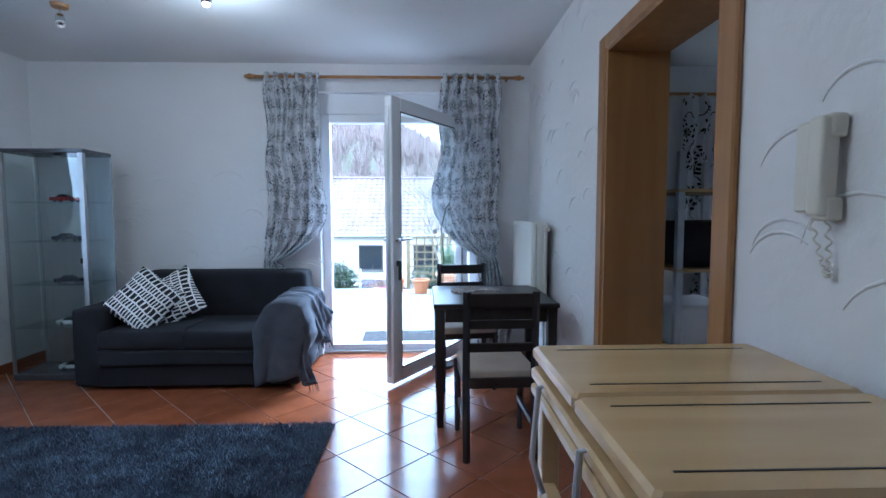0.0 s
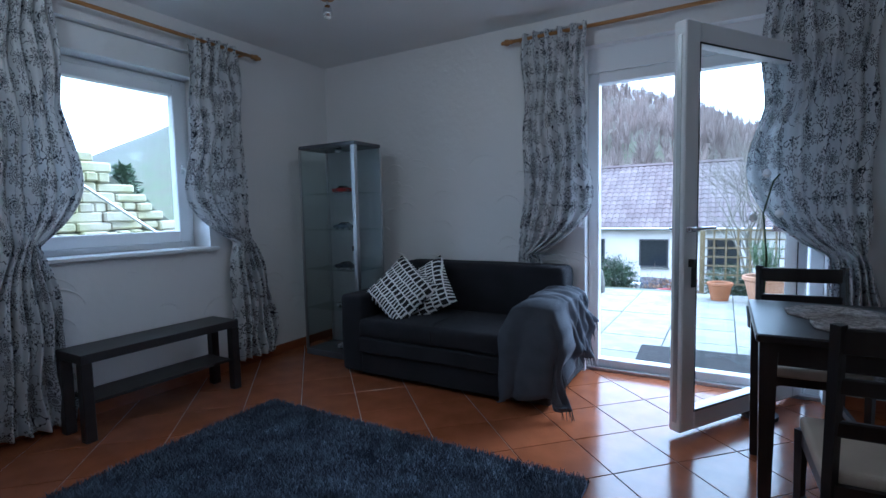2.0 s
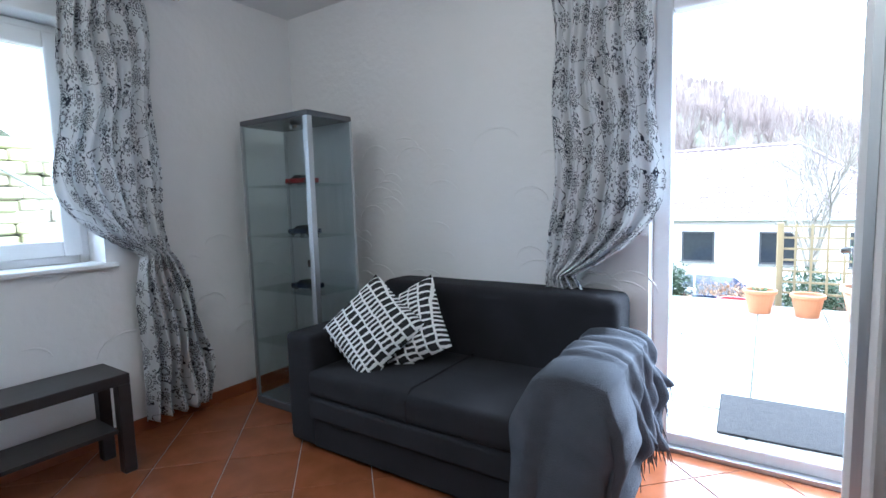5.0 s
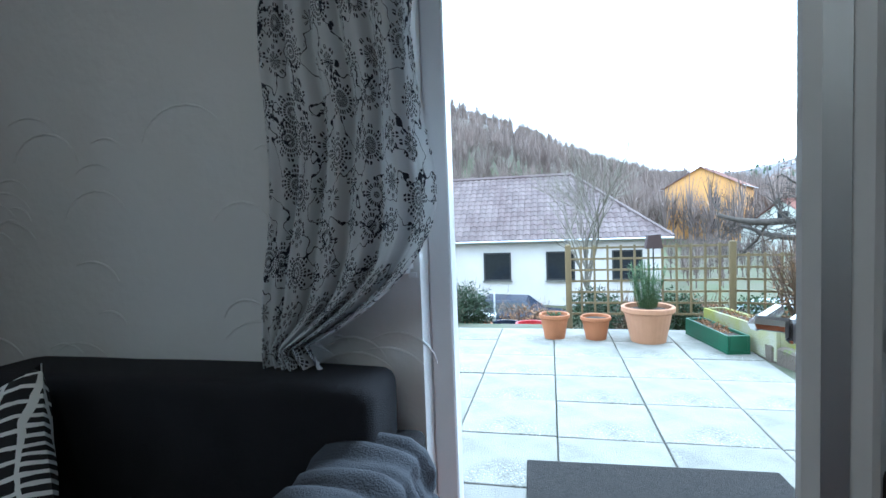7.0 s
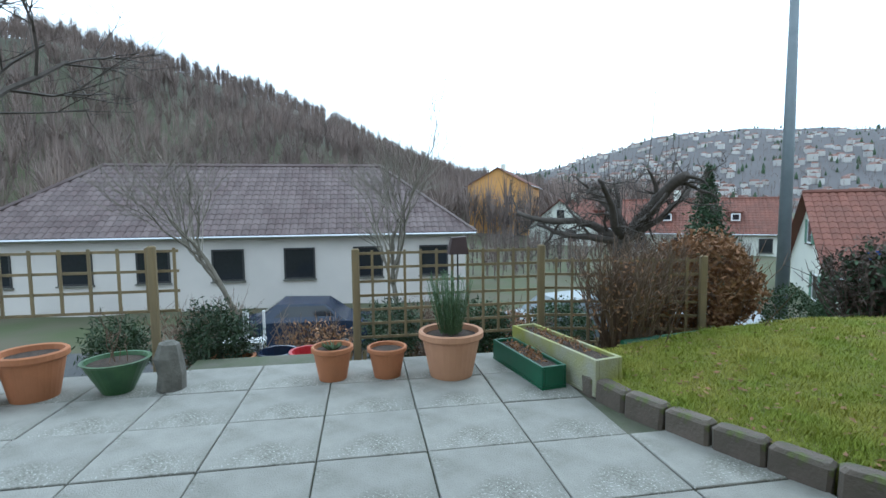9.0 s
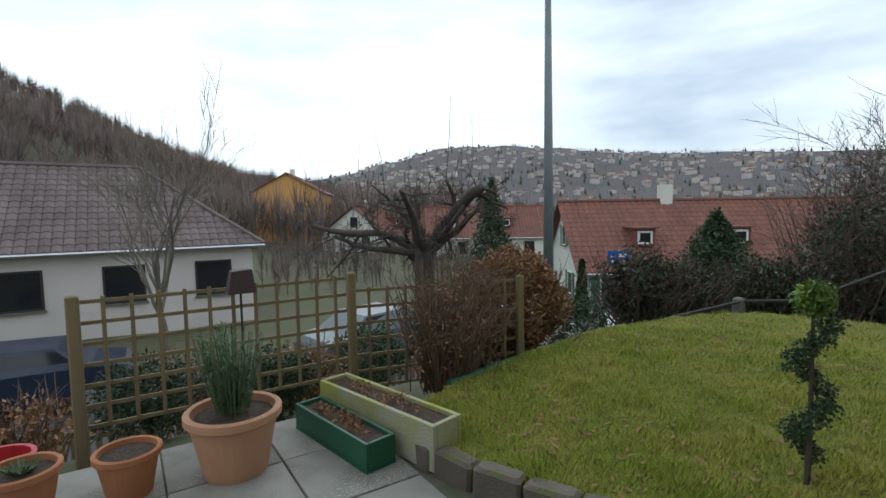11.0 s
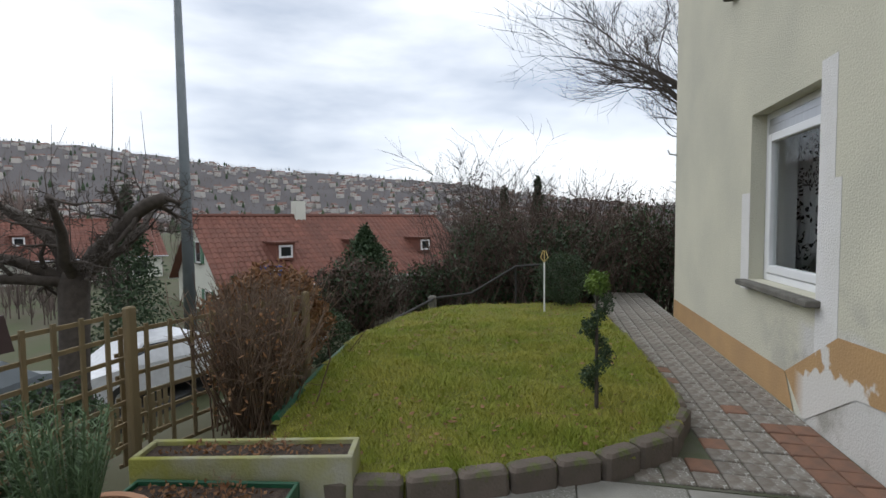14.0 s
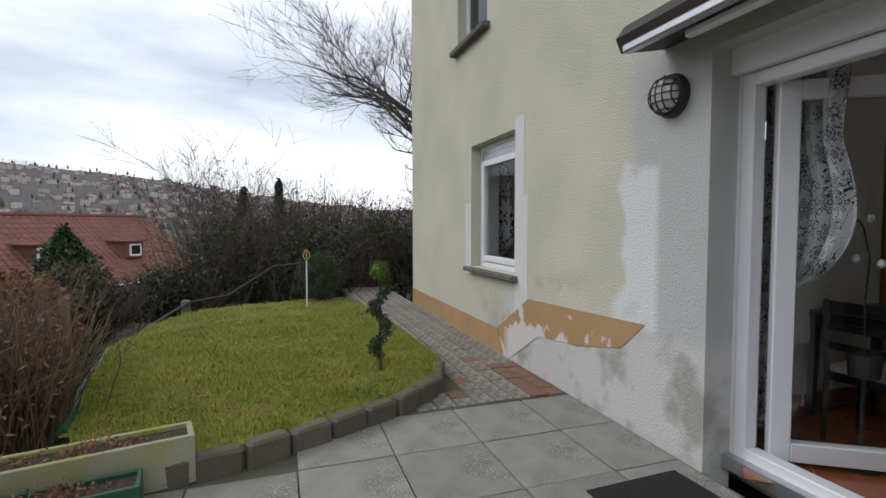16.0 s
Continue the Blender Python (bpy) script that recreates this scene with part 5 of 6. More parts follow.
stn = thing("standing_stone", "upright rough grey stone beside the pots", "stone", pose(-2.03, 8.8, TZ))
part("stone", Mesh().tube([(0, 0, 0), (0.01, 0, 0.12), (-0.01, 0, 0.24), (0, 0, 0.34), (0, 0, 0.36)], [0.1, 0.095, 0.1, 0.07, 0.03], 9), stone_grey, stn)


def trough(x, y, rz, l, w, h, mat, label, thick=0.02, dry=True):
    t = thing("plant_trough", label, "plant trough", pose(x, y, TZ, 0, 0, rz), "plant troughs")
    m = Mesh().box(-w / 2, -l / 2, 0, w / 2, l / 2, 0.02)
    for a, b, c, d in ((-w / 2, -l / 2, -w / 2 + thick, l / 2), (w / 2 - thick, -l / 2, w / 2, l / 2), (-w / 2 + thick, -l / 2, w / 2 - thick, -l / 2 + thick), (-w / 2 + thick, l / 2 - thick, w / 2 - thick, l / 2)):
        m.box(a, b, 0.02, c, d, h, bevel=0.004)
    part("box", m, mat, t)
    part("soil", Mesh().box(-w / 2 + thick, -l / 2 + thick, 0.02, w / 2 - thick, l / 2 - thick, h - 0.025), soil, t)
    r2 = random.Random(int(x * 100))
    part("dry_growth", twiggy(leafy(Mesh(), (0, 0, h), (w * 0.4, l * 0.45, 0.03), 160, r2, 0.03, 0.008), r2, (0, -l * 0.1, h - 0.03), 0.1, 0.1, 10, 0.002), dry_leaf, t, kind="stuff")
    return t


trough(0.66, 8.66, 10, 0.82, 0.2, 0.17, green_plastic, "long green plastic trough with soil")
trough(0.93, 8.62, 13, 1.12, 0.23, 0.26, moss_concrete, "mossy concrete trough with withered plants", 0.03)

# trellis fences with posts
def trellis(x0, x1, y, z0, z1, nx, nz, posts, label, rz=0.0):
    f = thing("trellis_fence", label, "fence", pose(x0, y, 0, 0, 0, rz), "trellis fences")
    for i in range(nx + 1):
        x = (x1 - x0) * i / nx
        part("upright_slat", Mesh().box(x - 0.012, -0.01, z0, x + 0.012, 0.004, z1 + 0.03), old_wood, f)
    for j in range(nz + 1):
        z = z0 + (z1 - z0) * j / nz
        part("cross_slat", Mesh().box(-0.03, 0.005, z - 0.012, x1 - x0 + 0.03, 0.018, z + 0.012), old_wood, f)
    for x in posts:
        part("post", Mesh().box(x - x0 - 0.035, -0.06, height(x, y) - 0.1, x - x0 + 0.035, -0.012, z1 + 0.05, bevel=0.01), old_wood, f)


trellis(-0.68, 1.13, 9.55, 0.05, 0.84, 12, 6, (-0.68, 1.1), "weathered wooden trellis between two posts")
trellis(1.13, 2.7, 9.62, -0.1, 0.72, 10, 6, (2.68,), "weathered wooden trellis running on behind the shrubs", -14)
trellis(-4.3, -2.25, 9.6, 0.37, 0.9, 9, 3, (-3.7, -2.42), "weathered wooden trellis panel on posts")
fd = thing("bird_feeder", "dark hanging bird feeder on a stick", "bird feeder", pose(0.25, 9.4, 0))
part("stick", Mesh().tube([(0, 0, -0.4), (0, 0, 0.84)], 0.008, 6), iron, fd)
part("box", Mesh().add([(-0.09, -0.07, 0.83), (0.09, -0.07, 0.83), (0.09, 0.07, 0.83), (-0.09, 0.07, 0.83), (-0.06, -0.05, 0.98), (0.07, -0.05, 0.99), (0.07, 0.05, 0.99), (-0.06, 0.05, 0.98)], [(3, 2, 1, 0), (4, 5, 6, 7), (0, 1, 5, 4), (1, 2, 6, 5), (2, 3, 7, 6), (3, 0, 4, 7)]), material("dark_slate", (0.06, 0.035, 0.035), 0.7), fd)

# low palings and garden clutter behind the terrace
pal = thing("paling_fence", "low weathered paling fence below the terrace", "fence", pose(0, 0, 0))
for i in range(60):
    x = -2.2 + i * 0.11
    z = height(x, 12.3)
    part("paling", Mesh().box(x, 12.3, z, x + 0.06, 12.32, z + 0.75), old_wood, pal)
for z in (0.2, 0.55):
    part("rail", Mesh().box(-2.2, 12.322, height(0, 12.3) + z, 4.4, 12.345, height(0, 12.3) + z + 0.05), old_wood, pal)
rnd = random.Random(9)
for x, y, m, l in ((-1.15, 9.9, red_plastic, "red plastic tub in the garden"), (-1.5, 10.1, car_blue, "dark blue tarpaulin bundle in the garden"), (-1.85, 9.8, terracotta, "terracotta bowl on the garden table")):
    z = height(x, y)
    t = thing("garden_tub", l, "tub", pose(x, y, z))
    part("tub", Mesh().lathe([(0.14, 0), (0.2, 0.16), (0.21, 0.2), (0.18, 0.2), (0.15, 0.04)], 16), m, t)
for x in (-1.95, -1.78):
    gc = thing("garden_chair", "white slatted garden chair", "chair", pose(x, 10.3, height(x, 10.3)), "garden chairs")
    part("seat", Mesh().box(-0.12, -0.12, 0.3, 0.12, 0.12, 0.33), sign_white, gc)
    for a in (-0.1, 0.1):
        part("leg", Mesh().box(a - 0.012, -0.11, 0, a + 0.012, -0.08, 0.3), sign_white, gc)
        part("back_leg", Mesh().box(a - 0.012, 0.09, 0, a + 0.012, 0.12, 0.62), sign_white, gc)


# shrubs and trees
def shrub(name, x, y, z, size, mat, count, seed, label, leaf=(0.05, 0.012), twigs=0, shell=0.5, h=None):
    s = thing(name, label, "shrub", pose(x, y, z))
    r2 = random.Random(seed)
    if count:
        part("leaves", leafy(Mesh(), (0, 0, size[2]), size, count, r2, *leaf, shell=shell), mat, s)
    if twigs:
        part("stem_cluster", twiggy(Mesh(), r2, (0, 0, 0), h or size[2] * 1.9, max(size[0], size[1]) * 0.9, twigs, 0.007), twig, s, kind="stuff")
    else:
        part("stem", Mesh().tube([(0, 0, -0.2), (0, 0, size[2])], [0.04, 0.02], 6), bark, s)
    return s


shrub("twiggy_shrub", 1.75, 9.15, -0.1, (0.45, 0.4, 0.5), dry_leaf, 500, 41, "bare brown multi-stemmed shrub beside the trough", (0.05, 0.008), 150, 0.3, 1.05)
shrub("twiggy_shrub", 2.3, 9.5, -0.15, (0.45, 0.4, 0.5), dry_leaf, 900, 42, "bare brown shrub with some dry leaves", (0.05, 0.01), 120, 0.3, 1.1)
shrub("hedge_shrub", 3.1, 9.85, -0.3, (0.75, 0.6, 0.66), dry_leaf, 9000, 43, "clipped beech shrub with curled brown leaves", (0.075, 0.014), 60, 0.72)
shrub("box_shrub", 4.15, 9.75, -0.45, (0.36, 0.34, 0.42), evergreen, 5000, 44, "small rounded dark green box shrub", (0.03, 0.009), 0, 0.7)
shrub("box_shrub", 6.55, 6.95, 0.0, (0.5, 0.48, 0.47), evergreen, 7000, 45, "rounded dark evergreen shrub by the path", (0.03, 0.01), 0, 0.65)
shrub("juniper_shrub", -2.0, 9.9, -0.4, (0.45, 0.35, 0.42), evergreen, 4500, 46, "spreading green juniper behind the trellis", (0.06, 0.007), 0, 0.3)
shrub("juniper_shrub", -2.9, 9.95, -0.4, (0.4, 0.3, 0.36), evergreen, 3000, 47, "spreading green juniper behind the pots", (0.06, 0.007), 0, 0.3)
shrub("juniper_shrub", 0.6, 9.9, -0.35, (0.4, 0.3, 0.35), evergreen, 2600, 48, "low green shrub behind the trellis", (0.05, 0.01), 0, 0.3)

shrub("juniper_shrub", -0.3, 10.4, -0.5, (0.5, 0.4, 0.4), evergreen, 3600, 49, "spreading green juniper below the terrace", (0.06, 0.008), 0, 0.3)
shrub("twiggy_shrub", 1.0, 10.5, -0.55, (0.55, 0.4, 0.35), dry_leaf, 900, 50, "withered perennials behind the trellis", (0.06, 0.012), 90, 0.3, 0.7)
shrub("twiggy_shrub", 0.2, 11.2, -0.8, (0.6, 0.5, 0.4), twig, 900, 52, "bare brown bush below the terrace", (0.06, 0.01), 110, 0.3, 0.9)
shrub("twiggy_shrub", -1.2, 11.0, -0.75, (0.6, 0.5, 0.35), dry_leaf, 800, 53, "withered brown perennials in the bed", (0.06, 0.012), 90, 0.3, 0.7)
shrub("box_shrub", 2.2, 11.6, -1.0, (0.6, 0.5, 0.5), evergreen, 4200, 54, "dark green shrub below the lawn", (0.05, 0.014), 0, 0.5)
shrub("twiggy_shrub", -2.6, 11.2, -0.8, (0.7, 0.5, 0.45), twig, 900, 55, "bare brown bush beyond the pots", (0.06, 0.01), 110, 0.3, 0.95)

tp = thing("topiary", "thin spiral-trained evergreen with a bright top", "shrub", pose(2.2, 6.78, 0.1))
part("stem", Mesh().tube([(0, 0, -0.1), (0.01, 0, 0.3), (-0.01, 0, 0.9)], [0.015, 0.012, 0.006], 6), bark, tp)
r2 = random.Random(8)
tl = Mesh()
for k in range(13):
    a = k * 0.95
    leafy(tl, (0.06 * math.cos(a), 0.06 * math.sin(a), 0.1 + k * 0.052), (0.07, 0.07, 0.055), 170, r2, 0.024, 0.007, 0.2)
part("spiral", tl, evergreen, tp, "dark green spiral foliage")
part("crown", leafy(Mesh(), (0, 0, 0.84), (0.1, 0.1, 0.1), 1100, r2, 0.026, 0.007, 0.2), bright_leaf, tp, "yellow-green top growth")


def tree(name, x, y, z, h, seed, label, spread=0.5, levels=4, r0=None, fork=0.35, first=3, kids=3, mat=None, lean=(0, 0), droop=0.0):
    """A tapered trunk with forking limbs and twigs."""
    r2 = random.Random(seed)
    t = thing(name, label, "tree", pose(x, y, z))
    trunk, limbs = Mesh(), Mesh()
    r0 = r0 or h * 0.022
    def grow(p, d, l, r, lev, mesh):
        pts, rad = [p], [r]
        q, dd = p.copy(), d.copy()
        n = 5 if lev < 3 else 3
        for i in range(n):
            dd = (dd + Vector((r2.gauss(0, 1), r2.gauss(0, 1), r2.gauss(0, 0.6) - droop * lev)) * 0.14).normalized()
            q = q + dd * l / n
            pts.append(q.copy())
            rad.append(r * (1 - 0.55 * (i + 1) / n))
        mesh.tube(pts, rad, 7 if lev == 0 else (5 if lev < 2 else 3), False)
        if lev >= levels:
            return
        for k in range(first + 2 if lev == 0 else kids):
            s = r2.uniform(fork, 1) if lev == 0 else r2.uniform(0.3, 1)
            i = min(n - 1, int(s * n))
            b = pts[i].lerp(pts[i + 1], s * n - i)
            side = Vector((r2.gauss(0, 1), r2.gauss(0, 1), r2.gauss(0, 0.5))).normalized()
            nd = (dd * (1 - spread) + side * spread + Vector((0, 0, 0.18))).normalized()
            grow(b, nd, l * r2.uniform(0.5, 0.8), max(rad[i] * 0.62, 0.006), lev + 1, limbs)
    grow(Vector((0, 0, -0.3)), Vector((lean[0], lean[1], 1)).normalized(), h * 0.55, r0, 0, trunk)
    part("trunk", trunk, mat or bark, t, smooth=True)
    part("crown", limbs, mat or bark, t, "bare winter branches")
    return t


def gnarled(mesh, r2, p, d, l, r, lift, shoots, lev=0):
    """A crooked limb with side branches, and upright shoots kept apart."""
    pts, rad, q, dd = [Vector(p)], [r], Vector(p), Vector(d).normalized()
    n = 7 if lev == 0 else 5
    for i in range(n):
        dd = (dd + Vector((r2.gauss(0, 0.22), r2.gauss(0, 0.22), r2.gauss(0, 0.2) + lift))).normalized()
        q = q + dd * l / n
        pts.append(q.copy())
        rad.append(r * (1 - (0.42 if lev == 0 else 0.7) * (i + 1) / n) * r2.uniform(0.88, 1.18))
    mesh.tube(pts, rad, 7 if lev < 2 else 4)
    if lev == 3:
        return
    for i in range(1, n + 1):
        for _ in range(2 if lev == 1 else 1):
            side = dd.cross(Vector((r2.gauss(0, 1), r2.gauss(0, 1), r2.gauss(0, 1)))).normalized()
            gnarled(mesh, r2, pts[i], dd * 0.4 + side, l * r2.uniform(0.28, 0.5), max(rad[i] * 0.42, 0.006), lift * 0.6, shoots, lev + 1)
        if lev < 2 and r2.random() < 0.1:
            h = r2.uniform(0.6, 1.7)
            b = pts[i]
            shoots.tube([b, b + Vector((r2.gauss(0, 0.07), r2.gauss(0, 0.07), h * 0.5)), b + Vector((r2.gauss(0, 0.2), r2.gauss(0, 0.2), h))], [0.009, 0.006, 0.002], 4, False)


AX, AY = 4.5, 14.0
apple = thing("apple_tree", "old pruned apple tree with thick bare limbs and whippy shoots", "tree", pose(AX, AY, height(AX, AY), 0, 0, -30))
r2 = random.Random(4)
fork = 0.55 - height(AX, AY)
part("trunk", Mesh().tube([(0.1, 0, -0.3), (0.05, 0.05, 0.8), (-0.05, 0, 1.7), (0.0, 0, fork), (0.02, 0, fork + 0.15)], [0.26, 0.21, 0.19, 0.2, 0.15], 10), bark, apple, smooth=True)
whips = Mesh()
for d, l, r, lift in (((0.75, 0.0, 1.0), 1.9, 0.15, 0.03), ((-0.25, 0.1, 1.3), 1.5, 0.125, 0.02), ((-1.0, -0.1, 0.4), 2.6, 0.09, 0.0), ((-0.9, 0.5, 0.15), 2.4, 0.08, -0.02), ((0.4, -0.8, 0.5), 1.7, 0.08, 0.02), ((1.0, 0.4, 0.5), 2.0, 0.07, 0.0)):
    limb = Mesh()
    gnarled(limb, r2, (0, 0, fork), d, l, r, lift, whips)
    part("limb", limb, bark, apple, smooth=True)
part("whippy_growth", whips, bark, apple, "thin upright shoots", kind="stuff")
tree("street_tree", -4.3, 21.5, height(-4.3, 21.5), 7.2, 5, "slender pollarded street tree before the long house", 0.35, 4, 0.11, 0.45, 5, 4, mat=street_bark)
tree("street_tree", 0.3, 21.0, height(0.3, 21), 6.8, 6, "slender pollarded street tree before the long house", 0.35, 4, 0.11, 0.45, 5, 4, mat=street_bark)
tree("birch_tree", -6.6, 12.2, height(-6.6, 12.2), 9.0, 7, "tall tree with hanging bare twigs beside the terrace", 0.6, 4, 0.16, 0.4, 4, 4, droop=0.06, lean=(0.12, -0.1))
tree("large_tree", 16.0, -0.9, height(16, -0.9), 12.0, 8, "tall spreading bare tree beyond the house corner", 0.46, 5, 0.26, 0.12, 6, 5)
tree("garden_tree", 16.0, 7.3, height(16, 7.3), 7.6, 9, "bare garden tree behind the hedge", 0.55, 5, 0.14, 0.3, 4, 4)
tree("garden_tree", 12.5, 4.8, height(12.5, 4.8), 5.2, 10, "bare garden tree near the house corner", 0.6, 5, 0.1, 0.3, 4, 4)


def thicket(x, y, z, size, seed, label, mix=0.25):
    s = thing("thicket", label, "shrubs", pose(x, y, z), "hedge thicket beyond the lawn")
    r2 = random.Random(seed)
    part("stem_tangle", twiggy(Mesh(), r2, (0, 0, -0.3), size[2] * 2.0, max(size[0], size[1]), 170, 0.012, 0.5), hedge_twig, s, kind="stuff")
    part("dry_foliage", leafy(Mesh(), (0, 0, size[2]), size, int(3400 * (1 - mix)), r2, 0.08, 0.016, 0.2), hedge_twig, s)
    part("green_foliage", leafy(Mesh(), (0, 0, size[2] * 0.8), size, int(6500 * mix), r2, 0.09, 0.025, 0.3), evergreen, s)


for i, (x, y, sx, sz, mx) in enumerate(((8.6, 7.0, 1.2, 0.9, 0.6), (9.2, 8.6, 1.3, 1.1, 0.4), (9.4, 9.9, 1.0, 0.6, 0.5), (9.6, 5.4, 1.3, 1.15, 0.6), (10.6, 6.9, 1.5, 1.6, 0.4), (11.0, 8.8, 1.5, 1.75, 0.4), (7.6, 10.6, 0.8, 0.4, 0.5), (12.4, 9.6, 1.4, 1.3, 0.4), (13.0, 6.6, 1.8, 2.0, 0.4), (6.2, 10.4, 0.8, 0.5, 0.3), (9.0, 4.4, 1.0, 0.8, 0.5))):
    thicket(x, y, height(x, y) + 0.1, (sx, sx * 0.8, sz * 1.3), 60 + i, "tangled winter thicket with some evergreen", mx)


def conifer(name, x, y, h, r, seed, label, round_top=False):
    s = thing(name, label, "tree", pose(x, y, height(x, y)))
    r2 = random.Random(seed)
    part("trunk", Mesh().tube([(0, 0, -0.2), (0, 0, h * 0.9)], [h * 0.02, 0.01], 6), bark, s)
    m = Mesh()
    for k in range(26):
        f = k / 25
        rr = r * ((1 - f) ** 0.8 if not round_top else math.sin(math.pi * (0.12 + 0.85 * f)))
        leafy(m, (0, 0, h * (0.08 + 0.9 * f)), (rr, rr, h * 0.07), 420 if round_top else 260, r2, 0.14, 0.03, 0.35)
    part("crown", m, evergreen, s)


conifer("yew_tree", 13.2, 12.9, 4.0, 1.6, 71, "dark rounded evergreen before the red-roofed house", True)
conifer("spruce_tree", 9.9, 18.6, 5.2, 1.9, 72, "dark spruce near the tall pole")
conifer("cypress_tree", 14.6, 7.6, 5.5, 0.9, 73, "slim dark conifer in the hedge")
conifer("cypress_tree", 14.0, 8.6, 5.2, 0.85, 74, "slim dark conifer in the hedge")
conifer("cypress_tree", 13.9, 18.2, 2.4, 0.4, 75, "small conifer beside the gable")
conifer("spruce_tree", -7.9, 5.2, 2.0, 0.9, 76, "young green spruce outside the window")

# garden lamp and handrail
gl = thing("garden_finial", "white stake with a gilded crown finial", "garden ornament", pose(5.84, 7.21, 0.0))
part("stake", Mesh().tube([(0, 0, -0.1), (0, 0, 0.78)], 0.012, 8), sign_white, gl)
for k in range(6):
    a = k * math.pi / 3
    part("crown_rib", Mesh().tube([(0, 0, 0.78), (0.06 * math.cos(a), 0.06 * math.sin(a), 0.85), (0.02 * math.cos(a), 0.02 * math.sin(a), 0.95)], 0.007, 5), gold, gl)
hr = thing("handrail", "dark iron handrail along the lawn edge", "handrail", pose(0, 0, 0))
rail_pts = [(4.0, 9.35, -0.15), (5.0, 9.15, 0.08), (6.1, 8.9, 0.18), (6.6, 8.4, 0.2), (6.9, 7.7, 0.62), (6.85, 6.8, 0.7)]
part("rail", Mesh().tube(rail_pts, 0.02, 8), iron, hr)
part("post", Mesh().box(6.04, 8.88, -0.5, 6.16, 9.0, 0.22, bevel=0.02), stone_grey, hr, "rough stone post")
for q in (rail_pts[1], rail_pts[4]):
    part("post", Mesh().tube([(q[0], q[1], -0.6), q], 0.015, 6), iron, hr)
eg = thing("lawn_edging", "green plastic edging strip along the lawn", "edging", pose(0, 0, 0))
for (x0, y0), (x1, y1) in (((1.62, 8.9), (2.6, 9.1)), ((2.6, 9.1), (3.9, 9.3))):
    part("strip", Mesh().tube([(x0, y0, 0.05), (x1, y1, 0.05)], 0.03, 6), green_plastic, eg)


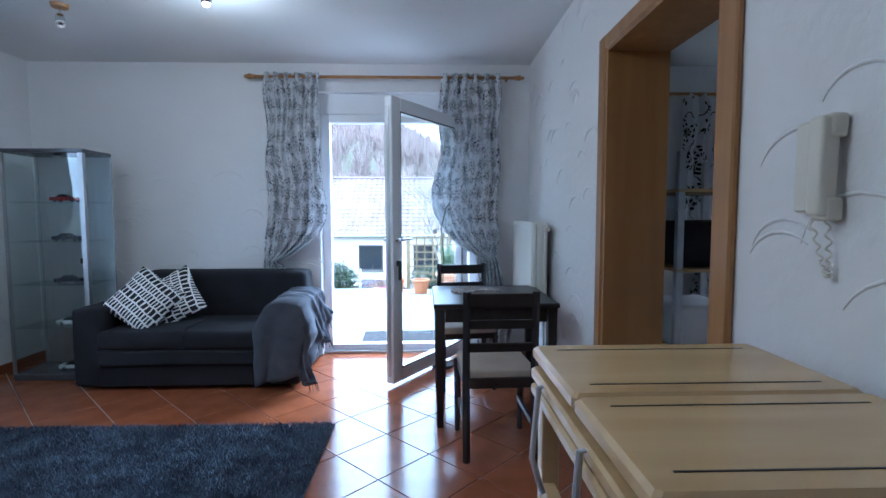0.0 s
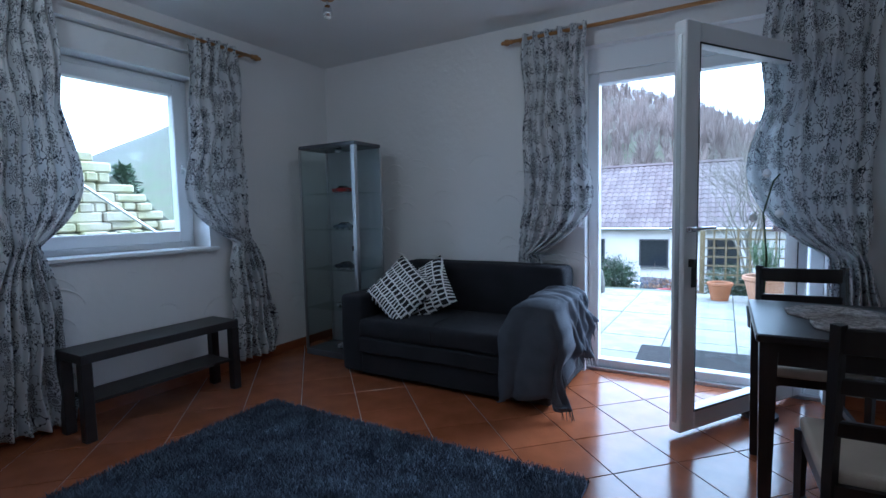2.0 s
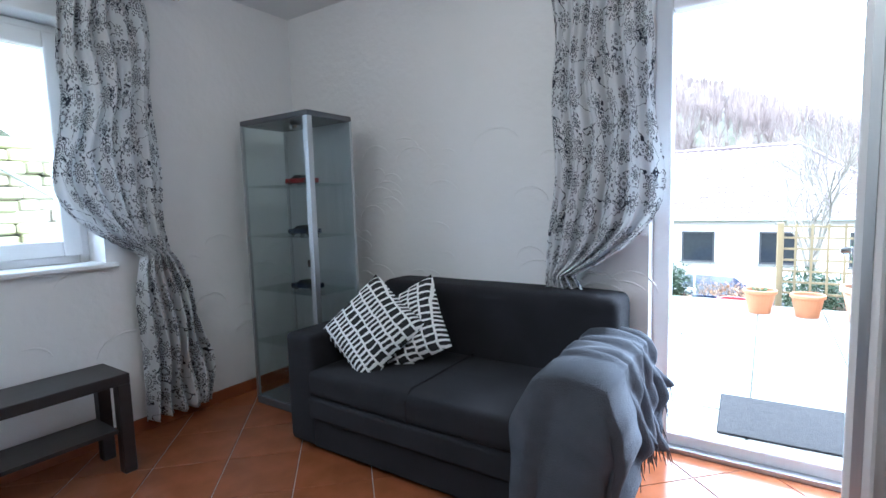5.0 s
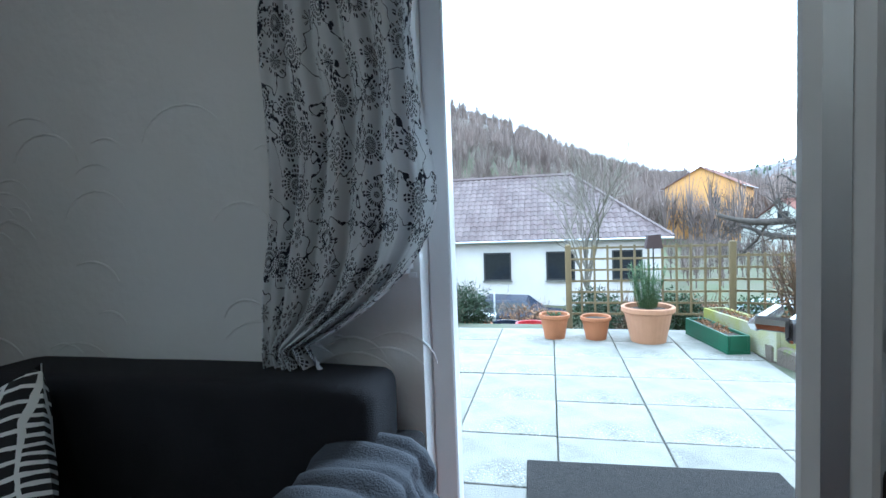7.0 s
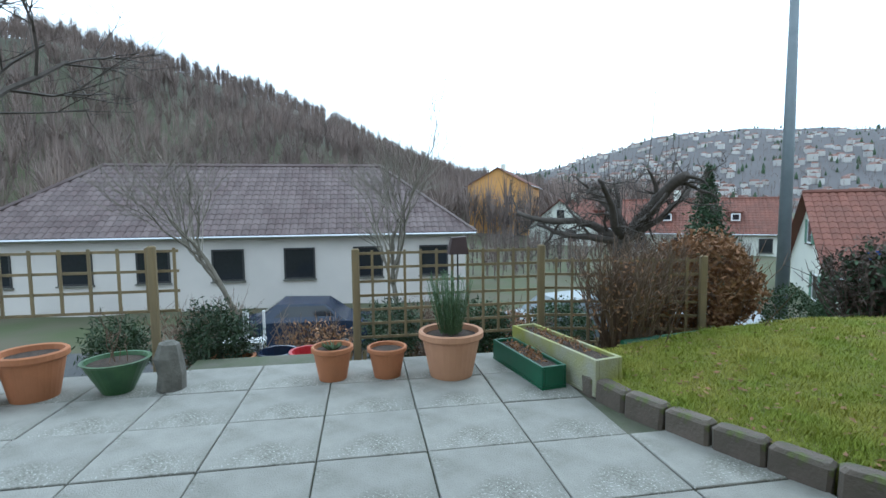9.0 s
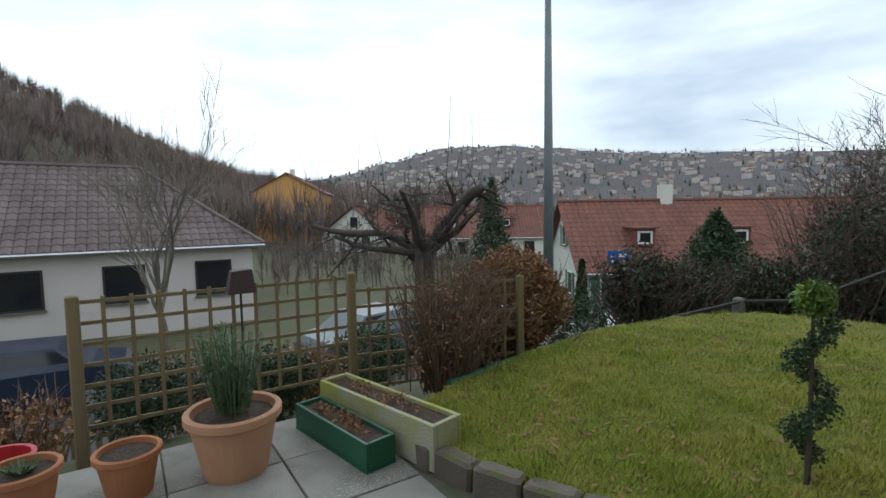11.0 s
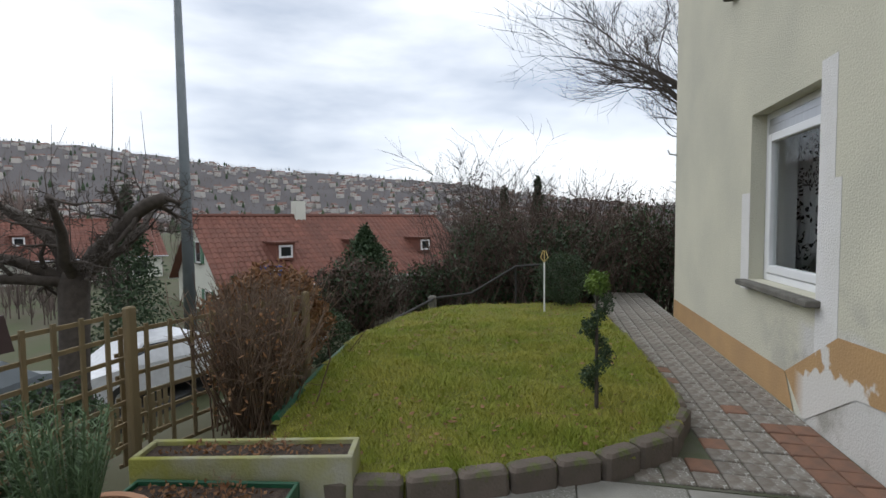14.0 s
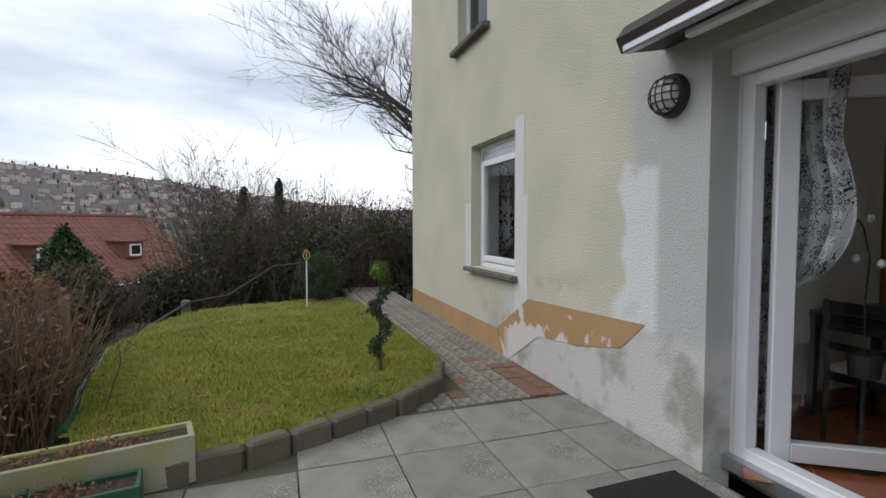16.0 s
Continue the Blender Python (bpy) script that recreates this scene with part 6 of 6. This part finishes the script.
# ---- houses ----
def house(name, x, y, z, rz, l, w, hw, hr_, wall, roof, label, rows=1, cols=6, win=(0.9, 1.1), win_z=1.1, shutters=False, dormers=0, hip=False, gable_win=1, chimneys=1):
    """A house with its ridge along its own x axis."""
    h = thing(name, label, "house", pose(x, y, z, 0, 0, rz))
    L, W = l / 2, w / 2
    body = Mesh().box(-L, -W, -2, L, W, hw)
    if not hip:
        for s in (-1, 1):
            body.add([(s * L, -W, hw), (s * L, W, hw), (s * L, 0, hw + hr_), (s * (L - 0.25), -W, hw), (s * (L - 0.25), W, hw), (s * (L - 0.25), 0, hw + hr_)], [(0, 1, 2), (3, 4, 5), (0, 2, 5, 3), (1, 2, 5, 4)])
    part("wall", body, wall, h)
    o = 0.4
    slope = math.hypot(W + o, hr_ + o * hr_ / W)
    nr, nc = max(6, int(slope / 0.36)), max(8, int((l + 2 * o) / 0.32))
    for s in (-1, 1):
        m = Mesh()
        for r in range(nr):
            for c in range(nc):
                a0, a1 = r / nr, (r + 1.12) / nr
                x0 = -L - o + (l + 2 * o) * c / nc
                x1 = x0 + (l + 2 * o) / nc * 0.94
                inset = (a0 * W * 0.95 if hip else 0)
                if x0 < -L - o + inset or x1 > L + o - inset:
                    continue
                def at(a, lift):
                    return (s * (W + o) * (1 - a), hw - o * hr_ / W + (hr_ + o * hr_ / W) * a + lift)
                (y0, z0), (y1, z1) = at(a0, 0.07), at(min(a1, 1.0), 0.04)
                xm = (x0 + x1) / 2
                m.add([(x0, y0, z0), (xm, y0, z0 + 0.05), (x1, y0, z0), (x1, y1, z1), (xm, y1, z1 + 0.05), (x0, y1, z1), (x0, y0, z0 - 0.06), (x1, y0, z0 - 0.06)], [(0, 1, 4, 5), (1, 2, 3, 4), (0, 1, 2, 7, 6)])
        part("roof", m, roof, h, kind="stuff")
        rl = L + o - (W * 0.95 if hip else 0)
        eave = (s * (W + o), hw - o * hr_ / W)
        part("roof_board", Mesh().add([(-L - o, eave[0], eave[1]), (L + o, eave[0], eave[1]), (rl, 0, hw + hr_), (-rl, 0, hw + hr_)], [(0, 1, 2, 3)]), roof, h)
        part("gutter", Mesh().tube([(-L - o, eave[0] + s * 0.05, eave[1]), (L + o, eave[0] + s * 0.05, eave[1])], 0.06, 6), alu, h)
    if hip:
        for s in (-1, 1):
            rl = L + o - W * 0.95
            part("hip_roof", Mesh().add([(s * (L + o), -W - o, hw - o * hr_ / W), (s * (L + o), W + o, hw - o * hr_ / W), (s * rl, 0, hw + hr_ + 0.06)], [(0, 1, 2)]), roof, h)
            for q in (-1, 1):
                part("hip_ridge", Mesh().tube([(s * (L + o), q * (W + o), hw - o * hr_ / W + 0.06), (s * rl, 0, hw + hr_ + 0.08)], 0.1, 5), roof, h)
    rl = L + o - (W * 0.95 if hip else 0)
    part("ridge", Mesh().tube([(-rl, 0, hw + hr_ + 0.06), (rl, 0, hw + hr_ + 0.06)], 0.12, 6), roof, h)
    def window(px, py, pz, ww, wh, along_x):
        s = 0.05
        wn_ = part("window", frame_bars(Mesh(), "y" if along_x else "x", (py if along_x else px) - s, (py if along_x else px) + s, (px if along_x else py) - ww / 2, (px if along_x else py) + ww / 2, pz, pz + wh, 0.07), sign_white if shutters else iron, h)
        pane = Mesh().box(px - ww / 2 + 0.05, py - 0.03, pz + 0.05, px + ww / 2 - 0.05, py + 0.03, pz + wh - 0.05) if along_x else Mesh().box(px - 0.03, py - ww / 2 + 0.05, pz + 0.05, px + 0.03, py + ww / 2 - 0.05, pz + wh - 0.05)
        part("pane", pane, dark_window, wn_)
        part("sill", Mesh().box(px - ww / 2 - 0.05, py - 0.12, pz - 0.06, px + ww / 2 + 0.05, py + 0.12, pz) if along_x else Mesh().box(px - 0.12, py - ww / 2 - 0.05, pz - 0.06, px + 0.12, py + ww / 2 + 0.05, pz), stone_grey, wn_)
        if shutters:
            for q in (-1, 1):
                e = q * (ww / 2 + 0.22)
                part("shutter", Mesh().box(px + e - 0.2, py - 0.06, pz, px + e + 0.2, py + 0.06, pz + wh) if along_x else Mesh().box(px - 0.06, py + e - 0.2, pz, px + 0.06, py + e + 0.2, pz + wh), shutter_green, h)
    for r in range(rows):
        for c in range(cols):
            window(-L + l * (c + 0.5) / cols, -W, win_z + r * 2.7, win[0], win[1], True)
    for r in range(rows):
        window(-L, -W * 0.35, win_z + r * 2.7, win[0], win[1], False)
        window(L, -W * 0.35, win_z + r * 2.7, win[0], win[1], False)
    if gable_win and not hip:
        window(-L, 0, hw + hr_ * 0.25, 0.9, 1.1, False)
    for k in range(dormers):
        xx = -L + l * (k + 0.7) / (dormers + 0.4)
        a = 0.4
        yy, zz = -(W) * (1 - a), hw + hr_ * a
        d = part("dormer", Mesh().box(xx - 0.5, yy - 0.75, zz - 0.35, xx + 0.5, yy + 0.6, zz + 0.5), roof, h)
        part("pane", Mesh().box(xx - 0.36, yy - 0.78, zz - 0.25, xx + 0.36, yy - 0.74, zz + 0.4), sign_white, d)
        part("pane", Mesh().box(xx - 0.25, yy - 0.8, zz - 0.15, xx + 0.25, yy - 0.77, zz + 0.3), dark_window, d)
        part("roof", Mesh().box(xx - 0.62, yy - 0.95, zz + 0.5, xx + 0.62, yy + 0.8, zz + 0.58), roof, d)
    for k in range(chimneys):
        xx = -L * 0.3 + k * L * 0.8
        part("chimney", Mesh().box(xx - 0.3, -0.3, hw + hr_ - 0.4, xx + 0.3, 0.3, hw + hr_ + 0.9), house_pale, h)
    return h


GZ = -2.9
house("long_house", -6.3, 31.0, GZ, 0, 20.5, 8.6, 3.35, 3.0, house_white, roof_grey, "long low off-white house with a hipped brown-grey roof", 1, 7, (1.3, 1.35), 1.2, hip=True, chimneys=0)
house("orange_house", 20.5, 76.0, height(20.5, 76) - 0.3, 63, 12, 8.5, 6.8, 2.3, house_orange, roof_red, "orange rendered house with a shallow gable roof", 2, 3, (1.2, 1.2), 1.4, gable_win=0)
house("red_roof_house", 26.3, 20.2, GZ - 1.0, -35, 15.5, 8.0, 2.6, 3.1, house_pale, roof_red, "pale house with a steep red tile roof and green shutters", 1, 6, (1.0, 1.2), 0.9, True, 3)
house("terraced_house", 25.0, 60.0, GZ - 0.5, 40, 10, 8.0, 2.6, 2.9, house_pale, roof_red, "pale house with a weathered red roof", 1, 4, (1, 1.2), 1.0, False, 1)
house("terraced_house", 31.0, 47.0, GZ - 0.8, -35, 13, 8, 2.8, 2.8, house_pale, roof_red, "far pale house with a red roof and dormers", 1, 4, (1, 1.2), 1.0, False, 2)
house("terraced_house", 40.0, 78.0, GZ, 30, 12, 8, 3.4, 2.8, house_pale, roof_red, "far pale house with a red roof", 1, 4, (1, 1.2), 1.0, False, 1)

# tall street pole, road sign, road, parked cars
pl = thing("street_pole", "tall grey galvanised street pole", "pole", pose(15.2, 21.2, height(15.2, 21.2)))
part("shaft", Mesh().tube([(0, 0, -0.5), (0, 0, 7), (-0.05, 0, 16)], [0.24, 0.19, 0.11], 14), pole_grey, pl, smooth=True)
sg = thing("road_sign", "blue residential street sign on a thin post", "sign", pose(15.0, 17.4, height(15, 17.4), 0, 0, -48))
part("post", Mesh().tube([(0, 0.03, -0.3), (0, 0.03, 2.75)], 0.03, 8), alu, sg)
board = part("board", Mesh().box(-0.4, -0.015, 2.2, 0.4, 0.015, 2.72), sign_blue, sg)
part("pictogram", Mesh().box(-0.28, -0.018, 2.3, -0.2, -0.016, 2.55).box(0.0, -0.018, 2.5, 0.25, -0.016, 2.62).box(0.02, -0.018, 2.28, 0.26, -0.016, 2.38), sign_white, board, "white pictogram bars")
structure("road", Mesh().add([(x, y, -2.72) for x, y in ((-30, 15.8), (40, 15.8), (40, 20.0), (-30, 20.0))], [(0, 1, 2, 3)]).box(-30, 15.8, -3.6, 18, 20.0, -2.73), asphalt, "narrow asphalt street below the garden", "road")


def car(x, y, rz, paint, label):
    c = thing("parked_car", label, "car", pose(x, y, -2.73, 0, 0, rz), "parked cars")
    prof = [(-2.0, 0.35), (-2.05, 0.7), (-1.9, 0.92), (-1.3, 0.98), (-0.75, 1.42), (0.55, 1.45), (1.2, 0.98), (1.85, 0.85), (2.05, 0.6), (2.0, 0.35)]
    n = len(prof)
    m = Mesh().add([(px, s * (0.85 if z < 1.0 else 0.66), z) for s in (-1, 1) for px, z in prof], [tuple(range(n)), tuple(range(2 * n - 1, n - 1, -1))] + [(i, n + i, n + (i + 1) % n, (i + 1) % n) for i in range(n)])
    part("body", m, paint, c)
    for s in (-1, 1):
        part("side_window", Mesh().add([(-1.1, s * 0.83, 1.02), (0.95, s * 0.83, 1.02), (0.5, s * 0.685, 1.38), (-0.72, s * 0.685, 1.38)], [(0, 1, 2, 3)]), dark_window, c)
    part("windscreen", Mesh().add([(1.19, -0.72, 1.02), (1.19, 0.72, 1.02), (0.62, 0.6, 1.43), (0.62, -0.6, 1.43)], [(0, 1, 2, 3)]), dark_window, c)
    for wx in (-1.25, 1.25):
        for wy in (-0.88, 0.7):
            wheel = part("wheel", Mesh().tube([(wx, wy, 0.32), (wx, wy + 0.18, 0.32)], 0.32, 18), iron, c)
            part("rim", Mesh().tube([(wx, wy - 0.01, 0.32), (wx, wy + 0.19, 0.32)], 0.19, 14), alu, wheel)


car(-2.4, 19.2, 178, car_blue, "dark blue car parked on the street")
car(5.4, 18.3, 10, pole_grey, "grey car parked on the street")
car(8.8, 16.6, -20, car_white, "white car parked on the street")
car(12.4, 13.6, -50, car_white, "white car parked near the thicket")

# stone retaining wall west of the window
rw = thing("stone_wall", "mossy sloping dry-stone garden wall", "wall", pose(0, 0, 0))
rnd = random.Random(15)
sw_m = Mesh()
for j in range(41):
    y = 1.6 + rnd.uniform(0, 0.3)
    z = -0.4 + j * 0.12
    while y < 6.4:
        l = rnd.choice((0.13, 0.2, 0.26, 0.34, 0.45)) * rnd.uniform(0.85, 1.15)
        if z + 0.12 < 5.45 - 0.78 * (y + l / 2):
            sw_m.box(-7.6 + rnd.uniform(0, 0.06), y, z + rnd.uniform(-0.02, 0.02), -7.0 + rnd.uniform(-0.05, 0.05), y + l - 0.008, z + 0.116 + rnd.uniform(-0.015, 0.012), bevel=0.02)
        y += l
part("stones", sw_m, wall_stone, rw, kind="stuff")
part("backing", Mesh().add([(x, y, z) for x in (-7.5, -7.1) for y, z in ((1.6, -0.5), (6.4, -0.5), (6.4, 0.35), (1.6, 4.1))], [(0, 1, 2, 3), (7, 6, 5, 4), (3, 2, 6, 7), (0, 3, 7, 4), (1, 2, 6, 5)]), joint_mat, rw)
part("stair_rail", Mesh().tube([(-6.8, 1.5, 3.55), (-6.8, 5.0, 1.0)], 0.02, 8), alu, rw, "sloping metal handrail")

# ---- facade: plinth, patches, lamp, awning ----
structure("plinth", Mesh().add([(x, OUT + 0.006, z) for x, z in ((6.48, TZ), (2.75, TZ), (2.2, 0.62), (0.62, 0.68), (0.86, 0.47), (1.4, 0.36), (2.0, 0.3), (2.6, TZ), (6.48, 0.2), (2.9, 0.2))], [(0, 8, 9, 1), (7, 9, 2, 6), (6, 2, 3, 4, 5)]), base_ochre, "ochre painted plinth with a stepped edge", "plinth")


surround = Mesh()
for x0, x1, z0, z1 in ((2.22, 2.49, 0.42, 1.62), (3.67, 3.86, 0.72, 1.6), (2.3, 2.49, 1.62, 2.4)):
    surround.box(x0, OUT, z0, x1, OUT + 0.0035, z1)
structure("window_surround", surround, patch_white, "white painted strips round the window", "trim")

ol = thing("bulkhead_lamp", "round black caged outdoor lamp, unlit", "wall lamp", pose(0.42, OUT, 2.1, -90, 0, 0))
part("base", Mesh().lathe([(0.125, 0), (0.13, 0.015), (0.12, 0.05), (0.1, 0.055)], 28), iron, ol)
part("diffuser", Mesh().lathe([(0.1, 0.05), (0.095, 0.09), (0.07, 0.115), (0.02, 0.125)], 24), bulb_off, ol, "frosted glass diffuser", smooth=True)
for k in range(-2, 3):
    for turn in (0, 1):
        c = k * 0.045
        w = math.sqrt(max(0.001, 0.115 ** 2 - c * c))
        pts = []
        for i in range(9):
            s = -w + 2 * w * i / 8
            z = 0.055 + 0.085 * math.sqrt(max(0, 1 - (s * s + c * c) / 0.0135))
            pts.append((c, s, z) if turn else (s, c, z))
        part("cage_bar", Mesh().tube(pts, 0.0045, 5), iron, ol)
aw = thing("awning", "folded awning in a dark cassette above the door", "awning", pose(0, 0, 0))
part("cassette", Mesh().prism([(0, 0), (0.32, -0.06), (0.36, 0.02), (0.3, 0.1), (0, 0.16)], -2.6, 0.5), material("brown_cassette", (0.045, 0.036, 0.032), 0.6), aw)
aw.children[0].matrix_basis = Matrix(((0, 0, 1, 0), (1, 0, 0, OUT), (0, 1, 0, 2.4), (0, 0, 0, 1)))
part("front_bar", Mesh().box(-2.6, OUT + 0.29, 2.325, 0.46, OUT + 0.35, 2.375, bevel=0.01), alu, aw)
part("arm", Mesh().box(-2.4, OUT + 0.2, 2.3, 0.1, OUT + 0.25, 2.34, bevel=0.008), upvc, aw)
hk = thing("wall_hook", "small galvanised bracket at the house corner", "hook", pose(6.42, OUT, 2.3))
part("bracket", Mesh().tube([(0, 0, 0), (0, 0.1, 0.02), (0.02, 0.12, 0.08)], 0.012, 6), alu, hk)

# ---- far woods, town ----
rnd = random.Random(33)
wood = Mesh()


def far_tree(mesh, x, y, z, h, rnd, n=15):
    """A stem and a rounded crown of thin bare branches."""
    for k in range(n):
        a, e = rnd.uniform(0, 6.3), rnd.uniform(-0.35, 1.0)
        w = math.sqrt(1 - e * e) * h * 0.34 * rnd.uniform(0.5, 1.05)
        b = Vector((x + 0.15 * w * math.cos(a), y + 0.15 * w * math.sin(a), z + h * rnd.uniform(0.15, 0.55)))
        t = Vector((x + w * math.cos(a), y + w * math.sin(a), z + h * (0.58 + 0.4 * e * rnd.uniform(0.75, 1.1))))
        s = Vector((-math.sin(a), math.cos(a), 0)) * h * 0.0085
        j = len(mesh.v)
        mesh.v += [tuple(b - s), tuple(b + s), tuple(t)]
        mesh.f.append((j, j + 1, j + 2))
    j = len(mesh.v)
    mesh.v += [(x - h * 0.015, y, z), (x + h * 0.015, y, z), (x, y, z + h * 0.9)]
    mesh.f.append((j, j + 1, j + 2))


for _ in range(7000):
    a = radians(rnd.uniform(-48, 36))
    r = 52 + 300 * rnd.random() ** 0.8
    x, y = r * math.sin(a), 6 + r * math.cos(a)
    far_tree(wood, x, y, height(x, y), rnd.uniform(5, 10), rnd, 42)
tagged(new("far_woods", wood.data("far_woods", wood_twig)), "bare brown winter wood on the hillside", "woods", kind="stuff")
ev = Mesh()
for _ in range(900):
    a = radians(rnd.uniform(18, 100))
    r = rnd.uniform(60, 1400)
    x, y = r * math.sin(a), 6 + r * math.cos(a)
    h = rnd.uniform(4, 9) * (1 if r > 200 else 0.5)
    ev.tube([(x, y, height(x, y)), (x, y, height(x, y) + h * 0.4), (x, y, height(x, y) + h)], [h * 0.2, h * 0.22, 0.1], 6, False)
tagged(new("far_conifers", ev.data("far_conifers", evergreen)), "dark trees scattered over the far hillside", "trees", kind="stuff")
scrub = Mesh()
for _ in range(11000):
    a = radians(rnd.uniform(15, 105))
    r = rnd.uniform(45, 1500)
    x, y = r * math.sin(a), 6 + r * math.cos(a)
    far_tree(scrub, x, y, height(x, y), rnd.uniform(3, 7) * (0.6 if r < 150 else 1.6), rnd, 9)
for _ in range(420):
    a = radians(rnd.uniform(12, 42))
    r = rnd.uniform(27, 62)
    x, y = r * math.sin(a), 6 + r * math.cos(a)
    far_tree(scrub, x, y, height(x, y), rnd.uniform(1.2, 2.8), rnd, 22)
tagged(new("far_scrub", scrub.data("far_scrub", wood_twig)), "bare trees on the town hillside", "trees", kind="stuff")
tw, trf = Mesh(), Mesh()
for _ in range(850):
    a = radians(rnd.uniform(20, 100))
    r = rnd.uniform(330, 1050)
    x, y = r * math.sin(a), 6 + r * math.cos(a)
    z, q = height(x, y), rnd.uniform(0, 3.1)
    l, w, h = rnd.uniform(2.5, 5.5), rnd.uniform(2.2, 3.6), rnd.uniform(3, 5.5)
    m = pose(x, y, z, 0, 0, math.degrees(q))
    tw.box(-l, -w, -3, l, w, h, m)
    trf.add([m @ Vector(p) for p in ((-l, -w, h), (l, -w, h), (l, w, h), (-l, w, h), (-l, 0, h + w * 0.7), (l, 0, h + w * 0.7))], [(0, 1, 5, 4), (2, 3, 4, 5), (1, 2, 5), (3, 0, 4)])
tagged(new("far_town", tw.data("far_town", town_wall)), "pale houses scattered over the far hillside", "town", kind="stuff")
tagged(new("far_town_roofs", trf.data("far_town_roofs", town_roof)), "red and brown roofs of the far town", "roofs", kind="stuff")

# ---- pieces of the floor, terrace, path and kerb ----
TILE = 0.345
tile_mesh = Mesh().box(-TILE / 2 + 0.0025, -TILE / 2 + 0.0025, -0.008, TILE / 2 - 0.0025, TILE / 2 - 0.0025, 0.0, bevel=0.0015).data("tile", tile_red)
half = TILE / math.sqrt(2)
for i in range(-14, 15):
    for j in range(-14, 15):
        x, y = -1.05 + (i + j) * half, 3.1 + (i - j) * half
        if WEST - 0.1 < x < EAST + 0.2 and (1.1 if x < -1.6 else -0.2) < y < NORTH + 0.12:
            t = new("tile", tile_mesh)
            t.parent = floor
            t.matrix_basis = pose(x, y, 0.0, 0, 0, 45)

slab_rnd = random.Random(12)
SX, SY = 0.585, 0.57
slab_mesh = Mesh().box(-SX / 2 + 0.0045, -SY / 2 + 0.0045, -0.045, SX / 2 - 0.0045, SY / 2 - 0.0045, 0, bevel=0.004).data("slab", slab_mat)
ledge = Mesh().box(-SX / 2 + 0.0045, -0.215, -0.045, SX / 2 - 0.0045, 0.215, 0, bevel=0.004).data("slab", slab_mat)
for i in range(-7, 4):
    for j in range(-2, 5):
        x, y = -0.87 + (i + 0.5) * SX, 6.38 + (j + 0.5) * SY
        if x + SX / 2 > 1.55 or (y > 6.6 and x > 1.25) or (y > 7.6 and x > 0.9):
            continue
        if y - SY / 2 < OUT - 0.02:
            s = new("slab", ledge)
            s.parent = terrace
            s.matrix_basis = pose(x, 5.585, TZ)
            continue
        s = new("slab", slab_mesh)
        s.parent = terrace
        s.matrix_basis = pose(x, y, TZ + slab_rnd.uniform(-0.003, 0.003), slab_rnd.uniform(-0.25, 0.25), slab_rnd.uniform(-0.25, 0.25), 0)
pv = Mesh().box(-0.076, -0.076, -0.04, 0.076, 0.076, 0, bevel=0.006).data("paver", paver_mat)
pr = Mesh().box(-0.076, -0.076, -0.04, 0.076, 0.076, 0, bevel=0.006).data("paver", brick_paver)
for i in range(46):
    for j in range(9):
        x, y = 1.6 + i * 0.16, 5.43 + j * 0.16
        if (y > 6.16 + 0.03 * (x - 2) and x > 1.9) or inside(x + 0.02, y + 0.06, lawn_poly):
            continue
        s = new("paver", pr if (j < 2 and i < 6) or (i < 14 and slab_rnd.random() < 0.15) else pv)
        s.parent = path_bed
        s.matrix_basis = pose(x, y, TZ + slab_rnd.uniform(-0.004, 0.004), slab_rnd.uniform(-1, 1), slab_rnd.uniform(-1, 1), slab_rnd.uniform(-1, 1))

kerb = structure("kerb", Mesh().add([(x, y, -0.3) for x, y in kerb_line[:3]], [(0, 1, 2)]), joint_mat, "curved kerb of dark edging stones", "kerb")
kerb_mesh = Mesh().box(-0.13, -0.06, -0.25, 0.13, 0.06, 0, bevel=0.018).data("kerb_stone", kerb_mat)
run, target = 0.0, 0.14
for (x0, y0), (x1, y1) in zip(kerb_line, kerb_line[1:]):
    l = math.hypot(x1 - x0, y1 - y0)
    while target <= run + l:
        t = (target - run) / l
        x, y = x0 + (x1 - x0) * t, y0 + (y1 - y0) * t
        s = new("kerb_stone", kerb_mesh)
        s.parent = kerb
        s.matrix_basis = pose(x, y, 0.075 + slab_rnd.uniform(-0.01, 0.01), slab_rnd.uniform(-2, 2), slab_rnd.uniform(-2, 2), math.degrees(math.atan2(y1 - y0, x1 - x0)) + slab_rnd.uniform(-2, 2))
        target += 0.272
    run += l
